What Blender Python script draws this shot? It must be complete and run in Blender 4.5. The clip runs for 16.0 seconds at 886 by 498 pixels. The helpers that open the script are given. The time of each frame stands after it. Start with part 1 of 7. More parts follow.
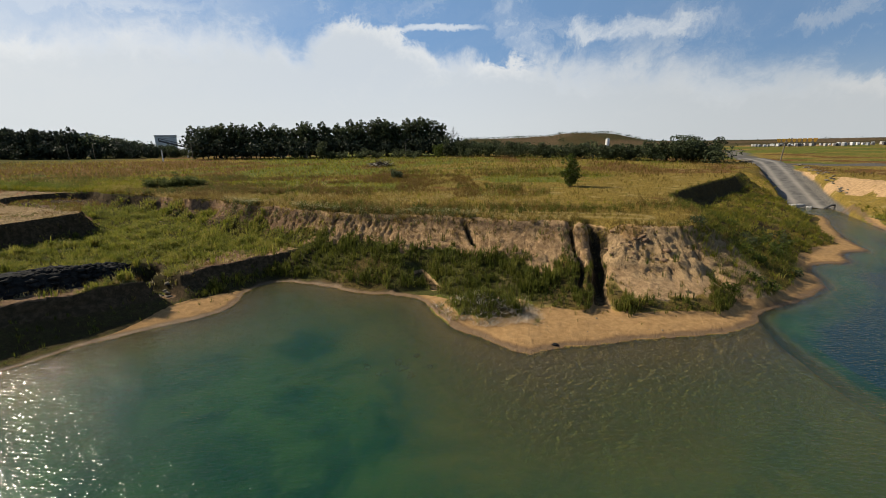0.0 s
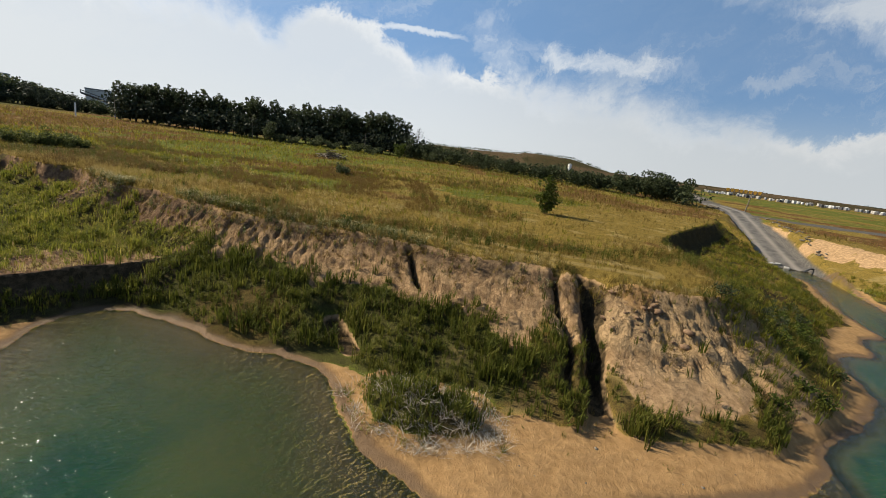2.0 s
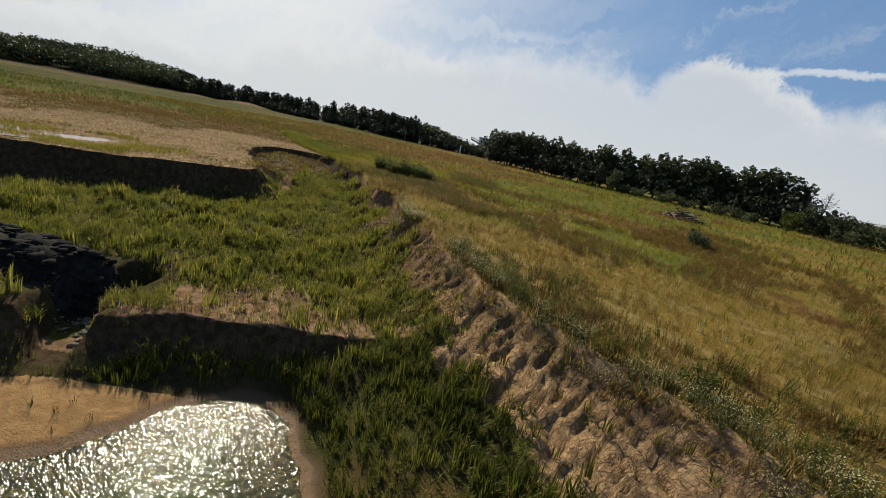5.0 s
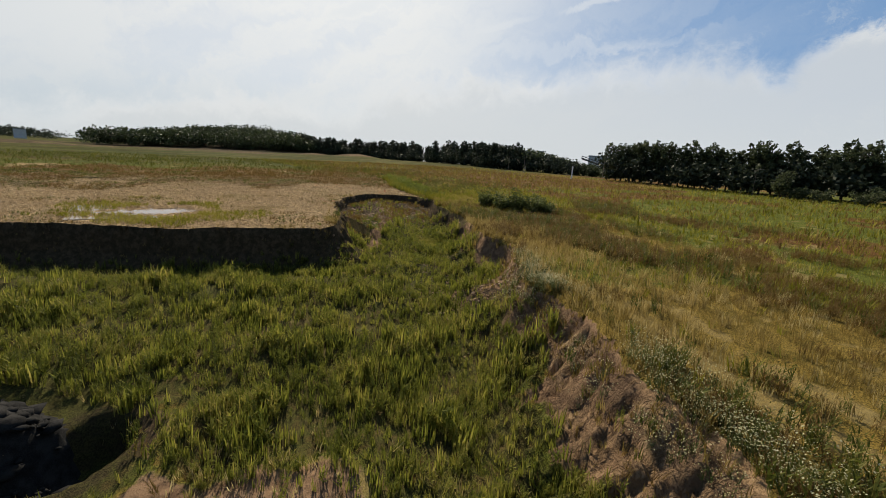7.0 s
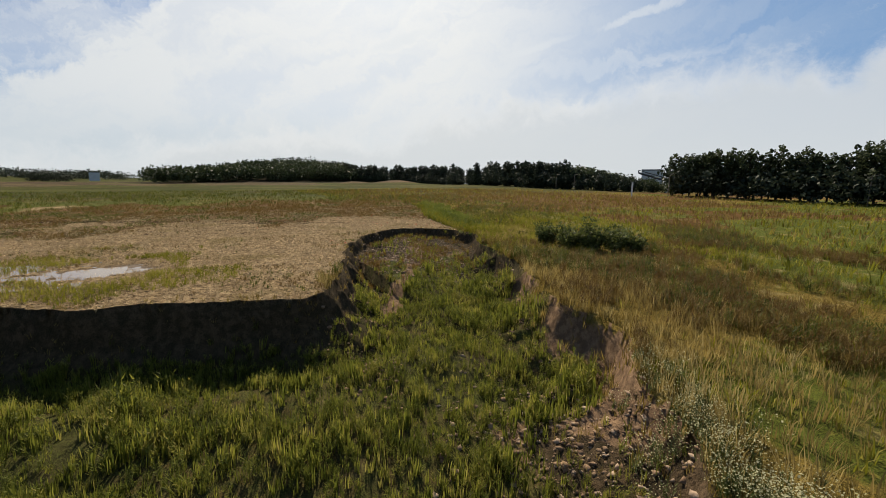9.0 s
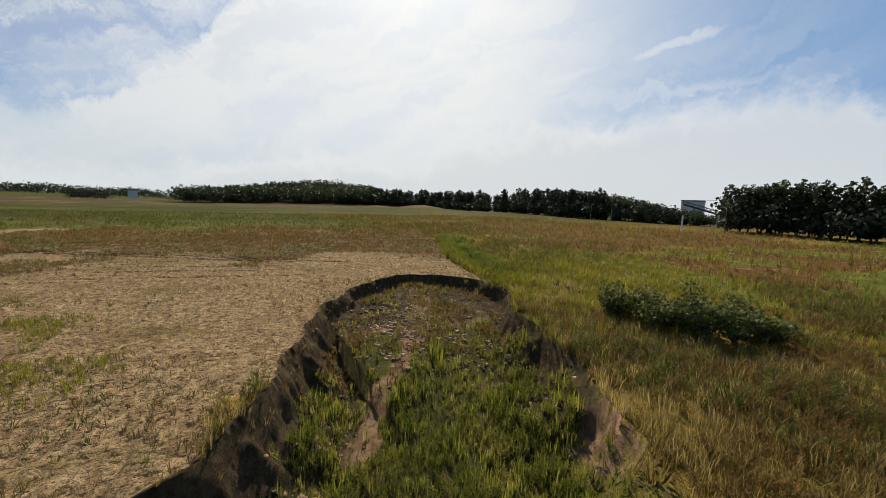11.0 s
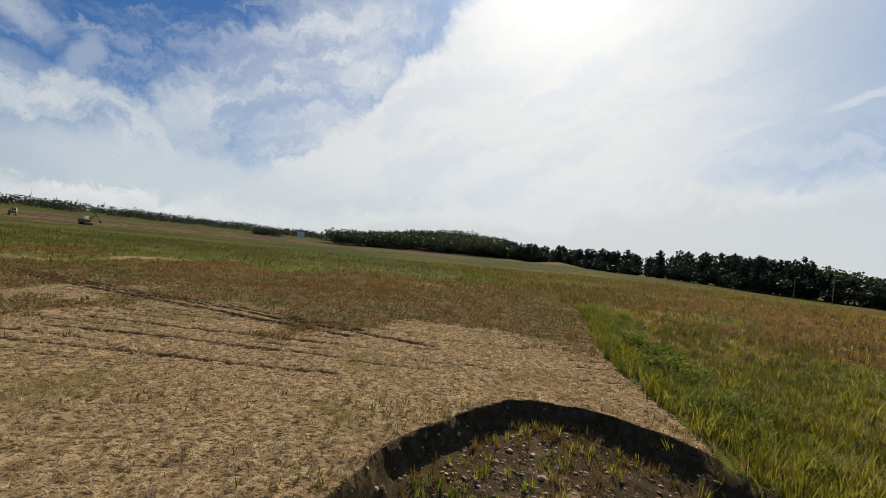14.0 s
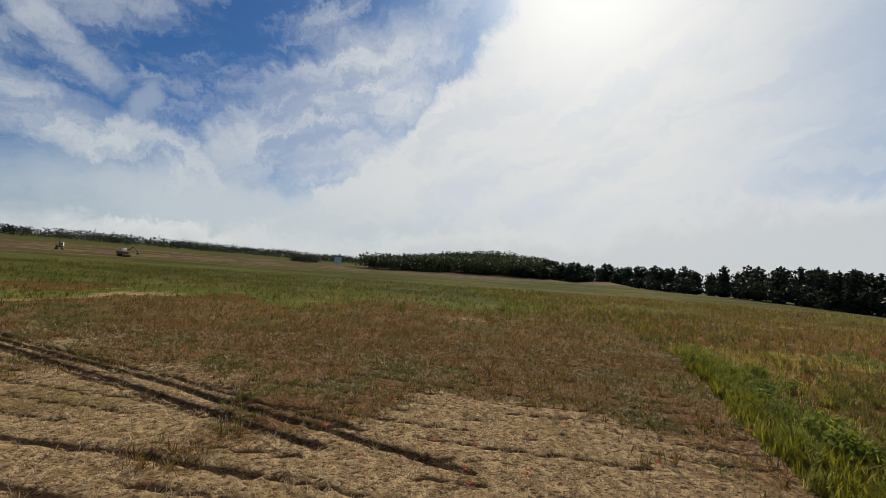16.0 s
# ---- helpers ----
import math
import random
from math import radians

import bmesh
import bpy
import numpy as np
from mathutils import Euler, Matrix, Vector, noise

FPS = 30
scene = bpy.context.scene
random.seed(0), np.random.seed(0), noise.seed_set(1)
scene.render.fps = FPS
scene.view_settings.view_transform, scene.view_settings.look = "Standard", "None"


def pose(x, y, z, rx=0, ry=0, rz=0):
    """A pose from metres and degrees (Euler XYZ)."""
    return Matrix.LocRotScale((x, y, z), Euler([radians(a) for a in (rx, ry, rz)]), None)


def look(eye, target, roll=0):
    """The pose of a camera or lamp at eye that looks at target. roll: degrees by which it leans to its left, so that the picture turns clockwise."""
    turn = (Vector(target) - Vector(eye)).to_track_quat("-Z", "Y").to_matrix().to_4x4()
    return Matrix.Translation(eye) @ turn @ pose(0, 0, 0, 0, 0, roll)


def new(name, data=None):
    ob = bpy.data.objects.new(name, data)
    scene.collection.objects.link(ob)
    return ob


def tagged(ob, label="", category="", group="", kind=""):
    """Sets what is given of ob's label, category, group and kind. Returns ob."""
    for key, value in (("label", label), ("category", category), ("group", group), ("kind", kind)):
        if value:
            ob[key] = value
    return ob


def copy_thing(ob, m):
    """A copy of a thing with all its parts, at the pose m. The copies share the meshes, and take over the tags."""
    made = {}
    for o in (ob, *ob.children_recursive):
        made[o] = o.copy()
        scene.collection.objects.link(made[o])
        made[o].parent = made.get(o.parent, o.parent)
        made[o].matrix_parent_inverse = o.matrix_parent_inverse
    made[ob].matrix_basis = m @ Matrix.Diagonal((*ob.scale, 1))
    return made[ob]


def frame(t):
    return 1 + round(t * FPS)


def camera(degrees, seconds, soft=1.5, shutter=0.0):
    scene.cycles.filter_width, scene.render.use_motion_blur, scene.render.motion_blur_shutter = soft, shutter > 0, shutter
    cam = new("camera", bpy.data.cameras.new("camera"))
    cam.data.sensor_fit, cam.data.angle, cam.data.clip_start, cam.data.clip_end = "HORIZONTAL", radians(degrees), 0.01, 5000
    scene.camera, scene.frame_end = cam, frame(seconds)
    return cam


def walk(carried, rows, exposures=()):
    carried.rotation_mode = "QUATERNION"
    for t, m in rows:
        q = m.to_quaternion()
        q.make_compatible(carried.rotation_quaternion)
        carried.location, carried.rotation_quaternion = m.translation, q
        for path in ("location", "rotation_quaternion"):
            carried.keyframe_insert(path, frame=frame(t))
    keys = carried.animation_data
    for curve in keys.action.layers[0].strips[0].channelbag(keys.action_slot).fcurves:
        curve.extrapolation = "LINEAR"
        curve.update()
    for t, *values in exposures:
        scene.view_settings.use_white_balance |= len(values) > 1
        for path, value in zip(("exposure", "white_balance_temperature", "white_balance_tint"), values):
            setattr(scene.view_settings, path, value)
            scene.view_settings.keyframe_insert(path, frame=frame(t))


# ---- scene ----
cam = camera(92.9, 16.0, soft=0.8)
METRES, EYE, TILT, LEAN, TURN = 80.0, 9.65, -13.75, 1.25, 0.0
ROWS = [
    (0.0, 0.0, 0.0, 0.0, 0.0, 0.0, 0.0),
    (0.5, -0.0003, 0.0299, 0.0059, -2.66, 0.39, 7.65),
    (1.0, 0.0012, 0.0599, 0.0121, -6.25, 0.75, 6.47),
    (1.5, 0.0061, 0.0897, 0.0186, -7.46, 0.87, 0.28),
    (2.0, 0.0122, 0.1193, 0.0253, -6.32, 0.96, -6.91),
    (2.5, 0.0174, 0.1487, 0.0318, -0.63, 1.45, -19.58),
    (3.0, 0.0195, 0.1784, 0.0384, 9.46, 0.97, -25.5),
    (3.5, 0.0154, 0.2081, 0.0452, 18.29, -0.12, -24.16),
    (4.0, 0.0062, 0.2364, 0.0517, 25.44, -1.29, -22.35),
    (4.5, -0.0077, 0.2631, 0.0568, 31.75, -2.39, -22.11),
    (7.0, -0.1178, 0.3686, 0.0755, 52.42, -4.18, -15.65),
    (7.5, -0.1431, 0.3873, 0.0798, 55.27, -3.79, -16.68),
    (8.0, -0.1686, 0.4056, 0.0843, 57.02, -3.86, -15.03),
    (8.5, -0.1946, 0.4231, 0.0885, 57.78, -3.59, -13.9),
    (9.0, -0.2209, 0.4399, 0.0931, 58.51, -2.73, -13.62),
    (11.5, -0.353, 0.5179, 0.1187, 63.96, 0.88, -17.59),
    (12.0, -0.381, 0.5326, 0.1196, 66.61, 2.26, -20.09),
    (12.5, -0.4115, 0.5457, 0.1218, 69.49, 3.19, -20.32),
    (13.0, -0.4417, 0.5568, 0.1242, 73.02, 2.79, -21.23),
    (13.5, -0.4718, 0.5666, 0.1263, 77.24, 1.75, -22.08),
    (14.0, -0.5026, 0.5745, 0.1279, 80.78, 1.22, -20.36),
    (14.5, -0.5338, 0.5804, 0.1293, 82.51, 1.21, -17.62),
    (15.0, -0.5652, 0.585, 0.1307, 83.56, 1.8, -17.21),
    (15.5, -0.5967, 0.5884, 0.1326, 84.53, 2.62, -18.12),
    (16.0, -0.6284, 0.5906, 0.1346, 86.07, 2.38, -18.84),
]
walk(cam, [(t, pose(0, 0, EYE, TILT, LEAN, TURN) @ pose(METRES * x, METRES * y, METRES * z, 90 + pitch, roll, yaw)) for t, x, y, z, yaw, pitch, roll in ROWS],
     exposures=[(0.0, 0.68), (1.0, 0.61), (1.5, 0.70), (2.6, 0.85), (3.5, 0.64), (4.5, 0.57), (7.0, 0.58), (8.5, 0.59), (9.2, 0.62), (12.5, 0.64), (14.5, 0.52), (16.0, 0.42)])

# ---- sky and sun ----
SUN_AZ, SUN_EL = radians(-69.0), radians(37.0)
SUN_DIR = Vector((math.sin(SUN_AZ) * math.cos(SUN_EL), math.cos(SUN_AZ) * math.cos(SUN_EL), math.sin(SUN_EL)))


class Nodes:
    """Small builder for node trees."""

    def __init__(self, tree):
        self.tree = tree
        tree.nodes.clear()

    def add(self, kind, **values):
        n = self.tree.nodes.new(kind)
        for key, value in values.items():
            setattr(n, key, value)
        return n

    def put(self, n, key, value):
        if isinstance(value, bpy.types.NodeSocket):
            self.tree.links.new(value, n.inputs[key])
        elif value is not None:
            n.inputs[key].default_value = value
        return n

    def math(self, op, a, b=0.0, clamp=False):
        n = self.add("ShaderNodeMath", operation=op, use_clamp=clamp)
        self.put(n, 0, a), self.put(n, 1, b)
        return n.outputs[0]

    def vmath(self, op, a, b=None, out=0):
        n = self.add("ShaderNodeVectorMath", operation=op)
        self.put(n, 0, a), self.put(n, 1, b)
        return n.outputs[out]

    def noise(self, vector, scale, detail=4.0, rough=0.55, distortion=0.0, color=False):
        n = self.add("ShaderNodeTexNoise")
        self.put(n, "Vector", vector), self.put(n, "Scale", scale), self.put(n, "Detail", detail)
        self.put(n, "Roughness", rough), self.put(n, "Distortion", distortion)
        return n.outputs["Color" if color else "Fac"]

    def ramp(self, fac, *stops):
        n = self.add("ShaderNodeValToRGB")
        el = n.color_ramp.elements
        while len(el) < len(stops):
            el.new(0.5)
        for e, (at, c) in zip(el, stops):
            e.position = at
            e.color = (c, c, c, 1) if isinstance(c, (int, float)) else (*c, 1)
        self.put(n, 0, fac)
        return n.outputs[0]

    def remap(self, v, a, b, c=0.0, d=1.0):
        n = self.add("ShaderNodeMapRange", interpolation_type="SMOOTHSTEP")
        for i, x in enumerate((v, a, b, c, d)):
            self.put(n, i, x)
        return n.outputs[0]

    def mix(self, fac, a, b, mode="MIX"):
        n = self.add("ShaderNodeMix", data_type="RGBA", blend_type=mode)
        self.put(n, 0, fac)
        self.put(n, 6, (*a, 1) if isinstance(a, tuple) else a)
        self.put(n, 7, (*b, 1) if isinstance(b, tuple) else b)
        return n.outputs[2]


world = bpy.data.worlds.new("sky")
scene.world = world
world.use_nodes = True
N = Nodes(world.node_tree)
ray_way = N.add("ShaderNodeTexCoord").outputs["Generated"]
sky = N.add("ShaderNodeTexSky", sky_type="NISHITA", sun_disc=False, sun_elevation=SUN_EL, sun_rotation=SUN_AZ, altitude=50, air_density=1.0, dust_density=0.7, ozone_density=1.5)
sep = N.add("ShaderNodeSeparateXYZ")
N.put(sep, 0, ray_way)
# compass direction and height over the horizon, in degrees, stirred by noise for ragged clouds
billow = N.noise(ray_way, 4.2, 10, 0.66, 0.3, True)
curl = N.noise(ray_way, 15.0, 10, 0.7, 0.4, True)
stir, fray = N.add("ShaderNodeSeparateXYZ"), N.add("ShaderNodeSeparateXYZ")
N.put(stir, 0, billow), N.put(fray, 0, curl)
compass = N.math("MULTIPLY", N.math("ARCTAN2", sep.outputs[0], sep.outputs[1]), 57.2958)
height = N.math("MULTIPLY", N.math("ARCSINE", sep.outputs[2]), 57.2958)


def sway(base, amount, source, k):
    return N.math("ADD", base, N.math("MULTIPLY", N.math("SUBTRACT", source.outputs[k], 0.5), amount))


WARP_AZ, WARP_EL = sway(sway(compass, 16.0, stir, 0), 9.0, fray, 0), sway(sway(height, 8.0, stir, 1), 4.5, fray, 1)

CALM_AZ, CALM_EL = sway(sway(compass, 2.5, stir, 0), 4.0, fray, 0), sway(sway(height, 1.2, stir, 1), 2.2, fray, 1)


def patch(az, el, long_, thick, tilt, soft=0.9, ragged=True):
    """1 inside a leaning oval of cloud, falling to 0 over its ragged edge."""
    da = N.math("MULTIPLY", N.math("SUBTRACT", WARP_AZ if ragged else CALM_AZ, az), math.cos(radians(el)))
    de = N.math("SUBTRACT", WARP_EL if ragged else CALM_EL, el)
    c, s_ = math.cos(radians(tilt)), math.sin(radians(tilt))
    u = N.math("DIVIDE", N.math("ADD", N.math("MULTIPLY", da, c), N.math("MULTIPLY", de, s_)), long_)
    v = N.math("DIVIDE", N.math("SUBTRACT", N.math("MULTIPLY", de, c), N.math("MULTIPLY", da, s_)), thick)
    return N.remap(N.math("ADD", N.math("MULTIPLY", u, u), N.math("MULTIPLY", v, v)), 1.0 - soft, 1.0 + soft, 1.0, 0.0)


def most(*parts):
    out = parts[0]
    for p in parts[1:]:
        out = N.math("MAXIMUM", out, p)
    return out


def times(*parts):
    out = parts[0]
    for p in parts[1:]:
        out = N.math("MULTIPLY", out, p)
    return out


# fibres of the high cirrus, drawn out along the wind
fibre = N.add("ShaderNodeCombineXYZ")
N.put(fibre, 0, N.math("ADD", N.math("MULTIPLY", WARP_AZ, 0.030), N.math("MULTIPLY", WARP_EL, 0.016)))
N.put(fibre, 1, N.math("SUBTRACT", N.math("MULTIPLY", WARP_EL, 0.10), N.math("MULTIPLY", WARP_AZ, 0.045)))
strands = N.noise(fibre.outputs[0], 1.6, 10, 0.66, 0.3)
wool = N.noise(ray_way, 3.4, 8, 0.58, 0.6)
to_sun = N.math("MAXIMUM", N.vmath("DOT_PRODUCT", ray_way, tuple(SUN_DIR), 1), 0.0)
glow = N.math("POWER", to_sun, 60.0)
halo = N.math("POWER", to_sun, 4.5)
base = N.mix(N.remap(compass, -112.0, -20.0, 0.02, 0.5), N.mix(1.0, sky.outputs[0], (0.20, 0.41, 0.68), "MULTIPLY"), (2.5, 4.5, 7.2))
# the great veil round the sun, its sharp side to the south-west
side = N.math("SUBTRACT", N.math("ADD", WARP_AZ, 99.5), N.math("MULTIPLY", N.math("SUBTRACT", height, 14.0), 1.0))
streaky = N.remap(strands, 0.30, 0.66)
veil = times(N.remap(side, -1.5, 3.0), N.remap(compass, -60.0, -14.0, 1.0, 0.0), N.remap(streaky, 0.0, 1.0, 0.84, 1.0))
veil = most(veil, times(N.remap(compass, -52.0, -6.0, 0.82, 0.12), N.remap(WARP_EL, 10.0, 34.0, 1.0, 0.4), N.remap(streaky, 0.0, 1.0, 0.55, 1.0), N.remap(side, -1.5, 3.0)))
veil = times(veil, N.remap(compass, -150.0, -104.0, 0.0, 1.0))
# woolly cirrus beyond the gap, the band sweeping down to the horizon, and loose wisps
wisp = most(times(patch(-103.5, 18.5, 16.0, 6.4, 36.0), N.remap(streaky, 0.0, 1.0, 0.42, 1.0)),
            times(patch(-97.0, 13.0, 12.0, 5.0, 10.0), N.remap(streaky, 0.0, 1.0, 0.55, 0.9)),
            times(patch(-124.0, 9.8, 18.0, 3.6, -15.0), N.remap(streaky, 0.0, 1.0, 0.35, 0.95)),
            times(patch(-106.0, 4.5, 26.0, 4.6, -4.0), 0.85),
            times(patch(-123.0, 15.0, 2.6, 1.3, 70.0, 0.9, False), 0.4), times(patch(-131.0, 19.5, 7.0, 1.6, -35.0, 0.9, False), streaky, 0.7),
            times(N.remap(strands, 0.44, 0.74), 0.55))
streak = most(times(patch(-65.4, 17.1, 3.3, 0.55, 20.0, 0.95, False), 0.8), times(patch(-47.6, 16.8, 3.4, 0.4, 14.0, 0.95, False), 0.4), times(patch(-36.3, 19.3, 3.8, 0.4, 18.0, 0.95, False), 0.5),
              times(patch(9.6, 13.4, 2.6, 3.2, 25.0), streaky, 0.7), times(patch(20.0, 13.2, 12.0, 1.2, -6.0), streaky, 0.75), times(patch(-0.5, 14.0, 5.0, 0.35, -2.0, 0.9, False), 0.7),
              times(patch(-40.0, 14.2, 14.0, 0.8, 6.0), 0.25), times(patch(36.0, 20.0, 16.0, 2.2, -20.0), streaky, 0.6))
high = N.mix(N.math("MINIMUM", halo, 1.0), (6.3, 6.75, 7.1), (8.9, 8.9, 8.7))
whole = N.mix(most(veil, wisp), base, high)
whole = N.mix(streak, whole, (7.6, 7.9, 8.1))
# the bank of heaped clouds: how high it stands in each direction
top_of = N.ramp(N.remap(compass, -180.0, 180.0), (0.0, 0.10), (0.5, 0.3))
top_of.node.color_ramp.interpolation = "LINEAR"
ridge_line = [(-130, 2.0), (-92, 3.4), (-76, 6.2), (-61, 9.2), (-51, 11.8), (-46.5, 11.0), (-42, 10.6), (-36, 13.6), (-31, 13.9), (-26, 13.6), (-19.5, 13.3), (-17.5, 11.2), (-14.5, 13.6), (-10, 14.7), (-5.5, 13.6),
              (-1, 11.4), (6, 10.4), (12, 9.6), (20, 10.0), (30, 9.1), (38, 7.8), (45, 6.5), (75, 5.5)]
el = top_of.node.color_ramp.elements
for k, (az, h) in enumerate(ridge_line):
    e = el[k] if k < 2 else el.new(0.9)
    e.position, e.color = (az + 180) / 360, (h / 20, h / 20, h / 20, 1)
straight = N.math("DIVIDE", N.math("ADD", compass, 180.0), 360.0)
N.put(top_of.node, 0, N.math("ADD", straight, N.math("MULTIPLY", N.math("SUBTRACT", fray.outputs[2], 0.5), 0.014)))
rise = N.math("ADD", N.math("MULTIPLY", top_of, 20.0), N.math("ADD", N.math("MULTIPLY", N.math("SUBTRACT", stir.outputs[2], 0.5), 6.5), N.math("MULTIPLY", N.math("SUBTRACT", fray.outputs[1], 0.5), 7.0)))
inside = N.math("SUBTRACT", rise, height)
crisp = N.remap(N.noise(ray_way, 3.4, 3), 0.40, 0.60, 0.6, 3.2)
bank = N.remap(N.math("DIVIDE", inside, crisp), -0.6, 1.2)
bank = times(bank, N.remap(inside, 0.0, 3.0, 0.92, 0.8))
heaped = N.mix(N.remap(N.math("SUBTRACT", inside, N.math("MULTIPLY", N.math("SUBTRACT", wool, 0.5), 9.0)), 0.0, 3.6), (7.9, 8.0, 7.95), (6.7, 6.95, 7.05))
dim = N.remap(sep.outputs[0], -0.1, 0.75, 1.0, 0.80)
haze = N.remap(height, 0.0, 10.0, 0.75, 0.0)
whole = N.mix(haze, whole, (5.7, 6.35, 6.8))
whole = N.mix(bank, whole, heaped)
whole = N.vmath("SCALE", whole, None)
N.put(whole.node, "Scale", dim)
whole = N.mix(N.math("MINIMUM", N.math("ADD", glow, N.math("MULTIPLY", N.math("POWER", to_sun, 16.0), 0.16)), 0.96), whole, (11.5, 11.4, 11.0))
bg = N.add("ShaderNodeBackground")
N.put(bg, 0, whole), N.put(bg, 1, 0.066)
N.tree.links.new(bg.outputs[0], N.add("ShaderNodeOutputWorld").inputs[0])

sun = new("sun", bpy.data.lights.new("sun", "SUN"))
sun.data.energy, sun.data.angle, sun.data.color = 5.0, radians(0.6), (1.0, 0.89, 0.70)
sun.matrix_world = look(SUN_DIR * 300, (0, 0, 0))


# ---- plan ----
def smooth(a, b, v):
    u = np.clip((np.asarray(v, float) - a) / (b - a), 0, 1)
    return u * u * (3 - 2 * u)


def lattice(ix, iy, seed):
    h = (ix.astype(np.int64) * 374761393 + iy.astype(np.int64) * 668265263 + seed * 1442695041) & 0xFFFFFFFF
    h = ((h ^ (h >> 13)) * 1274126177) & 0xFFFFFFFF
    return ((h ^ (h >> 16)) & 0xFFFF) / 65535.0


def grain(x, y, size, seed=0, octaves=3):
    """Value noise, 0 to 1, with patches of about that size in metres."""
    x, y = np.asarray(x, float) / size, np.asarray(y, float) / size
    out, amp, total = 0.0, 1.0, 0.0
    for k in range(octaves):
        ix, iy = np.floor(x), np.floor(y)
        u, v = x - ix, y - iy
        u, v = u * u * (3 - 2 * u), v * v * (3 - 2 * v)
        s = seed + 17 * k
        a, b = lattice(ix, iy, s), lattice(ix + 1, iy, s)
        c, d = lattice(ix, iy + 1, s), lattice(ix + 1, iy + 1, s)
        out = out + amp * (a + (b - a) * u + (c - a) * v + (a - b - c + d) * u * v)
        total += amp
        amp *= 0.5
        x, y = x * 2.03 + 5.1, y * 2.03 + 1.7
    return out / total


def nearest(x, y, line, closed=False):
    """Distance to a polyline, and how far along it the nearest place lies."""
    pts = [np.array(p, float) for p in line]
    if closed:
        pts.append(pts[0])
    best, along, run = np.full(np.shape(x), 1e9), np.zeros(np.shape(x)), 0.0
    for a, b in zip(pts[:-1], pts[1:]):
        d = b - a
        length = math.hypot(*d)
        u = np.clip(((x - a[0]) * d[0] + (y - a[1]) * d[1]) / length ** 2, 0, 1)
        r = np.hypot(x - a[0] - u * d[0], y - a[1] - u * d[1])
        near = r < best
        best, along = np.where(near, r, best), np.where(near, run + u * length, along)
        run += length
    return best, along


def within(x, y, ring):
    hit = np.zeros(np.shape(x), bool)
    for (ax, ay), (bx, by) in zip(ring, ring[1:] + ring[:1]):
        if ay != by:
            cross = (ay > y) != (by > y)
            hit ^= cross & (x < (bx - ax) * (y - ay) / (by - ay) + ax)
    return hit


# the pit's rim, from the stubble field's scarp round to the east bank
RIM_WEST = [(-75, -60), (-52, 8), (-44, 21), (-41.2, 26), (-40, 28.3), (-37.6, 31.5), (-36.8, 35), (-35.6, 37.5), (-34.1, 40.1), (-38.5, 42.2), (-44.7, 44.4), (-48.3, 46),
            (-50.3, 47.4), (-52.7, 49.4), (-54.4, 51.8), (-54.6, 54.2), (-52.9, 56.4), (-50.3, 57.2), (-47.5, 56.9), (-45.2, 55.8), (-43.4, 54.4), (-40, 53.2), (-36.4, 52.3)]
RIM_NORTH = [(-32, 49.6), (-29.3, 48.2), (-26.3, 48), (-24.4, 45.9), (-22.6, 44.9), (-20.4, 42.7), (-17.8, 41.9), (-14, 39.5), (-8.4, 36.4), (-2, 34.9), (4, 32.2), (9.6, 30.6), (12.2, 29.2),
             (14.5, 28.6), (17.6, 28.6), (19.8, 32), (21.6, 37.5), (21.8, 40.2), (23.2, 43.8), (27, 48), (36, 57), (45.8, 66), (62, 86)]
RIM_EAST = [(72, 86), (63, 72), (60, 63), (60, 57), (58, 49), (60, 34), (75, 0), (130, -120), (0, -200)]
RIM = RIM_WEST + RIM_NORTH + RIM_EAST
SHORE_NORTH = [(-30, -20), (-26, 4), (-22, 14), (-20.5, 17.4), (-18.9, 20.2), (-16.3, 22.2), (-14.2, 23.6), (-13.5, 25.7), (-14.0, 28.0), (-13.7, 29.2), (-12.8, 30), (-11.3, 30),
               (-9, 29), (-6.9, 27.7), (-5, 27), (-3.4, 26.7), (-1.7, 25.9), (-0.8, 24), (-0.1, 22.2), (0.6, 20.8), (1.9, 19.8), (3.7, 18.1), (5.2, 18.6), (7.4, 19), (9.3, 19.4), (12, 19.6), (16.5, 20.6)]
SHORE_EAST = [(17.8, 22.6), (20.4, 23.3), (24, 25.7), (25.6, 26.9), (27, 29.6), (29, 31.8), (32, 31.7), (33.4, 34.8), (37.1, 35.2), (38, 38.4), (42.4, 45.4), (46, 49.8), (48.7, 54.5),
              (50, 57), (52.6, 55), (50.8, 51.4), (46.5, 44), (43, 37), (43, 28), (52, 0), (95, -100), (0, -170), (-45, -100)]
SHORE = SHORE_NORTH + SHORE_EAST
TOE = [(-34, 45.5), (-26, 42.5), (-20, 38.6), (-15.5, 34.6), (-13.6, 31.6), (-12.6, 30.6), (-10.6, 30.1), (-7.6, 28.5), (-5.7, 28), (-3.7, 27.1), (-0.9, 27.4), (-0.4, 26), (2.5, 25.2), (5.2, 23.4), (6.2, 22.7), (8.7, 22), (12.1, 21.4), (15.1, 21.6),
       (17, 22.4), (20, 23.8), (22.8, 25.7), (25, 28), (27, 30.6), (29, 32.6), (33, 36.2), (36.2, 37.8), (41, 46.2), (45, 51.2), (48, 56.5)]
BENCH = [(-42, -5), (-26, 15.5), (-22.9, 20), (-20.7, 22.7), (-18.8, 24.5), (-18.5, 25.4), (-17.7, 26.4), (-17.0, 28.0), (-16.1, 29.5), (-14.5, 31.3), (-13.0, 32.7), (-10.8, 34.4), (-9, 39), (-9, 62), (-62, 62), (-70, -5)]
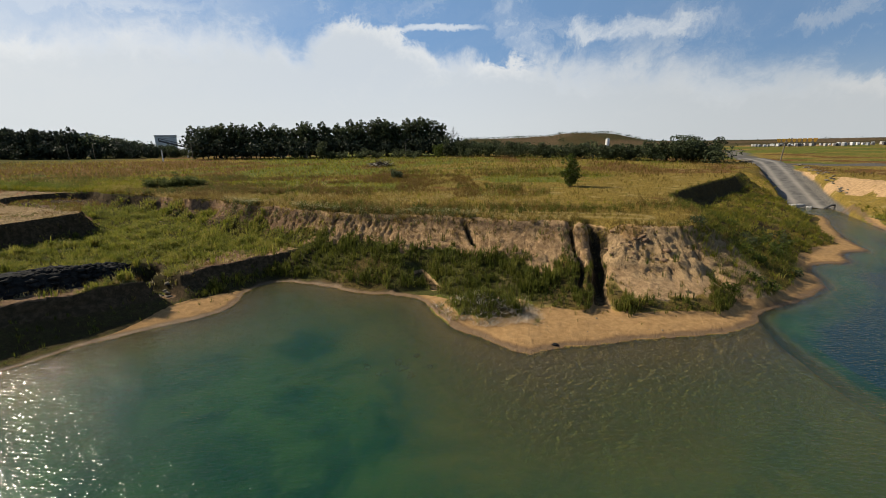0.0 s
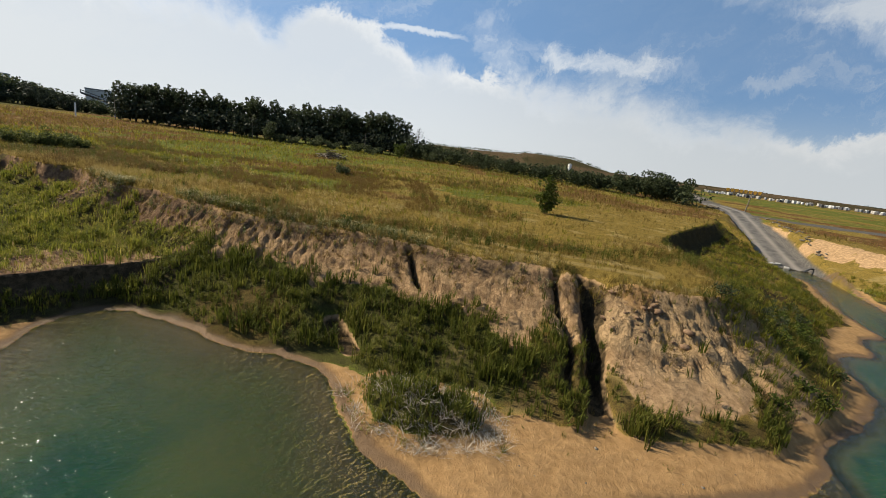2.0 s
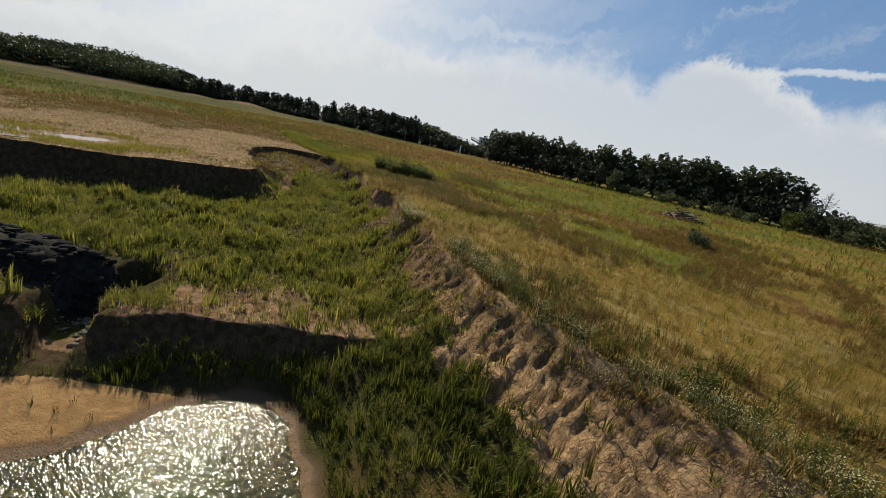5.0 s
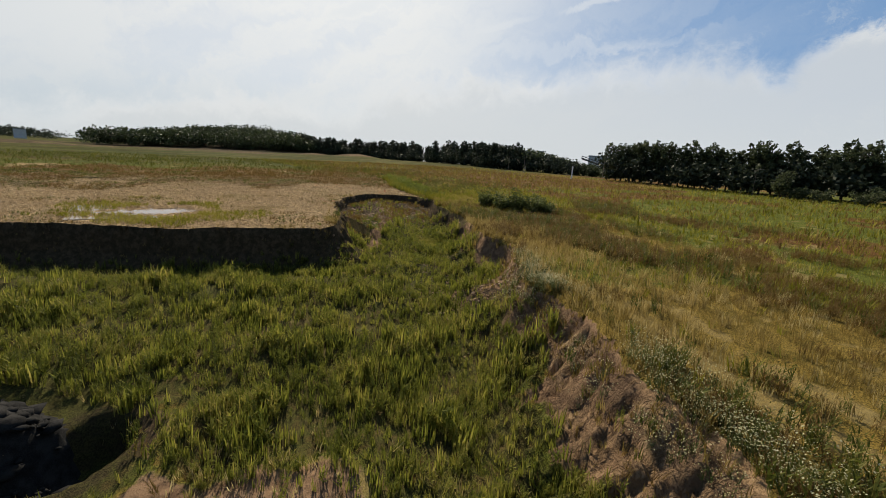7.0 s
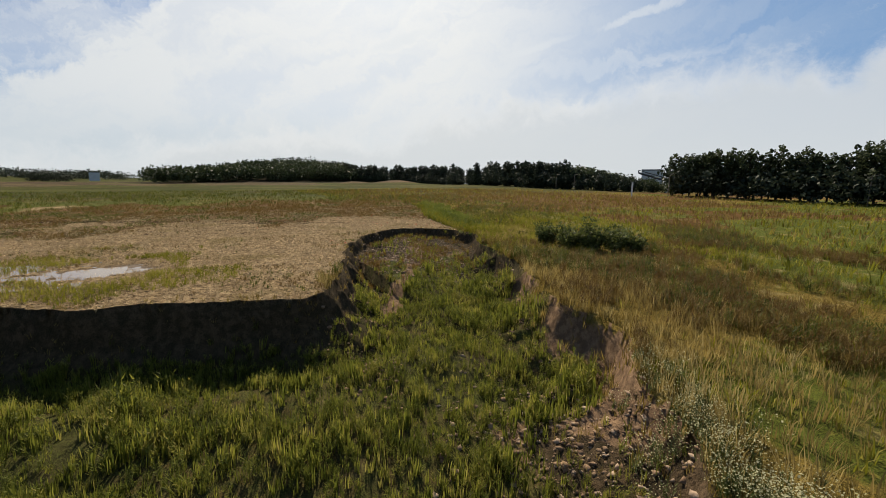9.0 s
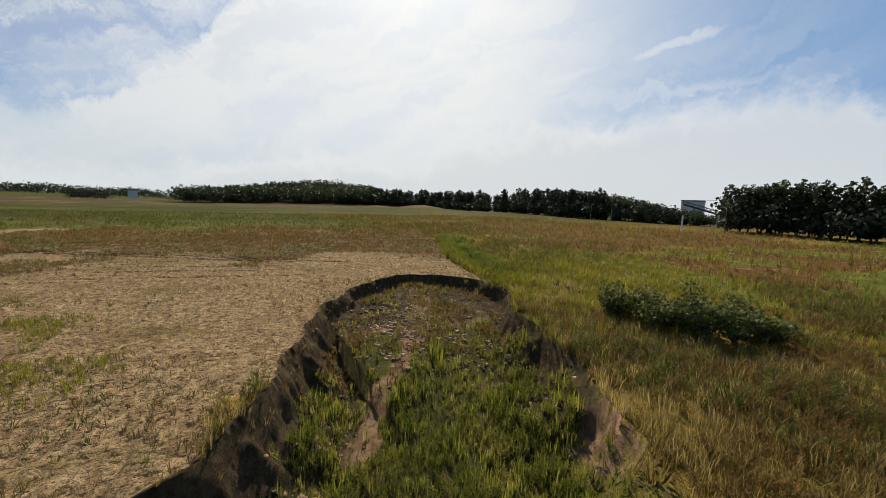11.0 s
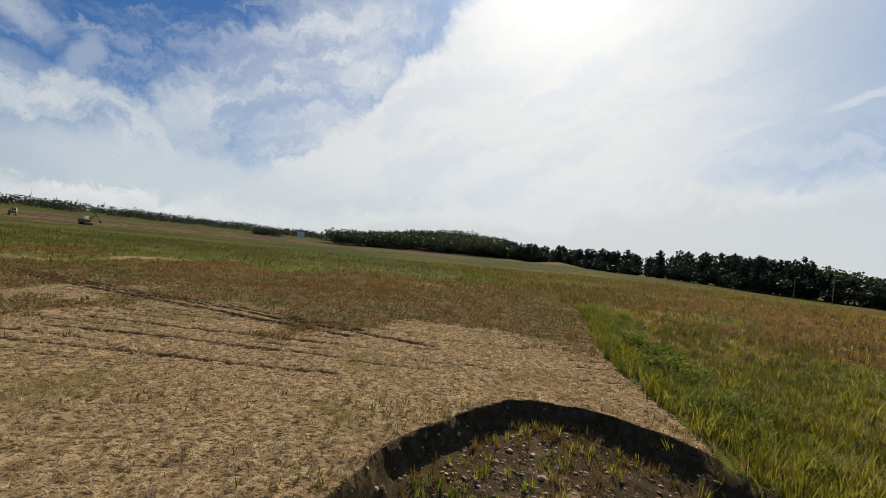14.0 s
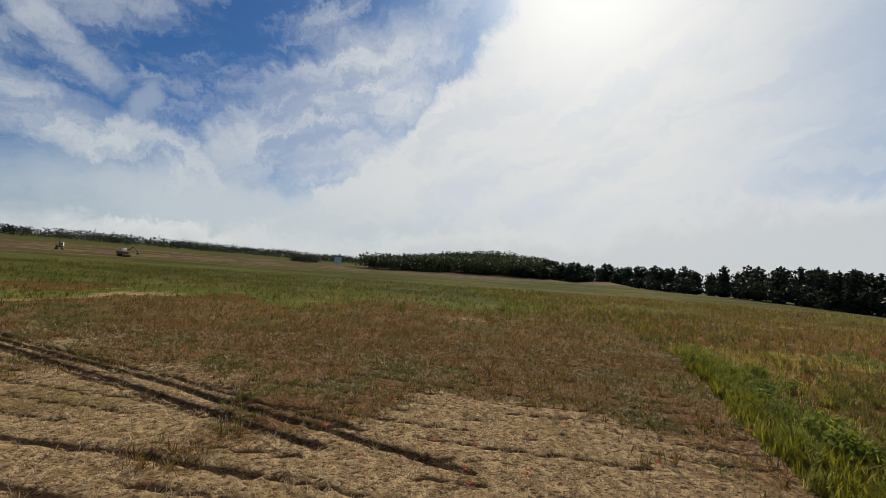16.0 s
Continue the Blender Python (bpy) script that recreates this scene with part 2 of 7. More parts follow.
RAMP = [(49.5, 55.2), (53.5, 63), (60, 74.5), (69, 90.5), (84, 122), (120, 180)]
EAST_ROAD = [(69, 90.5), (90, 84), (130, 74), (260, 50)]
GULLIES = [([(10.9, 31.2), (10.7, 29.5), (10.0, 26.2), (9.4, 24.5), (8.8, 22.3)], 0.42, 1.5), ([(9.3, 30.5), (8.9, 28.6), (9.0, 26.8), (8.1, 24.2)], 0.2, 0.8),
           ([(11.3, 30.4), (10.6, 28.2)], 0.75, 1.0), ([(1.6, 33.0), (2.0, 31.6), (2.3, 30.6)], 0.2, 0.75), ([(-1.9, 29.2), (-1.2, 28.2), (-0.7, 27.2)], 0.55, 0.9), ([(16.6, 25.2), (17.3, 23.4)], 0.45, 0.7)]
CHANNEL = [(-15.8, 24.9), (-17.4, 25.5), (-19.2, 26.4), (-20.6, 27.2), (-21.6, 29.0)]
TRACKS = [([(-80, 17), (-74.4, 26.8), (-70.8, 33.8), (-68.1, 39.1), (-66, 42.8), (-64.1, 46.4), (-61.8, 50.5)], 0.16, 0.9), ([(-80.6, 17), (-75.0, 26.8), (-71.4, 33.9), (-68.7, 39.3), (-66.5, 43.1), (-64.6, 46.9)], 0.11, 0.8),
          ([(-78, 19), (-72.6, 29), (-69.6, 34.3), (-67.3, 38.6), (-65.2, 42.4), (-63.0, 46.2)], 0.16, 0.9), ([(-76.6, 21), (-71.9, 29.6), (-68.9, 34.8), (-66.6, 39.0), (-64.5, 42.8)], 0.1, 0.7),
          ([(-64, 33), (-62.8, 37.6), (-62.2, 41.7), (-61.2, 45)], 0.12, 0.8), ([(-61.6, 33), (-60.8, 38.6), (-59.7, 42.8), (-58.8, 46)], 0.12, 0.8), ([(-58.6, 37), (-57.6, 41), (-56.6, 46)], 0.1, 0.7)]
PUDDLE = (-45.0, 31.8)


def rounded(line, closed=True):
    """Cut each corner once."""
    out = []
    pairs = list(zip(line, line[1:] + line[:1])) if closed else list(zip(line[:-1], line[1:]))
    for (ax, ay), (bx, by) in pairs:
        out += [(0.75 * ax + 0.25 * bx, 0.75 * ay + 0.25 * by), (0.25 * ax + 0.75 * bx, 0.25 * ay + 0.75 * by)]
    return out


RIM, SHORE = rounded(RIM), rounded(SHORE)


def upland(x, y):
    """Height of the undisturbed land round the pit."""
    z = 4.2 + 0.0225 * (np.clip(y, -60, 150) - 38) + 0.012 * np.clip(-x - 50, 0, 150) - 0.02 * np.clip(x - 20, 0, 60)
    far = np.hypot(x, y)
    z = z + 10.5 * np.exp(-((x + 430) / 70) ** 2 - ((y - 102) / 52) ** 2) + 5 * np.exp(-((x + 400) / 60) ** 2 - ((y - 150) / 40) ** 2)
    heap_az, heap_r = np.degrees(np.arctan2(x, y)), np.hypot(x, y)
    heap = np.interp(heap_az, [-4, 3.4, 14, 15.2, 20, 21.2, 25.4, 32, 48, 55], [0, 12.5, 15.5, 18, 17.5, 16.5, 5.5, 4.2, 3.4, 0]) * np.exp(-((heap_r - 640) / 75) ** 4) * (0.94 + 0.12 * grain(x, y, 30, 8, 2))
    z = z + heap * (y > 0)
    z = z + 2.6 * np.exp(-(((x + 236) * 0.3 - (y - 124) * 0.95) / 26) ** 4 - (((x + 236) * 0.95 + (y - 124) * 0.3) / 5) ** 2)
    z = z + 5 * smooth(900, 2200, far) * (grain(x, y, 420, 12, 2) - 0.2) * smooth(0, -300, x) - 9 * smooth(350, 1900, far) * smooth(-200, 50, x)
    z = z + 0.5 * (grain(x, y, 45, 3, 2) - 0.5) * smooth(60, 140, far) + 0.22 * (grain(x, y, 9, 5, 2) - 0.5)
    return z


def plan(x, y):
    """Height, and the masks that the ground's material and the plants follow."""
    x, y = np.asarray(x, float), np.asarray(y, float)
    wob = (0.6 - 0.3 * smooth(-22, -16, x)) * (grain(x, y, 1.7, 21, 1) - 0.5)
    wx, wy = x + wob, y + 0.5 * (grain(x, y, 1.7, 22, 1) - 0.5)
    top = upland(x, y)
    pit = within(wx, wy, RIM)
    d_rim, along = nearest(wx, wy, RIM, True)
    sx, sy = x + 0.5 * (grain(x, y, 1.3, 23) - 0.5), y + 0.5 * (grain(x, y, 1.3, 24) - 0.5)
    wet = within(sx, sy, SHORE)
    d_sh, _ = nearest(sx, sy, SHORE, True)
    above = within(x, y, TOE + [(48, 120), (-34, 120)])
    d_toe, _ = nearest(wx, wy, TOE)
    s = np.where(above, d_toe / (d_toe + d_rim + 1e-6), 0.0)
    s = np.where(pit, s, 1.0)
    f = np.interp(s, [0, 0.25, 0.5, 0.75, 0.9, 0.97, 1], [0, 0.22, 0.44, 0.68, 0.86, 0.96, 1.0])
    east = smooth(18.2, 22, x)
    f = f * (1 - east) + east * np.interp(s, [0, 0.15, 0.6, 0.9, 1], [0, 0.13, 0.55, 0.86, 1.0])
    beach = 0.40 * (1 - np.exp(-d_sh / 1.7)) + 0.05 * (grain(x, y, 0.8, 41) - 0.5) * smooth(0.1, 0.8, d_sh)
    steep = east * smooth(40.5, 43.5, y) * (1 - smooth(60, 68, y))
    f = f * (1 - steep) + steep * np.interp(s, [0, 0.15, 0.6, 0.90, 0.94, 1], [0, 0.12, 0.38, 0.52, 0.62, 1.0])
    bluff = beach + (top - beach) * f
    wall = top - np.interp(d_rim + 0.5 * (grain(x, y, 1.4, 9, 2) - 0.5) * smooth(0.4, 0.9, d_rim), [0, 0.1, 0.34, 0.8, 1.8, 3.4, 30], [0, 0.35, 1.45, 1.95, 2.4, 3.0, 8])
    eastbank = top - np.interp(d_rim, [0, 1.0, 5, 9, 30], [0, 0.3, 2.1, 3.2, 8]) + 0.5 * (grain(x, y, 1.6, 68) - 0.5)
    north = smooth(-1.0, 1.2, y - 46 - 0.4 * (-34 - x)) * smooth(-54.6, -52.6, x) * (x < 0)
    south = (1 - north) * smooth(-54.6, -52.2, x) * smooth(38, 41, y)
    crumb = 0.5 * (grain(x, y, 0.5, 121, 2) - 0.5) * smooth(0.1, 0.5, d_rim)
    ledgy = smooth(0.50, 0.62, grain(x, y, 2.4, 122, 2) + 0.25 * np.exp(-((x + 26) / 3.5) ** 2))
    shelf = np.interp(d_rim + crumb, [0, 0.14, 0.6, 1.6, 3.2, 5, 30], [0, 0.30, 0.72, 1.45, 2.1, 2.7, 8]) * (1 - ledgy) + ledgy * np.interp(d_rim + crumb, [0, 0.14, 0.4, 0.9, 2.2, 4, 30], [0, 0.5, 1.1, 1.4, 2.0, 2.6, 8])
    slide = np.interp(d_rim + 1.5 * crumb, [0, 0.16, 0.5, 1.2, 2.2, 3.6, 30], [0, 0.40, 1.05, 1.75, 2.35, 3.0, 8])
    wall = wall * (1 - north - south) + (top - shelf) * north + (top - slide) * south
    wall = wall + 0.16 * (grain(x, y, 0.38, 123, 2) - 0.5) * smooth(0.1, 0.4, d_rim) * (1 - smooth(2.0, 3.0, d_rim))
    wall = np.where(x > 40, eastbank, wall)
    w = smooth(-25, -16, x) * (1 - smooth(47, 52, x))
    rim_side = np.where(pit, wall * (1 - w) + bluff * w, top)
    # bench with its own low scarp
    on = within(wx, wy, BENCH)
    d_b, _ = nearest(wx, wy, BENCH, True)
    h_b = 1.35 + 0.06 * np.clip(-19 - x, 0, 40) + 0.02 * (np.clip(y, -10, 62) - 30) + 0.35 * (grain(x, y, 2.2, 31) - 0.5) + 0.16 * (grain(x, y, 0.6, 33) - 0.5)
    h_b = h_b - 1.0 * (1 - smooth(1.0, 5.5, d_rim)) * (x < -30) * smooth(-30, -34, x) * (y < 46)
    h_b = h_b + (0.28 * np.exp(-(d_b / 4.0) ** 2) + 0.42 * smooth(27.5, 24.5, y) * np.exp(-(d_b / 6.0) ** 2)) * (x < -11)
    bench = np.where(on, h_b, h_b - np.interp(d_b + 0.25 * (grain(x, y, 0.6, 124, 2) - 0.5) * smooth(0.05, 0.3, d_b), [0, 0.22, 1.0, 1.8, 2.6, 10], [0, 0.55, 1.15, 1.6, 1.75, 9]))
    # shore and bed
    deep = smooth(15.6, 17.6, x + 0.5 * (grain(x, y, 2, 43) - 0.5)) * (1 - smooth(40, 50, y) * 0.6)
    bed = -(1.5 + 3.5 * deep) * (1 - np.exp(-d_sh / (7.0 + 12 * smooth(-3, 4, x) * (1 - deep) - 3.5 * deep))) - 0.5 * (grain(x, y, 4.5, 44) - 0.35) * smooth(1.5, 7, d_sh)
    low = np.where(wet, np.minimum(bed, -0.01), beach)
    # heap of slumped earth on the sand
    ca, sa = math.cos(radians(-24)), math.sin(radians(-24))
    mx, my = (x - 2.3) * ca + (y - 22.9) * sa, -(x - 2.3) * sa + (y - 22.9) * ca
    r = np.sqrt((mx / 3.1) ** 2 + (my / 1.9) ** 2) + 0.3 * (grain(x, y, 0.9, 51) - 0.5)
    heap = 1.1 * (1 - smooth(0.1, 1.05, r)) * (1 - 0.45 * smooth(-1, 3, mx)) + 0.15
    z = np.maximum(np.maximum(low, np.where(wet, low, bench)), np.where(wet & (x > -30), low, rim_side))
    z = np.where(~wet, np.maximum(z, np.where(r < 1.1, heap, -9)), z)
    # gullies, rills and cracks
    face = smooth(0.30, 0.5, s) * (1 - smooth(0.93, 1.0, s)) * w * pit * (1 - 0.75 * east)
    u = along + 0.8 * (grain(x, y, 1.4, 61) - 0.5)
    rill = np.abs(grain(u, 2.1 * s + 7.3, 0.34, 62, 2) - 0.5) * 2
    rill2 = np.abs(grain(u, 1.8 * s, 0.95, 63, 2) - 0.5) * 2
    z = z - face * (1 + 0.9 * smooth(0, -10, x) + 0.45 * smooth(11.5, 13.5, x)) * (0.13 * (1 - smooth(0, 0.26, rill)) + 0.09 * (1 - smooth(0, 0.25, rill2)) - 0.03)
    ledge = np.exp(-(((s - 0.66 + 0.12 * (grain(u, s, 3.0, 66) - 0.5)) / 0.03) ** 2))
    z = z - 0.12 * face * ledge + face * 0.10 * (grain(x, y, 0.36, 64) - 0.5)
    cut = np.zeros_like(z)
    for line, width, depth in GULLIES:
        d, _ = nearest(x + 0.3 * (grain(x, y, 0.8, 65) - 0.5), y, line)
        cut = np.maximum(cut, depth * np.exp(-(d / width) ** 2))
    z = np.where(~wet, np.maximum(z - cut, np.minimum(z, 0.25)), z)
    d, _ = nearest(wx, wy, CHANNEL)
    z = np.where(~wet & (d < 1.6), np.minimum(z, 0.35 + 2.6 * smooth(0.35, 1.5, d)), z)
    # scarp of the scoop bitten out of the east slope
    scoop = np.exp(-(((x - 24.9) / 1.9) ** 4 + ((y - 43.0) / 2.4) ** 4))
    z = np.where(pit, z - 0.5 * scoop + (0.8 * (grain(x, y, 1.5, 67) - 0.5)) * east * smooth(0.1, 0.3, s) * (1 - smooth(0.85, 1, s)) * (x < 50), z)
    # road ramp down into the water
    d, a = nearest(x, y, RAMP)
    rz = np.interp(a, [0, 3, 40, 60, 400], [-0.3, 0.1, 4.75, 4.9, 5.2])
    road = 1 - smooth(2.5, 3.3, d)
    z = z * (1 - road) + road * np.where(a < 0.05, np.minimum(z, rz), rz - 0.5 * (1 - smooth(1.9, 2.9, d)) * (a < 60))
    d2, _ = nearest(x, y, EAST_ROAD)
    road2 = 1 - smooth(3.0, 3.6, d2)
    lane = road * np.maximum(np.exp(-((d - 0.5) / 0.35) ** 2), 0.6 * np.exp(-((d - 1.5) / 0.3) ** 2)) * (0.4 + 0.8 * grain(x, y, 1.5, 69))
    # stubble field with ruts
    g_edge = np.interp(x, [-300, -80, -64, -58, -53, -45, -38], [100, 68, 60.8, 59.3, 57.8, 55, 41])
    field = ((y < g_edge + 1.8 * (grain(x, y, 1.6, 71) - 0.5)) & (x < -33) & ~pit).astype(float) * smooth(-112, -78, x + 22 * (grain(x, y, 7, 73) - 0.5) + 0.12 * (y - 20))
    rut = np.zeros_like(z)
    for line, wid, deep_by in TRACKS:
        d, a = nearest(x, y, line)
        d = d + 0.08 * (grain(x, y, 0.6, 75) - 0.5)
        rut = np.maximum(rut, deep_by * np.exp(-(d / wid) ** 2) * smooth(0.12, 0.3, grain(a, wid * 90, 1.8, 76)))
    rows_d = np.abs(((x * 0.96 - y * 0.22 + 0.5 * grain(x, y, 4, 78)) / 1.15) % 1.0 - 0.5) * 1.15
    rut = np.maximum(rut, 0.7 * np.exp(-(rows_d / 0.09) ** 2) * smooth(0.42, 0.52, grain(x * 2.2, y * 0.55, 2.0, 79)) * (x > -80) * (y > 26) * smooth(-55, -59, x))
    rut = rut * field
    z = z - 0.22 * rut + field * 0.12 * (grain(x, y, 0.4, 77, 2) - 0.5)
    pud = np.hypot((x - PUDDLE[0]) * 1.15 + (y - PUDDLE[1]) * 0.2, (y - PUDDLE[1]) * 0.62 - (x - PUDDLE[0]) * 0.2) + 2.8 * (grain(x * 1.9 + 0.5 * y, y * 0.5, 2.2, 74, 3) - 0.5) + 0.55
    z = np.where(field > 0.5, z - 0.10 * (1 - smooth(0.8, 3.2, pud)), z)
    # masks
    slope_bare = smooth(0.40, 0.62, s + 0.5 * (grain(x, y, 1.6, 81) - 0.5) - 0.14 * smooth(-2, -9, x) + 0.34 * smooth(9, 11, x)) * pit * w * (1 - 0.9 * east)
    scarp = pit * (1 - w) * (1 - 0.6 * north * (1 - ledgy)) * (1 - smooth(0.5, 1.5, d_rim + 0.8 * (grain(x, y, 0.7, 82) - 0.5))) * (x < 40)
    b_scarp = pit * (~on) * (1 - smooth(0.4, 1.1, d_b)) * (~wet) * (x < -12)
    b_dirt = on * pit * 0.85 * smooth(0.60, 0.9, 0.8 * grain(x, y, 2.0, 83) + 0.46 * np.exp(-(d_b / 2.4) ** 2) * (y < 35) + 0.5 * np.exp(-((x + 22.8) / 3.2) ** 2 - ((y - 43.2) / 1.7) ** 2)
                             + 0.55 * np.exp(-((x + 50) / 5.5) ** 4 - ((y - 52.2) / 4.5) ** 4) + 0.24 * np.exp(-((x + 24.6) / 2.2) ** 2 - ((y - 33) / 1.0) ** 2) + 0.40 * np.exp(-((x + 19.3) / 2.6) ** 2 - ((y - 30.0) / 1.4) ** 2) + 0.36 * np.exp(-((x + 16.6) / 1.6) ** 2 - ((y - 33.4) / 1.1) ** 2) + 0.38 * np.exp(-((x + 22.3) / 1.6) ** 2 - ((y - 31.9) / 0.8) ** 2)) * (x < -11)
    bank_e = (x > 55) * pit * smooth(0.8, 2.2, z) * (1 - smooth(3.6, 4.0, z)) * smooth(0.35, 0.55, grain(x, y, 2.5, 84))
    away = np.hypot(x + 50, y - 48)
    works = (x < -120) * smooth(170, 200, away) * (1 - smooth(420, 520, away)) * (y < 130 + 0.1 * x) * smooth(0.40, 0.50, grain(x * 0.3 + y * 0.6, away * 2.2, 30, 87))
    works = np.maximum(works, np.exp(-(((x + 236) * 0.3 - (y - 124) * 0.95) / 28) ** 4 - (((x + 236) * 0.95 + (y - 124) * 0.3) / 6) ** 2))
    quarry = (x > 60) * smooth(240, 300, np.hypot(x, y)) * smooth(0.5, 0.6, grain(x * 0.35 - y * 0.3, np.hypot(x, y) * 2.0, 40, 88)) * 0.9
    bare = np.clip(np.maximum.reduce([slope_bare, scarp, b_scarp, b_dirt, bank_e, works, quarry]), 0, 1)
    bare = np.maximum(bare, smooth(0.25, 0.7, cut))
    bare = np.maximum(bare, 0.95 * pit * smooth(-44, -46.5, x + 1.5 * (grain(x, y, 1.5, 90) - 0.5)))
    reach = np.interp(x, [-20, -18, -16.4, -14.9, -14.2, -12, -2, 0, 4, 9, 16, 19, 22, 25, 30, 38, 45], [0.15, 0.5, 4.2, 3.2, 0.5, 0.22, 0.32, 1.0, 5, 4, 1.6, 1.2, 2.0, 2.4, 2.0, 1.5, 0.8])
    sand = (~wet) * (1 - smooth(0.30, 0.55, z + 0.22 * (grain(x, y, 0.9, 85) - 0.5))) * (1 - smooth(0.8, 1.25, d_sh / reach + 0.5 * (grain(x, y, 0.8, 86) - 0.5)))
    sand = sand * np.where((x > -21) & (x < -11), smooth(0.12, 0.5, ((x + 17) * 5.4 - (y - 25.6) * 5) / 7.36), 1.0)
    sand = np.maximum(sand, bank_e * 0.15)
    sand = np.maximum(sand, 0.9 * np.exp(-((x - 12.9) / 0.9) ** 2 - ((y - 28.6) / 0.9) ** 2))
    green = grain(x, y, 11, 91, 3)
    green = green + 0.08 + 0.25 * smooth(-2, -22, x) * (1 - 1.5 * smooth(-54, -64, x) * smooth(62.5, 66, y)) * (~pit) - 0.3 * smooth(0, 25, x) * (y > 30) * (y < 80) + 0.1 * smooth(60, 90, y) * (x < 0)
    green = np.where(pit, 0.75 - 0.35 * smooth(-14, -6, x) * grain(x, y, 2, 92) - 0.55 * east * grain(x, y, 1.6, 138), green)
    green = green - np.where(pit, 0.0, 0.6 * (1 - smooth(6, 15, d_rim + 4 * (grain(x, y, 3, 93) - 0.5))) * smooth(-46, -38, x) * (y > 26))
    patch = smooth(0.50, 0.62, grain(x * 0.7, y * 1.3, 7, 97, 3))
    green = np.clip(green + 0.42 * (patch - 0.5), 0, 1)
    rust = smooth(0.55, 0.75, grain(x, y, 9, 95) + 0.1 * smooth(10, 45, x) * (y > 60) * (y < 110) - 0.25 * (np.hypot(x, y) > 300) + 0.5 * smooth(-60, -82, x + 8 * (grain(x, y, 5, 94) - 0.5)) * field - 0.25 * smooth(-62, -56, x) * field + 0.22 * np.exp(-((x + 45) / 30) ** 2 - ((y - 110) / 12) ** 2) + 0.28 * smooth(-56, -66, x) * smooth(64, 70, y) * (x > -160)) * (~pit)
    path_d, _ = nearest(x, y, [(-16, 44), (-12, 41.5), (-5, 39.2), (1, 37.4), (8, 34.2), (15, 32)])
    path = np.exp(-((path_d - 0.8) / 0.42) ** 2) * smooth(0.2, 0.5, grain(x, y, 1.2, 96)) * (~pit)
    path = np.maximum(path, np.clip(lane, 0, 1))
    ring = np.exp(-((np.abs(d_rim - 0.0)) / 0.8) ** 2) * (~pit)
    foot = np.interp(x, [-46, -42], [0.7, 2.2])
    wash, _ = nearest(x + 0.8 * (grain(x, y, 1.1, 118) - 0.5), y, [(-37.6, 44.4), (-39.3, 45.7), (-41.7, 47.5), (-44.5, 49.4), (-49, 51.8), (-50.5, 52.6)])
    wash = wash + 1.2 * (grain(x, y, 0.9, 119) - 0.4)
    bare = np.maximum(bare, pit * (x < -37) * (1 - smooth(0.3, 0.9, wash)))
    # shade of scarp faces, wall feet and gullies, painted as dark soil
    shade_humus = np.maximum(pit * (1 - w) * (x < 40) * (1 - smooth(foot, foot + 1.0, d_rim)) * np.maximum(1 - smooth(-36, -33, x), (y < 44) * 1.0), 0.9 * pit * (~on) * (x < -10.5) * (1 - smooth(2.2, 3.2, d_b)) * (d_sh > 0.4))
    shade_humus = np.maximum(shade_humus, 0.9 * smooth(0.35, 0.8, cut))
    shade_humus = np.maximum(shade_humus, pit * smooth(-43, -48.5, x) * (0.55 + 0.45 * smooth(0.3, 0.55, grain(x, y, 0.6, 89))) * smooth(0.3, 1.0, wash))
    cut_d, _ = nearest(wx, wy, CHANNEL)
    shade_humus = np.maximum(shade_humus, 0.95 * (~wet) * (x < -16.4) * (1 - smooth(0.9, 1.9, cut_d)) * smooth(0.3, 0.6, z))
    # shadowed cavity of scoop and east scarp, put into the ground colour
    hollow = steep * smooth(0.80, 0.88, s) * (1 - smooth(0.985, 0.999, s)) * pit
    shade_humus = np.maximum(shade_humus, np.maximum(smooth(0.35, 0.7, scoop) * pit, hollow))
    shade_humus = shade_humus * np.where(pit & (x < -37), 0.55 + 0.45 * smooth(0.2, 0.9, wash), 1.0)
    # shaded gaps between the weeds, painted onto the ground below them
    shade_humus = np.maximum(shade_humus, pit * (~wet) * (1 - bare) * (1 - sand) * (0.55 * (1 - east) + 0.75 * east * smooth(0.4, 0.6, grain(x, y, 1.1, 139))) * (x < 50))
    thick = smooth(0.56, 0.66, grain(x * 0.6 + 0.3 * y, y * 1.1, 6.5, 98, 3) + 0.16 * np.exp(-((y - 46 - 0.25 * (x + 12)) / 4) ** 2 - ((x + 9) / 9) ** 2) + 0.17 * np.exp(-((x + 16) / 9) ** 2 - ((y - 51) / 4.5) ** 2)) * (~pit) * (1 - field) * (1 - 0.85 * smooth(-44, -50, x) * (y < 74))
    # rim wall kept dark the same way: its shade is in the colour
    shade_humus = np.maximum(shade_humus, ((x < -33) & (x > -60) & (y > 5) & ((pit & (d_rim < 0.8)) | (d_rim < 0.04))) * (1 - 0.75 * north) * (1 - 0.45 * south) * (1 - 0.4 * (y < 42) * (1 - smooth(0.25, 0.7, d_rim))))
    shade_humus = np.maximum(shade_humus, 0.85 * smooth(0.06, 0.2, np.exp(-((x + 430) / 95) ** 2 - ((y - 95) / 75) ** 2)) * (x < -290))
    # dark earth of the works and the far spoil land
    shade_humus = np.maximum(shade_humus, 0.62 * smooth(0.1, 0.5, works))
    shade_humus = np.maximum(shade_humus, 0.75 * (x > -60) * smooth(290, 380, np.hypot(x, y)))
    damp = (~wet) * (1 - smooth(0.15, 0.75, d_sh + 0.3 * (grain(x, y, 0.7, 99) - 0.5))) * 0.75
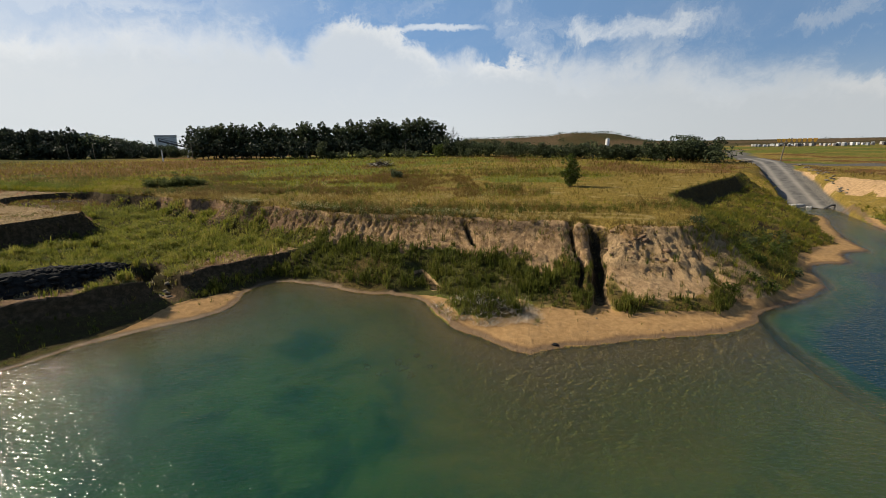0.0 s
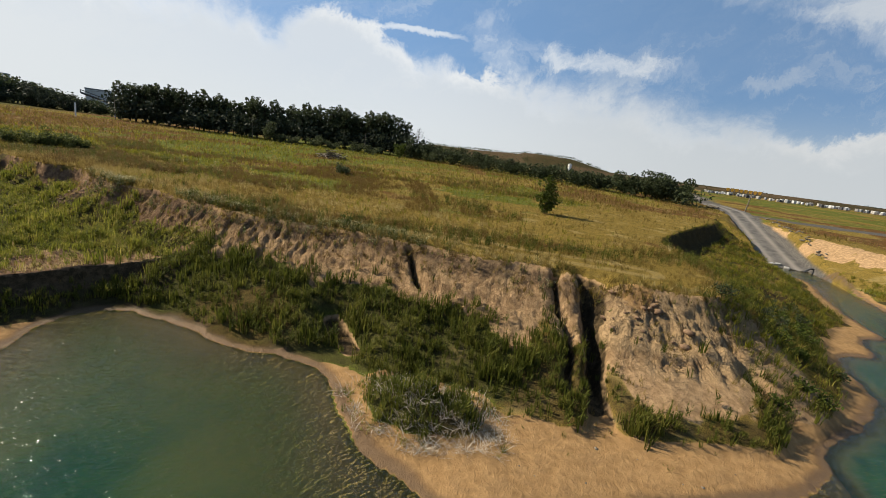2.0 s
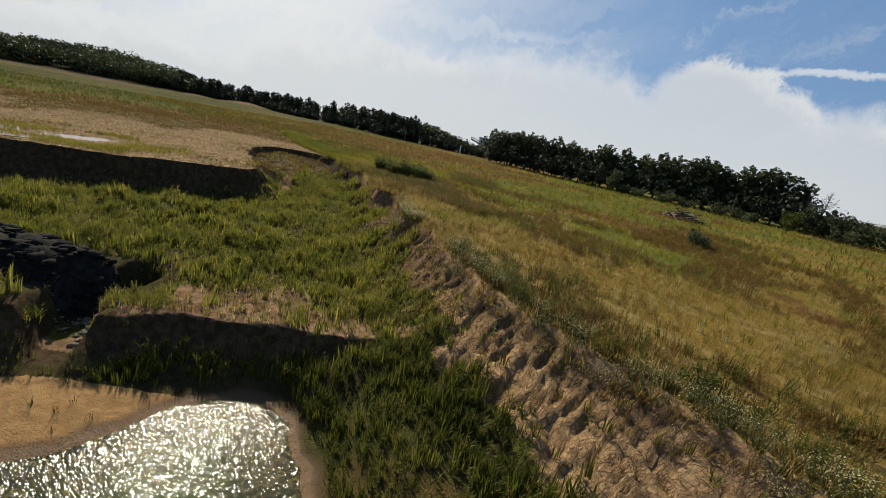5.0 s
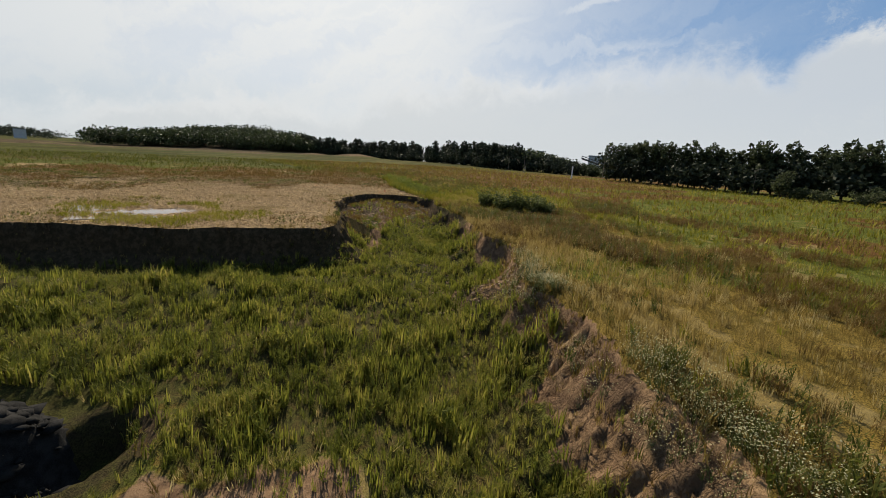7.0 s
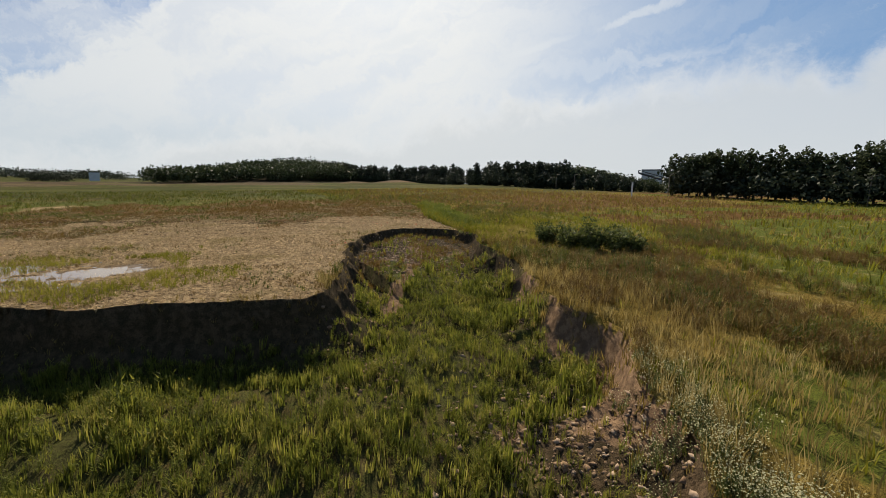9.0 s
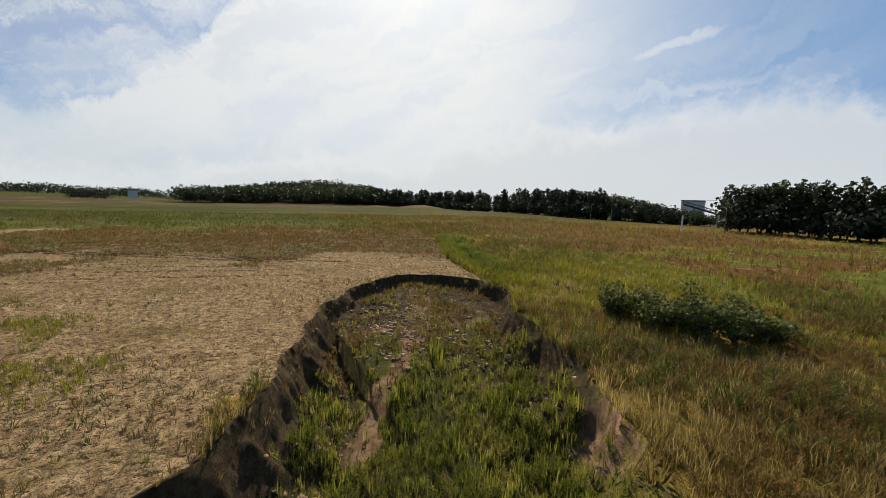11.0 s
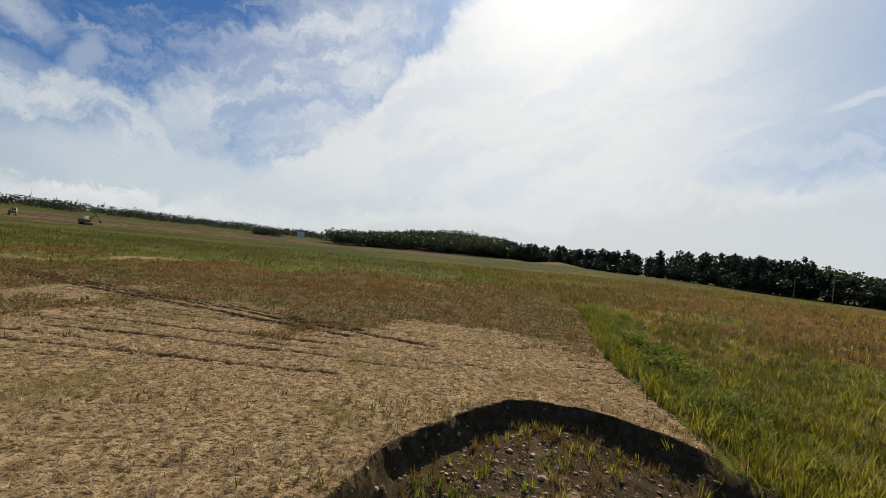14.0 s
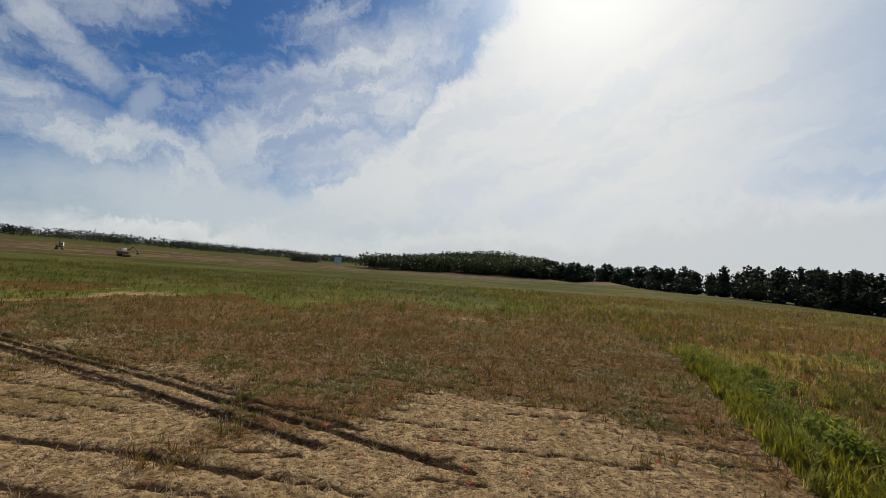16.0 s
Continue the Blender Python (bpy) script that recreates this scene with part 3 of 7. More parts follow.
    return dict(hollow=hollow, damp=damp, thick=thick, shade_humus=np.clip(shade_humus, 0, 1), face=face, u=u, z=z, pit=pit, wet=wet, s=s, d_rim=d_rim, d_sh=d_sh, on=on & pit & ~wet, bare=bare, sand=sand, field=field, green=green, rust=rust, road=np.maximum(road * (a > 0.05), road2 * (x > 66)),
                path=np.clip(path, 0, 1), rut=rut, pud=pud, w=w, east=east, heap=(r < 1.05) & ~wet, ring=ring, d_b=d_b)


# ---- materials ----
def material(name):
    m = bpy.data.materials.new(name)
    m.use_nodes = True
    n = Nodes(m.node_tree)
    out = n.add("ShaderNodeOutputMaterial")
    return m, n, out


def finish(n, out, color, rough=0.9, bump=None, strength=0.5, distance=0.05, metal=0.0, spec=0.3):
    b = n.add("ShaderNodeBsdfPrincipled")
    n.put(b, "Base Color", (*color, 1) if isinstance(color, tuple) else color)
    n.put(b, "Roughness", rough), n.put(b, "Metallic", metal), n.put(b, "Specular IOR Level", spec)
    if bump is not None:
        k = n.add("ShaderNodeBump")
        n.put(k, "Height", bump), n.put(k, "Strength", strength), n.put(k, "Distance", distance)
        n.tree.links.new(k.outputs[0], b.inputs["Normal"])
    n.tree.links.new(b.outputs[0], out.inputs[0])
    return b


def coords(n):
    return n.add("ShaderNodeTexCoord").outputs["Object"]


def simple(name, a, b, scale=3.0, rough=0.8, bump=0.3, distance=0.02, metal=0.0, spec=0.3):
    """A plain weathered surface: two tones in large and small patches."""
    m, n, out = material(name)
    c = coords(n)
    big, small = n.noise(c, scale, 4), n.noise(c, scale * 9, 5, 0.65)
    fac = n.remap(n.math("ADD", n.math("MULTIPLY", big, 0.6), n.math("MULTIPLY", small, 0.4)), 0.35, 0.65)
    finish(n, out, n.mix(fac, a, b), rough, small, bump, distance, metal, spec)
    return m


def leafy(name, *tones, glow=0.45, rough=0.6, lump=None):
    """Foliage: each leaf its own tone, letting some light through."""
    m, n, out = material(name)
    rnd = n.add("ShaderNodeNewGeometry").outputs["Random Per Island"]
    big = n.noise(coords(n), lump or 0.35, 3)
    fac = n.math("ADD", n.math("MULTIPLY", rnd, 0.55), n.remap(big, 0.3, 0.7, 0.0, 0.45))
    col = n.ramp(fac, *[(i / max(1, len(tones) - 1), t) for i, t in enumerate(tones)])
    b = n.add("ShaderNodeBsdfPrincipled")
    n.put(b, "Base Color", col), n.put(b, "Roughness", rough), n.put(b, "Specular IOR Level", 0.08)
    t = n.add("ShaderNodeBsdfTranslucent")
    n.put(t, 0, col)
    x = n.add("ShaderNodeMixShader")
    n.put(x, 0, glow)
    n.tree.links.new(b.outputs[0], x.inputs[1]), n.tree.links.new(t.outputs[0], x.inputs[2])
    n.tree.links.new(x.outputs[0], out.inputs[0])
    return m


def ground_material():
    m, n, out = material("earth_and_grass")
    c = coords(n)
    one = n.add("ShaderNodeAttribute", attribute_name="cover_a")
    two = n.add("ShaderNodeAttribute", attribute_name="cover_b")
    three = n.add("ShaderNodeAttribute", attribute_name="cover_c")
    a, b, d = n.add("ShaderNodeSeparateColor"), n.add("ShaderNodeSeparateColor"), n.add("ShaderNodeSeparateColor")
    n.put(a, 0, one.outputs["Color"]), n.put(b, 0, two.outputs["Color"]), n.put(d, 0, three.outputs["Color"])
    bare, sand, field = a.outputs
    green, rust, road = b.outputs
    path, rut, damp = d.outputs
    fine, mid, big = n.noise(c, 22, 5, 0.7), n.noise(c, 3.2, 5, 0.6), n.noise(c, 0.35, 4)
    edge = n.math("MULTIPLY", n.math("SUBTRACT", mid, 0.5), 0.8)

    def mask(v, lo=0.3, hi=0.6):
        return n.remap(n.math("ADD", v, edge), lo, hi)

    grass = n.mix(mask(green, 0.36, 0.62), (0.200, 0.138, 0.034), (0.100, 0.114, 0.020))
    grass = n.mix(mask(rust, 0.35, 0.8), grass, (0.125, 0.062, 0.022))
    grass = n.mix(n.remap(fine, 0.42, 0.62, 0.0, 0.85), grass, (0.020, 0.019, 0.006))
    grass = n.mix(n.remap(n.noise(c, 0.9, 5, 0.65), 0.52, 0.66, 0.0, 0.6), grass, (0.042, 0.038, 0.008))
    grass = n.mix(n.remap(n.noise(c, 0.55, 5, 0.6, 0.4), 0.56, 0.68, 0.0, 0.65), grass, (0.23, 0.175, 0.075))
    grass = n.mix(n.math("MULTIPLY", mask(path, 0.25, 0.7), 0.32), grass, (0.27, 0.205, 0.10))
    lines = n.add("ShaderNodeAttribute", attribute_name="cover_d")
    e = n.add("ShaderNodeSeparateColor")
    n.put(e, 0, lines.outputs["Color"])
    run, climb, face = e.outputs
    flow = n.add("ShaderNodeCombineXYZ")
    n.put(flow, 0, n.math("ADD", run, n.math("MULTIPLY", mid, 0.25))), n.put(flow, 1, n.math("MULTIPLY", climb, 5.5))
    n.put(flow, 2, n.math("MULTIPLY", big, 0.8))
    cracks = n.add("ShaderNodeTexVoronoi", feature="DISTANCE_TO_EDGE")
    n.put(cracks, "Vector", flow.outputs[0]), n.put(cracks, "Scale", 7.5)
    net = n.remap(n.math("ADD", cracks.outputs[0], n.math("MULTIPLY", n.math("SUBTRACT", fine, 0.5), 0.2)), 0.0, 0.11, 0.55, 0.0)
    # rills wash straight down the slope and fade in and out
    down = n.add("ShaderNodeCombineXYZ")
    n.put(down, 0, n.math("ADD", run, n.math("MULTIPLY", mid, 0.35))), n.put(down, 1, n.math("MULTIPLY", climb, 1.9))
    n.put(down, 2, n.math("MULTIPLY", big, 0.6))
    wash = n.math("ABSOLUTE", n.math("SUBTRACT", n.noise(down.outputs[0], 3.4, 3, 0.55), 0.5))
    rills = n.math("MULTIPLY", n.remap(n.math("ADD", wash, n.math("MULTIPLY", n.math("SUBTRACT", fine, 0.5), 0.05)), 0.0, 0.05, 1.0, 0.0), n.remap(n.noise(c, 0.8, 3, 0.5), 0.38, 0.58, 0.25, 1.0))
    crack = n.math("MAXIMUM", net, rills)
    streak = n.noise(flow.outputs[0], 7.0, 5, 0.65)
    soil = n.mix(n.remap(mid, 0.35, 0.65), (0.235, 0.150, 0.080), (0.39, 0.258, 0.138))
    soil = n.mix(n.math("MULTIPLY", n.remap(streak, 0.45, 0.68, 0.0, 0.5), face), soil, (0.14, 0.088, 0.050))
    soil = n.mix(n.remap(fine, 0.54, 0.72, 0.0, 0.55), soil, (0.07, 0.045, 0.028))
    soil = n.mix(n.math("MULTIPLY", n.remap(n.math("ADD", climb, n.math("MULTIPLY", edge, 0.35)), 0.78, 0.92, 0.0, 0.6), face), soil, (0.075, 0.055, 0.040))
    where = n.add("ShaderNodeSeparateXYZ")
    n.put(where, 0, c)
    soil = n.mix(n.remap(where.outputs[0], -8.0, -17.0, 0.0, 0.8), soil, n.mix(n.remap(mid, 0.4, 0.6), (0.092, 0.057, 0.038), (0.165, 0.104, 0.066)))
    soil = n.mix(n.remap(fine, 0.54, 0.68, 0.0, 0.5), soil, (0.055, 0.035, 0.022))
    ochre = n.math("ADD", n.remap(where.outputs[0], 9.0, 12.0, 0.0, 0.22), n.noise(c, 0.5, 4, 0.6))
    soil = n.mix(n.math("MULTIPLY", n.remap(ochre, 0.52, 0.72, 0.0, 0.7), face), soil, (0.345, 0.24, 0.13))
    soil = n.mix(n.math("MULTIPLY", crack, n.math("MULTIPLY", n.math("MAXIMUM", face, n.math("MULTIPLY", bare, 0.35)), n.remap(mid, 0.38, 0.58, 0.2, 0.62))), soil, (0.035, 0.022, 0.014))
    sandc = n.mix(n.remap(mid, 0.3, 0.7), (0.222, 0.132, 0.058), (0.30, 0.184, 0.084))
    sandc = n.mix(n.remap(n.noise(c, 1.1, 5, 0.6, 1.2), 0.5, 0.62, 0.0, 0.4), sandc, (0.2, 0.125, 0.062))
    straw = n.mix(n.remap(mid, 0.35, 0.62), (0.45, 0.325, 0.18), (0.25, 0.17, 0.09))
    straw = n.mix(n.math("MULTIPLY", n.remap(n.math("ADD", n.math("ADD", rust, n.math("MULTIPLY", edge, 1.6)), n.math("MULTIPLY", n.math("SUBTRACT", n.noise(c, 0.45, 5, 0.65), 0.5), 1.5)), 0.1, 0.95), 0.9), straw, n.mix(n.remap(n.noise(c, 0.35, 5, 0.65), 0.45, 0.6), (0.135, 0.072, 0.026), (0.062, 0.056, 0.014)))
    straw = n.mix(n.remap(fine, 0.47, 0.66, 0.0, 0.85), straw, (0.055, 0.036, 0.022))
    rows = n.add("ShaderNodeMapping")
    n.put(rows, 0, c)
    rows.inputs["Rotation"].default_value = (0, 0, radians(-13))
    rows.inputs["Scale"].default_value = (1.35, 0.8, 1)
    # clod shadows: the bump's pits are also painted dark in the straw
    clods = n.noise(rows.outputs[0], 6.0, 6, 0.72)
    straw = n.mix(n.remap(clods, 0.505, 0.60, 0.0, 0.9), straw, (0.048, 0.031, 0.019))
    straw = n.mix(n.remap(n.noise(c, 0.16, 5, 0.65), 0.56, 0.68, 0.0, 0.55), straw, (0.12, 0.092, 0.026))
    straw = n.mix(n.remap(rut, 0.08, 0.36, 0.0, 0.95), straw, (0.035, 0.022, 0.014))
    tar = n.mix(n.remap(mid, 0.4, 0.65), (0.062, 0.058, 0.055), (0.105, 0.098, 0.088))
    tar = n.mix(n.remap(path, 0.2, 0.8), tar, (0.19, 0.17, 0.14))
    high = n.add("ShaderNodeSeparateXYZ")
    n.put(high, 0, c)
    # sand to green silt by depth, the water's light absorption painted in
    silt_absorb = n.ramp(n.remap(n.math("ADD", high.outputs[2], n.math("MULTIPLY", edge, 0.9)), -2.4, 0.0), (0.0, (0.03, 0.13, 0.07)), (0.6, (0.07, 0.175, 0.068)), (0.86, (0.15, 0.165, 0.058)), (1.0, (0.27, 0.19, 0.08)))
    spot = n.add("ShaderNodeSeparateXYZ")
    n.put(spot, 0, c)
    strip = n.add("ShaderNodeMapping")
    n.put(strip, 0, c)
    strip.inputs["Rotation"].default_value = (0, 0, radians(12))
    strip.inputs["Scale"].default_value = (0.09, 0.012, 1)
    crop = n.mix(n.remap(n.noise(strip.outputs[0], 1.0, 3, 0.6), 0.42, 0.58), (0.028, 0.034, 0.008), (0.070, 0.068, 0.018))
    crop = n.mix(n.remap(n.noise(c, 0.5, 6, 0.7), 0.45, 0.62, 0.0, 0.7), crop, (0.024, 0.024, 0.008))
    grass = n.mix(n.remap(n.math("ADD", spot.outputs[0], n.math("MULTIPLY", edge, 18.0)), -92.0, -125.0, 0.0, 0.85), grass, crop)
    col = n.mix(mask(field, 0.35, 0.6), grass, straw)
    col = n.mix(mask(bare, 0.35, 0.6), col, soil)
    # dark soil colour, which also carries the painted shade of scarps and recesses
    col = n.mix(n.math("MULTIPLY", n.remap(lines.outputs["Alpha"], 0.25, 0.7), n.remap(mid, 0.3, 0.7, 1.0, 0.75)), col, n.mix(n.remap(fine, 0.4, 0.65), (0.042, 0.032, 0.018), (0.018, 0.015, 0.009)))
    col = n.mix(mask(sand, 0.35, 0.55), col, sandc)
    col = n.mix(n.remap(road, 0.3, 0.7), col, tar)
    col = n.mix(n.remap(high.outputs[2], -0.06, 0.03, 1.0, 0.0), col, silt_absorb)
    col = n.mix(n.math("MULTIPLY", n.remap(damp, 0.1, 0.7), 0.75), col, (0.085, 0.055, 0.034))
    hb = n.math("ADD", n.math("MULTIPLY", fine, 0.5), mid)
    hb = n.math("SUBTRACT", hb, n.math("MULTIPLY", n.math("MULTIPLY", field, 3.0), clods))
    hb = n.math("SUBTRACT", hb, n.math("MULTIPLY", n.math("MULTIPLY", face, 0.9), n.math("ADD", crack, n.math("MULTIPLY", streak, -1.0))))
    finish(n, out, col, n.remap(damp, 0.3, 0.9, 1.0, 0.5), hb, 0.9, 0.09, 0.0, n.remap(damp, 0.3, 0.9, 0.02, 0.15))
    return m


def water_material():
    m, n, out = material("lake_water")
    c = coords(n)
    wind = n.add("ShaderNodeMapping")
    n.put(wind, 0, c)
    wind.inputs["Rotation"].default_value = (0, 0, radians(20))
    wind.inputs["Scale"].default_value = (1.0, 2.4, 1)
    rip = n.math("ADD", n.math("MULTIPLY", n.noise(wind.outputs[0], 1.1, 2, 0.5, 0.4), 0.55), n.math("MULTIPLY", n.noise(wind.outputs[0], 3.4, 2, 0.5, 0.4), 0.75))
    rip = n.math("ADD", rip, n.math("MULTIPLY", n.noise(wind.outputs[0], 8.0, 1, 0.5), 0.18))
    k = n.add("ShaderNodeBump")
    n.put(k, "Height", rip), n.put(k, "Strength", 0.85), n.put(k, "Distance", 0.076)
    fres = n.add("ShaderNodeFresnel")
    n.put(fres, 0, 1.31)
    n.tree.links.new(k.outputs[0], fres.inputs["Normal"])
    gloss = n.add("ShaderNodeBsdfGlossy")
    n.put(gloss, "Roughness", 0.105)
    n.tree.links.new(k.outputs[0], gloss.inputs["Normal"])
    depth = n.add("ShaderNodeAttribute", attribute_name="depth").outputs["Fac"]
    clear = n.add("ShaderNodeBsdfTransparent")
    n.put(clear, 0, n.mix(n.remap(depth, 0.0, 0.9), (0.95, 0.97, 0.92), (0.50, 0.76, 0.48)))
    murk = n.add("ShaderNodeBsdfDiffuse")
    cloudy = n.remap(n.math("ADD", n.math("MULTIPLY", n.noise(c, 0.20, 6, 0.65, 0.8), 0.7), n.math("MULTIPLY", n.noise(c, 1.1, 5, 0.65, 0.8), 0.3)), 0.40, 0.60)
    green = n.mix(cloudy, (0.006, 0.036, 0.021), (0.021, 0.064, 0.024))
    shelf = n.mix(n.remap(n.math("ADD", depth, n.math("MULTIPLY", cloudy, -0.25)), 0.30, 1.15), (0.056, 0.064, 0.022), green)
    n.put(murk, 0, n.mix(n.remap(depth, 1.7, 3.0), shelf, (0.003, 0.020, 0.027)))
    body, top = n.add("ShaderNodeMixShader"), n.add("ShaderNodeMixShader")
    n.put(body, 0, n.math("ADD", n.remap(depth, 0.0, 0.8, 0.05, 0.6), n.remap(depth, 1.7, 3.0, 0.0, 0.32)))
    n.tree.links.new(clear.outputs[0], body.inputs[1]), n.tree.links.new(murk.outputs[0], body.inputs[2])
    n.tree.links.new(fres.outputs[0], top.inputs[0])
    n.tree.links.new(body.outputs[0], top.inputs[1]), n.tree.links.new(gloss.outputs[0], top.inputs[2])
    n.tree.links.new(top.outputs[0], out.inputs[0])
    return m


def puddle_material():
    m, n, out = material("muddy_puddle")
    c = coords(n)
    finish(n, out, n.mix(n.noise(c, 1.2, 3), (0.16, 0.11, 0.07), (0.24, 0.17, 0.11)), 0.06, n.noise(c, 5, 2), 0.15, 0.01, 0.0, 0.6)
    return m


def road_material():
    m, n, out = material("gravel_road")
    c = coords(n)
    worn = n.add("ShaderNodeAttribute", attribute_name="worn").outputs["Fac"]
    grit, blotch = n.noise(c, 14, 6, 0.7), n.noise(c, 0.8, 4, 0.6)
    col = n.mix(n.remap(blotch, 0.38, 0.62), (0.070, 0.066, 0.062), (0.118, 0.110, 0.100))
    col = n.mix(n.math("MULTIPLY", worn, n.remap(grit, 0.3, 0.6, 0.6, 1.0)), col, (0.235, 0.21, 0.18))
    col = n.mix(n.remap(grit, 0.55, 0.7, 0.0, 0.6), col, (0.045, 0.042, 0.038))
    finish(n, out, col, 0.95, grit, 0.6, 0.03, 0.0, 0.1)
    return m


ROAD = road_material()
GROUND, WATER, PUDDLE_WATER = ground_material(), water_material(), puddle_material()
BARK = simple("bark", (0.04, 0.03, 0.022), (0.09, 0.07, 0.05), 2.0, 0.95, 0.6, 0.05, spec=0.08)
DEADWOOD = simple("bleached_wood", (0.26, 0.22, 0.17), (0.42, 0.37, 0.30), 4.0, 0.85)
LEAF_DARK = leafy("dark_leaves", (0.016, 0.022, 0.012), (0.042, 0.055, 0.025), (0.105, 0.120, 0.055), glow=0.3)
LEAF_FAR = leafy("far_leaves", (0.014, 0.019, 0.013), (0.030, 0.039, 0.024), (0.060, 0.072, 0.042), glow=0.15)
LEAF_WOOD = leafy("wood_leaves", (0.018, 0.026, 0.012), (0.042, 0.056, 0.024), (0.075, 0.088, 0.038), glow=0.2, lump=0.06)
LEAF_SHRUB = leafy("grey_green_leaves", (0.026, 0.034, 0.014), (0.055, 0.068, 0.030), (0.115, 0.125, 0.068), glow=0.4)
LEAF_ELDER = leafy("elder_leaves", (0.030, 0.040, 0.011), (0.085, 0.10, 0.028), (0.20, 0.215, 0.09), glow=0.4)
GOLD = leafy("golden_grass", (0.15, 0.106, 0.030), (0.26, 0.192, 0.066), (0.37, 0.29, 0.125), glow=0.5, lump=0.3)
PALE_TUFT = leafy("bleached_grass", (0.20, 0.145, 0.05), (0.33, 0.26, 0.11), (0.44, 0.37, 0.19), glow=0.5, lump=0.3)
LEAF_FRESH = leafy("fresh_leaves", (0.042, 0.058, 0.012), (0.09, 0.112, 0.02), glow=0.4)
WEED = leafy("pit_weeds", (0.036, 0.045, 0.008), (0.108, 0.122, 0.018), (0.21, 0.205, 0.032), (0.33, 0.265, 0.08), glow=0.5, lump=0.8)
WEED_DARK = leafy("bank_weeds", (0.026, 0.032, 0.006), (0.078, 0.090, 0.014), (0.165, 0.150, 0.032), glow=0.45, lump=0.6)
GRASS_DRY = leafy("dry_grass", (0.090, 0.063, 0.015), (0.178, 0.127, 0.034), (0.28, 0.205, 0.075), glow=0.5, lump=0.25)
GRASS_GREEN = leafy("green_grass", (0.070, 0.072, 0.006), (0.165, 0.158, 0.015), (0.30, 0.255, 0.06), glow=0.5, lump=0.25)
FIELD_WEED = leafy("field_weeds", (0.035, 0.026, 0.009), (0.11, 0.062, 0.020), (0.062, 0.066, 0.015), glow=0.45)
GRASS_RUST = leafy("russet_weeds", (0.066, 0.042, 0.013), (0.145, 0.088, 0.025), (0.115, 0.09, 0.024), glow=0.45)
VERGE = leafy("verge_leaves", (0.050, 0.066, 0.010), (0.115, 0.140, 0.020), (0.20, 0.215, 0.045), glow=0.5)
STRAW = leafy("stubble_straw", (0.18, 0.125, 0.065), (0.34, 0.255, 0.15), (0.48, 0.38, 0.24), glow=0.3)
PETAL = leafy("white_petals", (0.30, 0.28, 0.13), (0.48, 0.46, 0.29), glow=0.3)
POPPY = leafy("poppy_petals", (0.3, 0.03, 0.012), (0.42, 0.07, 0.03), glow=0.4)
STONE = simple("grey_stone", (0.07, 0.06, 0.048), (0.19, 0.165, 0.13), 5.0, 1.0, 0.6, spec=0.05)
BLACKROCK = simple("black_rubble", (0.008, 0.008, 0.008), (0.026, 0.025, 0.024), 4.0, 1.0, 0.6, 0.03, spec=0.06)
CLAY = simple("clay_clods", (0.10, 0.064, 0.042), (0.26, 0.172, 0.108), 1.6, 1.0, 0.6, 0.03, spec=0.03)


# ---- building helpers ----
def mesh_from(name, verts, faces, mat, smooth_on=False):
    me = bpy.data.meshes.new(name)
    verts = np.asarray(verts, np.float32).reshape(-1, 3)
    faces = np.asarray(faces, np.int32)
    k = faces.shape[1]
    me.vertices.add(len(verts)), me.loops.add(faces.size), me.polygons.add(len(faces))
    me.vertices.foreach_set("co", verts.ravel())
    me.loops.foreach_set("vertex_index", faces.ravel())
    me.polygons.foreach_set("loop_start", np.arange(0, faces.size, k, dtype=np.int32))
    if smooth_on:
        me.polygons.foreach_set("use_smooth", np.ones(len(faces), bool))
    me.materials.append(mat)
    me.update()
    return me


def part(name, bm, mat, parent=None, label="", smooth_on=False):
    """One mesh object from a bmesh, under a thing or a part."""
    me = bpy.data.meshes.new(name)
    bm.to_mesh(me)
    bm.free()
    me.materials.append(mat)
    if smooth_on:
        me.polygons.foreach_set("use_smooth", np.ones(len(me.polygons), bool))
    ob = new(name, me)
    ob.parent = parent
    if label:
        ob["label"] = label
    return ob


def hold(name, m, label, category, group="", kind=""):
    """An empty that carries a thing's parts."""
    ob = new(name)
    ob.matrix_basis = m
    return tagged(ob, label, category, group, kind)


def box(bm, x, y, z, sx, sy, sz, rz=0.0, bevel=0.0):
    r = bmesh.ops.create_cube(bm, size=1, matrix=Matrix.Translation((x, y, z)) @ Matrix.Rotation(radians(rz), 4, "Z") @ Matrix.Diagonal((sx, sy, sz, 1)))
    if bevel:
        bmesh.ops.bevel(bm, geom=list({e for v in r["verts"] for e in v.link_edges}), offset=bevel, segments=1, affect="EDGES")
    return bm


def rod(bm, a, b, r1, r2=None, sides=6):
    a, b = Vector(a), Vector(b)
    d = b - a
    m = Matrix.Translation((a + b) / 2) @ d.to_track_quat("Z", "Y").to_matrix().to_4x4()
    bmesh.ops.create_cone(bm, cap_ends=True, segments=sides, radius1=r1, radius2=r1 if r2 is None else r2, depth=d.length, matrix=m)
    return bm


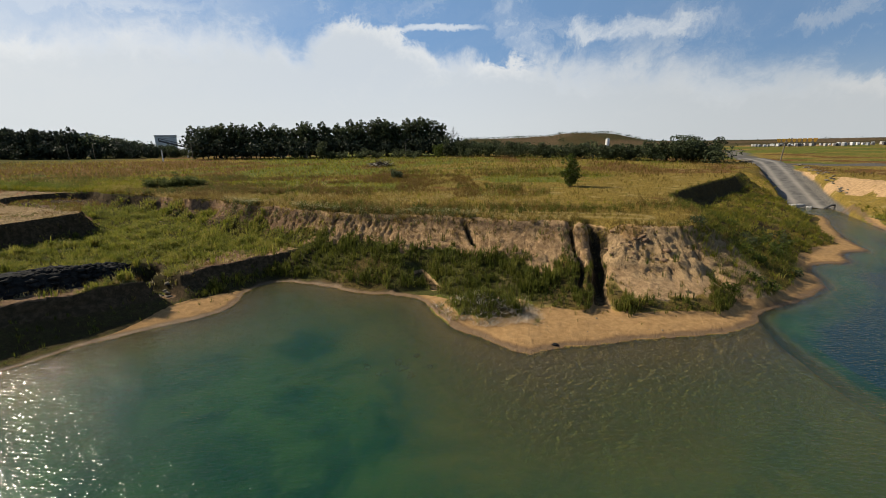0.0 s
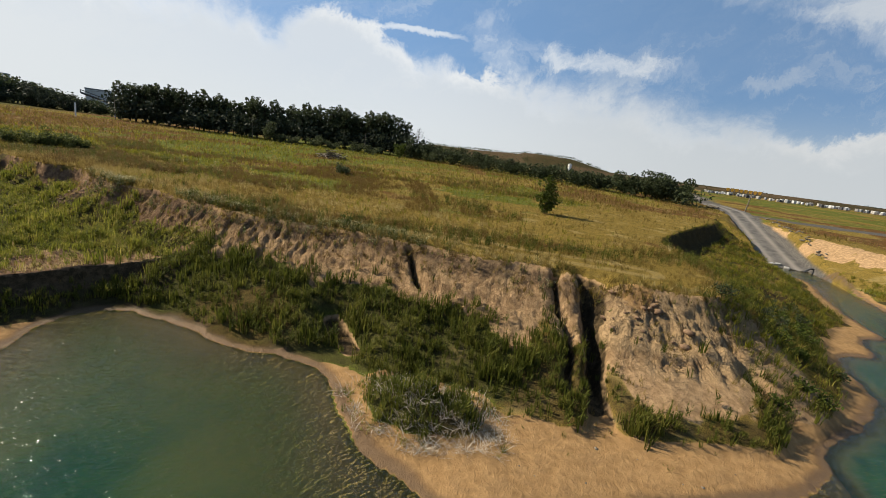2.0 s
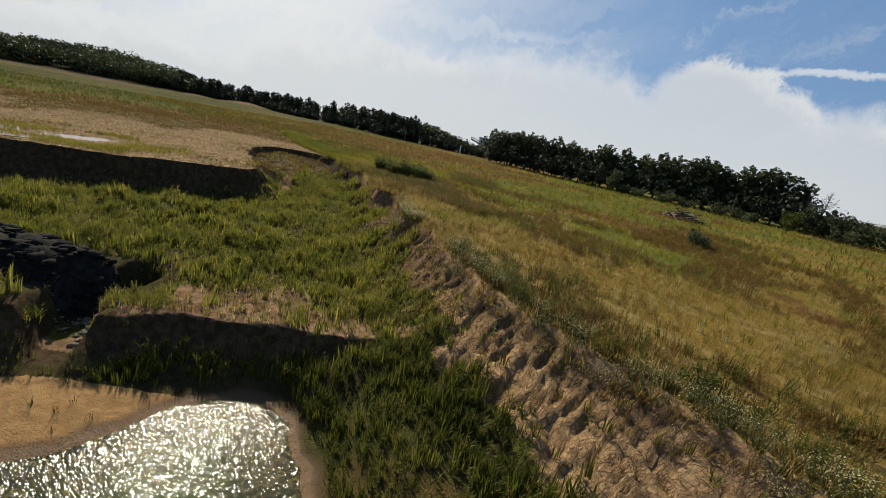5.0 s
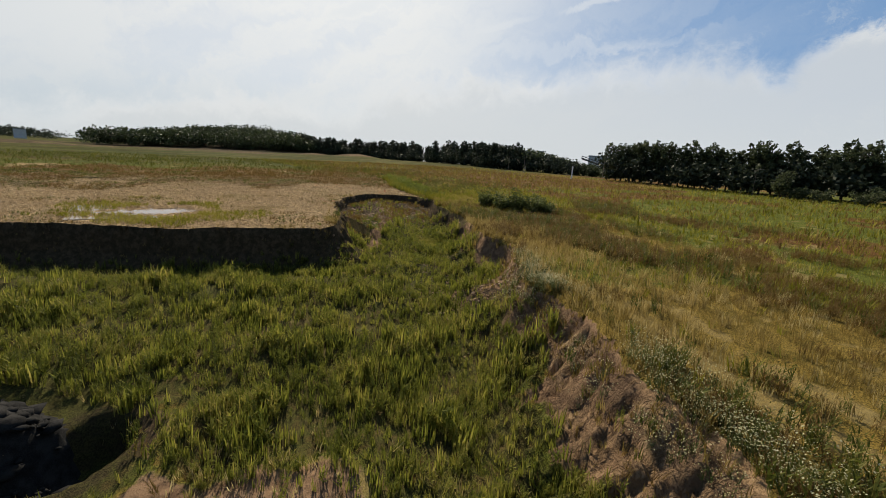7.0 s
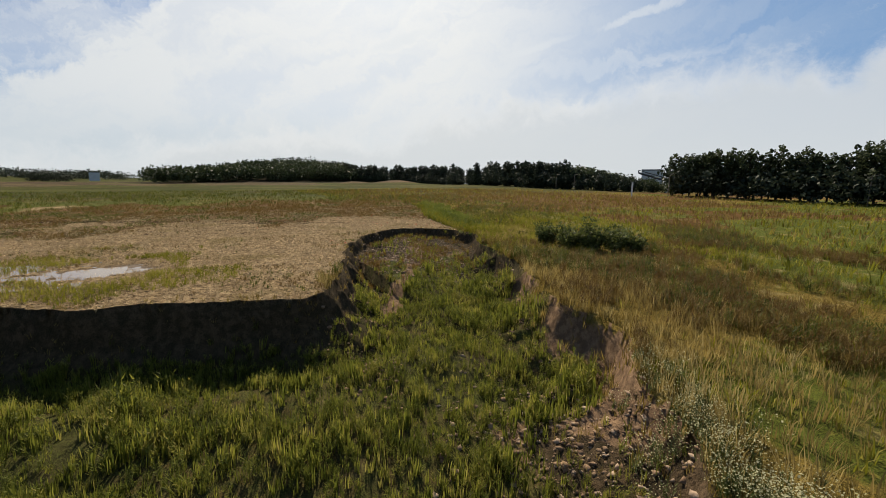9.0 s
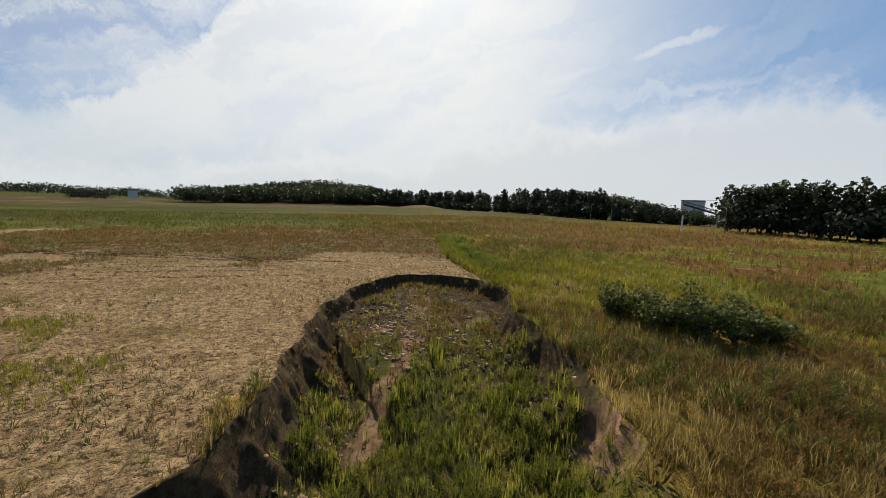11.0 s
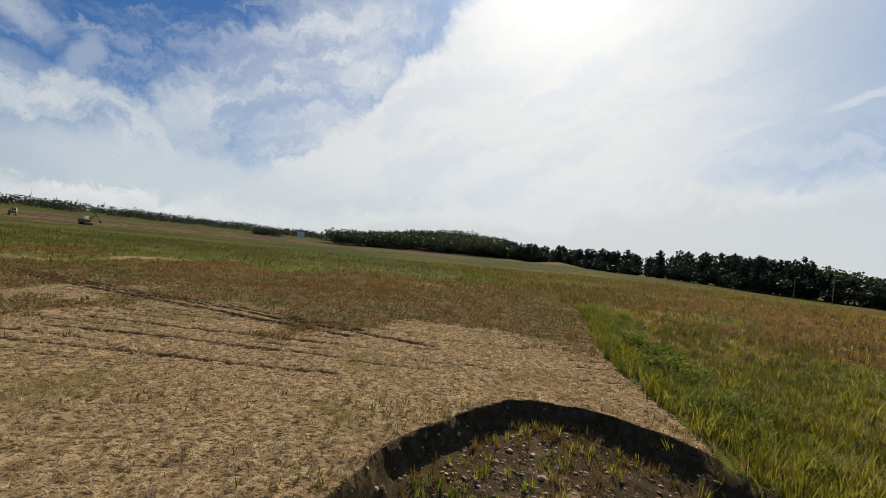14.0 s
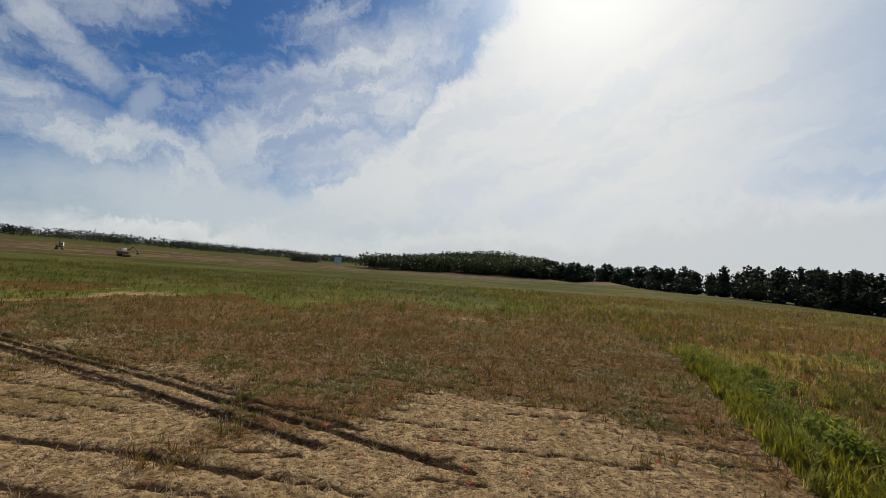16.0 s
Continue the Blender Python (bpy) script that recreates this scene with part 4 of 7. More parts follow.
def scatter(name, kinds, x, y, z, size, mat, label, category, seed=1, lean=0.12, squash=None, parent=None):
    """Many small plants or stones in one mesh: copies of the given small meshes."""
    rng = np.random.default_rng(seed)
    n = len(x)
    pick = rng.integers(0, len(kinds), n)
    vs, fs, base = [], [], 0
    for k, (kv, kf) in enumerate(kinds):
        at = np.nonzero(pick == k)[0]
        if not len(at):
            continue
        kv, kf = np.asarray(kv, float), np.asarray(kf, int)
        ang = rng.uniform(0, 2 * np.pi, len(at))
        sc = size[at]
        tall = sc * (squash[at] if squash is not None else 1.0)
        c, s = np.cos(ang), np.sin(ang)
        lx, ly = rng.normal(0, lean, len(at)), rng.normal(0, lean, len(at))
        X = (kv[None, :, 0] * c[:, None] - kv[None, :, 1] * s[:, None]) * sc[:, None]
        Y = (kv[None, :, 0] * s[:, None] + kv[None, :, 1] * c[:, None]) * sc[:, None]
        Z = kv[None, :, 2] * tall[:, None]
        X, Y = X + Z * lx[:, None] + x[at][:, None], Y + Z * ly[:, None] + y[at][:, None]
        vs.append(np.stack([X, Y, Z + z[at][:, None]], -1).reshape(-1, 3))
        fs.append((kf[None] + (np.arange(len(at)) * len(kv))[:, None, None]).reshape(-1, 3) + base)
        base += len(at) * len(kv)
    ob = new(name, mesh_from(name, np.concatenate(vs), np.concatenate(fs), mat))
    ob.parent = parent
    return tagged(ob, label, category, "", "stuff")


def tuft(rng, blades, width, spread, droop=0.35):
    """A tuft of bent grass blades, one unit tall."""
    v, f = [], []
    for _ in range(blades):
        a, h = rng.uniform(0, 2 * np.pi), rng.uniform(0.55, 1.0)
        r = spread * math.sqrt(rng.uniform())
        ox, oy = r * math.cos(a) * 0.6, r * math.sin(a) * 0.6
        b = a + rng.normal(0, 0.7)
        dx, dy = math.cos(b), math.sin(b)
        w = width * rng.uniform(0.7, 1.3)
        px, py = -dy * w, dx * w
        bend = droop * rng.uniform(0.3, 1.2)
        i = len(v)
        mx, my, mz = ox + dx * bend * 0.3, oy + dy * bend * 0.3, 0.6 * h
        v += [(ox - px, oy - py, 0), (ox + px, oy + py, 0), (mx - px * 0.8, my - py * 0.8, mz), (mx + px * 0.8, my + py * 0.8, mz), (ox + dx * bend, oy + dy * bend, h)]
        f += [(i, i + 1, i + 3), (i, i + 3, i + 2), (i + 2, i + 3, i + 4)]
    return v, f


def weed(rng, stems, leaves, spread=0.3, leaf=0.11):
    """An upright weed: slim stems, each set with narrow rising leaves."""
    v, f = [], []
    for _ in range(stems):
        a, r, h = rng.uniform(0, 2 * np.pi), spread * math.sqrt(rng.uniform()), rng.uniform(0.6, 1.0)
        ox, oy = r * math.cos(a), r * math.sin(a)
        tx, ty = ox * 1.35, oy * 1.35
        i = len(v)
        v += [(ox - 0.012, oy, 0), (ox + 0.012, oy, 0), (tx, ty, h)]
        f.append((i, i + 1, i + 2))
        for k in range(leaves):
            u = 0.18 + 0.82 * (k + rng.uniform()) / leaves
            b = rng.uniform(0, 2 * np.pi)
            ln = leaf * (1.25 - 0.75 * u) * rng.uniform(0.8, 1.3)
            x, y, z = ox + (tx - ox) * u, oy + (ty - oy) * u, h * u
            dx, dy = math.cos(b) * ln, math.sin(b) * ln
            i = len(v)
            v += [(x - dy * 0.16, y + dx * 0.16, z), (x + dy * 0.16, y - dx * 0.16, z), (x + dx, y + dy, z + ln * rng.uniform(0.5, 1.3))]
            f.append((i, i + 1, i + 2))
    return v, f


def lump(rng, rough=0.55):
    """A broken stone of 20 faces, about one unit across."""
    bm = bmesh.new()
    bmesh.ops.create_icosphere(bm, subdivisions=1, radius=0.5)
    v = [(p.co * rng.uniform(1 - rough, 1 + rough)).to_tuple() for p in bm.verts]
    v = [(a * 1.25, b * 0.85, c * 0.55) for a, b, c in v]
    f = [tuple(q.index for q in p.verts) for p in bm.faces]
    bm.free()
    return v, f


def leaf_cloud(rng, centres, radii, count, size, flat=0.8):
    """Small leaf cards over rough clumps."""
    centres, radii = np.asarray(centres, float), np.asarray(radii, float)
    wts = radii ** 2
    k = rng.choice(len(centres), count, p=wts / wts.sum())
    d = rng.normal(size=(count, 3))
    d /= np.linalg.norm(d, axis=1)[:, None]
    r = radii[k] * rng.uniform(0.45, 1.12, count) ** 0.6
    p = centres[k] + d * r[:, None] * np.array([1, 1, flat])
    a = rng.normal(size=(count, 3)) + d * 0.3
    a /= np.linalg.norm(a, axis=1)[:, None]
    b = np.cross(a, rng.normal(size=(count, 3)))
    b /= np.linalg.norm(b, axis=1)[:, None]
    s = (size * rng.uniform(0.6, 1.4, count))[:, None]
    v = np.stack([p - a * s, p + b * s * 0.55, p + a * s, p - b * s * 0.55], 1).reshape(-1, 3)
    i = np.arange(count)[:, None] * 4
    f = np.concatenate([i + [0, 1, 2], i + [0, 2, 3]], 0)
    return v, f


# ---- ground: one sheet to the horizon ----
def spaced(stops, far, grow):
    """Grid lines: (from, to, step) stretches, then growing steps out to the far edge."""
    mid = np.concatenate([np.arange(a, b - s / 2, s) for a, b, s in stops] + [[stops[-1][1]]])
    lo, hi, step = stops[0][0], stops[-1][1], stops[0][2]
    out, d, p = [], stops[-1][2], hi
    while p < far:
        d *= grow
        p += d
        out.append(p)
    left, d, p = [], step, lo
    while p > -far:
        d *= grow
        p -= d
        left.append(p)
    return np.concatenate([left[::-1], mid, out])


GX, GY = spaced([(-80, -57, 0.2), (-57, -20, 0.15), (-20, 19, 0.125), (19, 62, 0.45)], 3500, 1.085), spaced([(14, 21, 0.2), (21, 36, 0.125), (36, 59, 0.15)], 3500, 1.085)
MX, MY = np.meshgrid(GX, GY)


def rim_side_distance(x, y):
    """Signed distance from the rim, positive outside the pit."""
    wx = x + (0.6 - 0.3 * smooth(-22, -16, x)) * (grain(x, y, 1.7, 21, 1) - 0.5)
    wy = y + 0.5 * (grain(x, y, 1.7, 22, 1) - 0.5)
    return nearest(wx, wy, RIM, True)[0] * np.where(within(wx, wy, RIM), -1.0, 1.0)


# draw the sheet's nearest points onto the rim, so that its edge runs clean
band = (MX > -62) & (MX < 20) & (MY > 16) & (MY < 60)
bx, by = MX[band], MY[band]
sd = rim_side_distance(bx, by)
close = np.abs(sd) < 0.085
bx, by, sd = bx[close], by[close], sd[close]
gx_, gy_ = (rim_side_distance(bx + 0.03, by) - sd) / 0.03, (rim_side_distance(bx, by + 0.03) - sd) / 0.03
long_ = np.maximum(np.hypot(gx_, gy_), 0.6)
put = np.nonzero(band.ravel())[0][close]
FX, FY = MX.ravel().copy(), MY.ravel().copy()
FX[put], FY[put] = bx - sd * gx_ / long_ ** 2, by - sd * gy_ / long_ ** 2
MX, MY = FX.reshape(MX.shape), FY.reshape(MY.shape)
G = plan(MX.ravel(), MY.ravel())
nx, ny = len(GX), len(GY)
ids = np.arange(nx * ny).reshape(ny, nx)
quads = np.stack([ids[:-1, :-1], ids[:-1, 1:], ids[1:, 1:], ids[1:, :-1]], -1).reshape(-1, 4)
gz0 = G["z"][quads]
across = (np.abs(gz0[:, 0] - gz0[:, 2]) < np.abs(gz0[:, 1] - gz0[:, 3]))[:, None, None]
tris = np.where(across, quads[:, [[0, 1, 2], [0, 2, 3]]], quads[:, [[0, 1, 3], [1, 2, 3]]]).reshape(-1, 3)
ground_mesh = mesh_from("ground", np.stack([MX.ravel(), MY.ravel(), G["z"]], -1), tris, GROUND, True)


def cover(name, r, g, b, a=1.0):
    att = ground_mesh.attributes.new(name, "FLOAT_COLOR", "POINT")
    data = np.stack([np.asarray(v, np.float32) * np.ones(nx * ny, np.float32) for v in (r, g, b, a)], -1)
    att.data.foreach_set("color", data.ravel().astype(np.float32))


cover("cover_a", G["bare"], G["sand"], G["field"])
cover("cover_b", G["green"], G["rust"], G["road"])
cover("cover_d", G["u"], G["s"], G["face"], G["shade_humus"])
cover("cover_c", G["path"], G["rut"], np.maximum(G["damp"], (1 - smooth(0.9, 3.4, G["pud"])) * G["field"]))
ground = tagged(new("ground", ground_mesh), "grassy land with an eroded sand pit and a stubble field", "ground", "", "structure")

wx_, wy_ = np.concatenate([np.linspace(-65, -26, 14), np.arange(-25.5, 55, 0.5), np.linspace(56, 105, 14)]), np.concatenate([np.linspace(-191, -6, 24), np.arange(-5.5, 61, 0.5)])
LX, LY = np.meshgrid(wx_, wy_)
li = np.arange(LX.size).reshape(LX.shape)
lake_mesh = mesh_from("water", np.stack([LX.ravel(), LY.ravel(), np.zeros(LX.size)], -1), np.stack([li[:-1, :-1], li[:-1, 1:], li[1:, 1:], li[1:, :-1]], -1).reshape(-1, 4), WATER, True)
lake_mesh.attributes.new("depth", "FLOAT", "POINT").data.foreach_set("value", np.maximum(0, -plan(LX.ravel(), LY.ravel())["z"]).astype(np.float32))
tagged(new("water", lake_mesh), "green rippled water of a flooded gravel pit", "water", "", "structure")

bm = bmesh.new()
bmesh.ops.create_grid(bm, x_segments=2, y_segments=2, size=1, matrix=Matrix.Translation((PUDDLE[0], PUDDLE[1], float(plan(np.array([PUDDLE[0]]), np.array([PUDDLE[1]]))["z"][0]) + 0.03)) @ Matrix.Diagonal((3.4, 5.0, 1, 1)))
tagged(part("puddle", bm, PUDDLE_WATER), "shallow rain puddle lying in the stubble field", "puddle", "", "structure")


# ---- plants ----
rng = np.random.default_rng(7)


def spread_over(x0, x1, y0, y1, per_m2, seed):
    r = np.random.default_rng(seed)
    n = int((x1 - x0) * (y1 - y0) * per_m2)
    return r.uniform(x0, x1, n), r.uniform(y0, y1, n), r


def keep(x, y, r, chance):
    """Thin a set of places by a chance that follows the plan."""
    p = plan(x, y)
    c = chance(p, x, y)
    ok = r.uniform(size=len(x)) < c
    return x[ok], y[ok], {k: v[ok] for k, v in p.items()}


TUFTS = [tuft(rng, 8, 0.028, 0.5, 0.5) for _ in range(6)]
FINE = [tuft(rng, 10, 0.017, 0.55, 0.4) for _ in range(6)]
SMALL = [tuft(rng, 4, 0.05, 0.6, 0.6) for _ in range(6)]
WEEDS = [weed(rng, 6, 8, 0.24, 0.17) for _ in range(5)]
SPIKES = [tuft(rng, 8, 0.031, 0.36, 0.16) for _ in range(6)]
PLUMES = [weed(rng, 3, 7, 0.16, 0.28) for _ in range(4)]
STALKS = [tuft(rng, 4, 0.055, 0.7, 0.9) for _ in range(5)]

# weeds on the pit's bench: dense upright spikes with looser plants among them
def bench_chance(p, x, y):
    return (p["on"] & (p["z"] > 0.8) & (p["d_rim"] > 0.4)) * (1 - 0.95 * p["bare"]) * (1 - 0.93 * smooth(-38, -43.5, x + 2.5 * (grain(x, y, 2.0, 100) - 0.5))) * (1 - 0.8 * (x + 0.5 * y < -21)) * (((0.6 * (x + 24) + 0.8 * (y - 24.0)) / 6.8) ** 2 + ((0.6 * (y - 24.0) - 0.8 * (x + 24)) / 3.0) ** 2 > 1.0)


x, y, r = spread_over(-56, -9, 16, 58, 24, 11)
x, y, p = keep(x, y, r, lambda p, x, y: bench_chance(p, x, y) * smooth(0.22, 0.42, grain(x, y, 0.8, 101)))
scatter("bench_weeds", PLUMES + SPIKES, x, y, p["z"], 0.22 + 0.95 * grain(x, y, 1.3, 102) ** 2.2 * r.uniform(0.7, 1.4, len(x)), WEED, "dense bright green upright weeds covering the pit bench", "weeds", 12, 0.06)
x, y, r = spread_over(-56, -9, 16, 58, 8, 17)
x, y, p = keep(x, y, r, lambda p, x, y: bench_chance(p, x, y) * smooth(0.36, 0.56, grain(x, y, 1.4, 107)))
scatter("bench_herbs", WEEDS, x, y, p["z"], r.uniform(0.3, 0.7, len(x)), WEED, "leafy green herbs among the bench weeds", "weeds", 18)
x, y, r = spread_over(-56, -38, 41, 58, 12, 45)
x, y, p = keep(x, y, r, lambda p, x, y: (p["on"] & (p["z"] > 0.8) & (p["d_rim"] > 0.7)) * smooth(0.42, 0.62, grain(x, y, 1.1, 109)) * smooth(-39, -44, x) * 0.5)
scatter("cove_weeds", SPIKES, x, y, p["z"], r.uniform(0.18, 0.45, len(x)), WEED, "thin green weeds growing on the cove's crumbled floor", "weeds", 46, 0.1)
x, y, r = spread_over(-56, -38, 41, 58, 18, 47)
x, y, p = keep(x, y, r, lambda p, x, y: (p["on"] & (p["z"] > 0.8) & (p["d_rim"] > 0.6)) * smooth(0.4, 0.6, grain(x, y, 1.3, 110)) * smooth(-39, -43, x) * 0.8)
scatter("cove_dead_stalks", TUFTS, x, y, p["z"], r.uniform(0.2, 0.4, len(x)), GRASS_RUST, "brown withered stalks on the cove floor", "weeds", 48, 0.2)
# weeds on the lower bluff and the east slope
x, y, r = spread_over(-22, 20, 18, 46, 26, 13)
x, y, p = keep(x, y, r, lambda p, x, y: (p["pit"] & ~p["wet"] & ~p["on"] & (p["z"] > 0.22) & ((x > -16.5) | (y > 29))) * (1 - 0.97 * p["bare"]) * (1 - 0.6 * (x > 11) * (p["z"] > 0.9)) * (1 - p["sand"]) * smooth(0.2, 0.42, grain(x, y, 0.9, 103)))
scatter("bank_weeds", PLUMES + SPIKES, x, y, p["z"], 0.28 + 0.75 * grain(x, y, 1.3, 104) ** 1.7 * r.uniform(0.7, 1.3, len(x)), WEED_DARK, "dark green weeds growing on the eroded bank", "weeds", 14, 0.06)
x, y, r = spread_over(17, 52, 22, 70, 6, 19)
x, y, p = keep(x, y, r, lambda p, x, y: (p["pit"] & ~p["wet"] & (p["z"] > 0.3)) * (1 - p["sand"]) * (1 - p["road"]) * smooth(0.25, 0.5, grain(x, y, 1.1, 108)) * (p["hollow"] < 0.3))
scatter("east_slope_weeds", TUFTS, x, y, p["z"], r.uniform(0.2, 0.6, len(x)), GRASS_GREEN, "rough yellow-green weeds on the hummocky east slope", "weeds", 20, 0.25)
x, y, r = spread_over(16, 48, 21, 66, 6, 63)
x, y, p = keep(x, y, r, lambda p, x, y: (p["pit"] & ~p["wet"] & (p["z"] > 0.3)) * (1 - p["sand"]) * (1 - p["road"]) * smooth(0.42, 0.56, grain(x, y, 1.4, 136)) * (p["hollow"] < 0.3))
scatter("east_slope_scrub", WEEDS, x, y, p["z"], r.uniform(0.25, 0.75, len(x)), WEED_DARK, "dark olive scrub on the hummocky east slope", "weeds", 64, 0.2)
x, y, r = spread_over(16, 48, 21, 66, 3, 65)
x, y, p = keep(x, y, r, lambda p, x, y: (p["pit"] & ~p["wet"] & (p["z"] > 0.3)) * (1 - p["sand"]) * (1 - p["road"]) * smooth(0.48, 0.6, grain(x, y, 1.8, 137)) * (p["hollow"] < 0.3))
scatter("east_slope_russet", WEEDS, x, y, p["z"], r.uniform(0.2, 0.55, len(x)), GRASS_RUST, "russet brown weeds on the hummocky east slope", "weeds", 66, 0.2)
# sparse tufts on bare faces
x, y, r = spread_over(-40, 22, 20, 58, 6, 15)
x, y, p = keep(x, y, r, lambda p, x, y: (p["pit"] & ~p["wet"]) * p["bare"] * smooth(0.42, 0.6, grain(x, y, 1.3, 105) + 0.22 * (p["s"] > 0.76) * p["face"] * (x < 9)))
scatter("scarp_tufts", TUFTS, x, y, p["z"], r.uniform(0.12, 0.34, len(x)), GRASS_DRY, "sparse dry tufts on the bare scarp", "grass", 16)


def meadow(name, mat, label, seed, region, density, chance, lo, hi, kinds=TUFTS):
    x, y, r = spread_over(*region, density, seed)
    x, y, p = keep(x, y, r, lambda p, x, y: (~p["pit"]) * (1 - p["field"]) * (1 - p["road"]) * (1 - 0.7 * p["path"]) * chance(p, x, y))
    return scatter(name, kinds, x, y, p["z"], r.uniform(lo, hi, len(x)) * (0.7 + 0.6 * grain(x, y, 3, seed)), mat, label, "grass", seed + 1)


def near_way(x, y):
    """1 beside the stretch of plateau that the flight skirts, falling off away from it."""
    d, _ = nearest(x, y, [(12, 27), (0, 33), (-12, 37), (-22, 43), (-34, 50), (-46, 58), (-58, 60), (-72, 64)])
    return 1 - smooth(4, 22, d)


def fringe(name, line, per_m, wide, lo, hi, mat, label, seed, kinds=TUFTS, inside=None, sink=0.0):
    """Plants strewn along a line of the plan."""
    q = np.random.default_rng(seed)
    xs, ys = [], []
    for (ax, ay), (bx, by) in zip(line[:-1], line[1:]):
        n = int(math.hypot(bx - ax, by - ay) * per_m)
        u = q.uniform(0, 1, n)
        xs.append(ax + (bx - ax) * u + q.normal(0, wide, n)), ys.append(ay + (by - ay) * u + q.normal(0, wide, n))
    x, y = np.concatenate(xs), np.concatenate(ys)
    p = plan(x, y)
    ok = (~p["wet"]) & (grain(x, y, 0.9, seed) > 0.36)
    if inside is not None:
        ok &= inside(p)
    x, y, z = x[ok], y[ok], p["z"][ok]
    z = z - sink
    return scatter(name, kinds, x, y, z, q.uniform(lo, hi, len(x)) * (0.6 + 0.8 * grain(x, y, 1.5, seed + 1)), mat, label, "grass", seed + 2, 0.2)


fringe("rim_grass", RIM_NORTH[:18], 16, 0.45, 0.22, 0.5, GRASS_DRY, "dry grass overhanging the scarp's edge", 501, TUFTS, lambda p: p["d_rim"] < 1.1)
fringe("rim_weeds", RIM_NORTH[4:18], 4, 0.6, 0.22, 0.5, WEED_DARK, "dark weeds along the scarp's edge", 505, WEEDS, lambda p: p["d_rim"] < 1.4)
fringe("pale_rim_grass", RIM_NORTH[:18], 12, 0.6, 0.15, 0.34, PALE_TUFT, "pale dry grass along the scarp edge", 521, TUFTS, lambda p: ~p["pit"])
fringe("field_rim_grass", RIM_WEST[2:], 7, 0.4, 0.12, 0.28, GRASS_DRY, "dry grass along the field scarp", 509, TUFTS, lambda p: p["d_rim"] < 0.8)
fringe("wall_foot_weeds", [(-39.5, 24), (-36.2, 30), (-34.6, 35), (-32.6, 39.4)], 26, 0.6, 0.25, 0.55, WEED_DARK, "dark weeds at the foot of the field scarp", 513, WEEDS, lambda p: p["pit"])
fringe("verge_grass", [(-47, 58.6), (-53, 59), (-58.5, 60.2), (-64, 61.9), (-71, 65), (-80, 69)], 44, 0.8, 0.4, 0.8, GRASS_GREEN, "lush bright green grass along the field's edge", 517, TUFTS, lambda p: p["field"] < 0.5)
meadow("dry_grass", GRASS_DRY, "dry golden meadow grass on the plateau", 21, (-90, 32, 28, 76), 11, lambda p, x, y: (1.15 - 1.05 * smooth(0.35, 0.65, p["green"])) * smooth(0.2, 0.55, grain(x, y, 1.6, 111)) * (0.16 + 0.84 * near_way(x, y)), 0.16, 0.4, FINE)
meadow("green_grass", GRASS_GREEN, "lush green meadow grass on the plateau", 23, (-84, 28, 30, 78), 11.5, lambda p, x, y: (0.12 + 1.0 * smooth(0.36, 0.66, p["green"])) * (1 - 0.55 * smooth(-60, -67, x)) * (1 - 0.75 * (1 - smooth(4, 9, p["d_rim"])) * (x > -38)) * smooth(0.2, 0.5, grain(x, y, 1.7, 113)) * (0.16 + 0.84 * near_way(x, y)), 0.2, 0.52)
meadow("russet_weeds", GRASS_RUST, "russet seed heads of tall weeds on the plateau", 25, (-70, 20, 36, 80), 7.0, lambda p, x, y: p["thick"] * (0.2 + 0.8 * near_way(x, y) + 0.2 * (y > 60)), 0.35, 0.7, WEEDS[:3])
meadow("dark_weeds", WEED_DARK, "dark tall weeds in clumps on the plateau", 35, (-70, 24, 34, 80), 5.0, lambda p, x, y: p["thick"] * (0.2 + 0.8 * near_way(x, y) + 0.2 * (y > 60)), 0.4, 0.85, WEEDS[2:])
meadow("pale_tufts", PALE_TUFT, "pale bleached grass tufts standing out of the meadow", 37, (-86, 10, 30, 74), 5.5, lambda p, x, y: smooth(0.45, 0.62, grain(x, y, 1.4, 115)) * near_way(x, y), 0.24, 0.46, FINE)
meadow("rusty_edge_weeds", GRASS_RUST, "tall rusty brown weeds above the cove", 39, (-46, -24, 44, 58), 8, lambda p, x, y: smooth(0.40, 0.55, grain(x, y, 3.0, 117)) * (p["d_rim"] < 8), 0.35, 0.7, WEEDS[:3])
meadow("russet_drifts", GRASS_RUST, "drifts of russet dock and sorrel in the meadow", 83, (-36, 4, 44, 72), 9, lambda p, x, y: smooth(0.50, 0.62, grain(x, y, 3.6, 150)) * smooth(4, 8, p["d_rim"]), 0.3, 0.6, WEEDS[:3])
meadow("far_meadow", GRASS_GREEN, "rough meadow grass beyond the pit", 27, (-150, 70, 62, 142), 0.8, lambda p, x, y: (0.1 + p["green"] * 0.8) * (1 - 0.6 * p["rust"]), 0.35, 0.8, SMALL)
meadow("far_dry_meadow", GRASS_DRY, "dry meadow grass beyond the pit", 29, (-150, 70, 62, 142), 0.6, lambda p, x, y: 1.15 - p["green"], 0.35, 0.75, SMALL)
meadow("far_russet", GRASS_RUST, "russet weeds spread through the far meadow", 53, (-150, 40, 62, 125), 0.9, lambda p, x, y: 0.1 + 0.9 * p["rust"], 0.35, 0.7, SMALL)
meadow("golden_grass", GOLD, "tall golden grass standing along the cove's edge", 55, (-50, -14, 38, 64), 11, lambda p, x, y: (1 - smooth(3.0, 9.0, p["d_rim"] + 3 * (grain(x, y, 2.0, 130) - 0.5))) * smooth(0.3, 0.5, grain(x, y, 1.2, 131)) * (1 - 0.45 * smooth(-38, -42, x)), 0.28, 0.6, FINE)
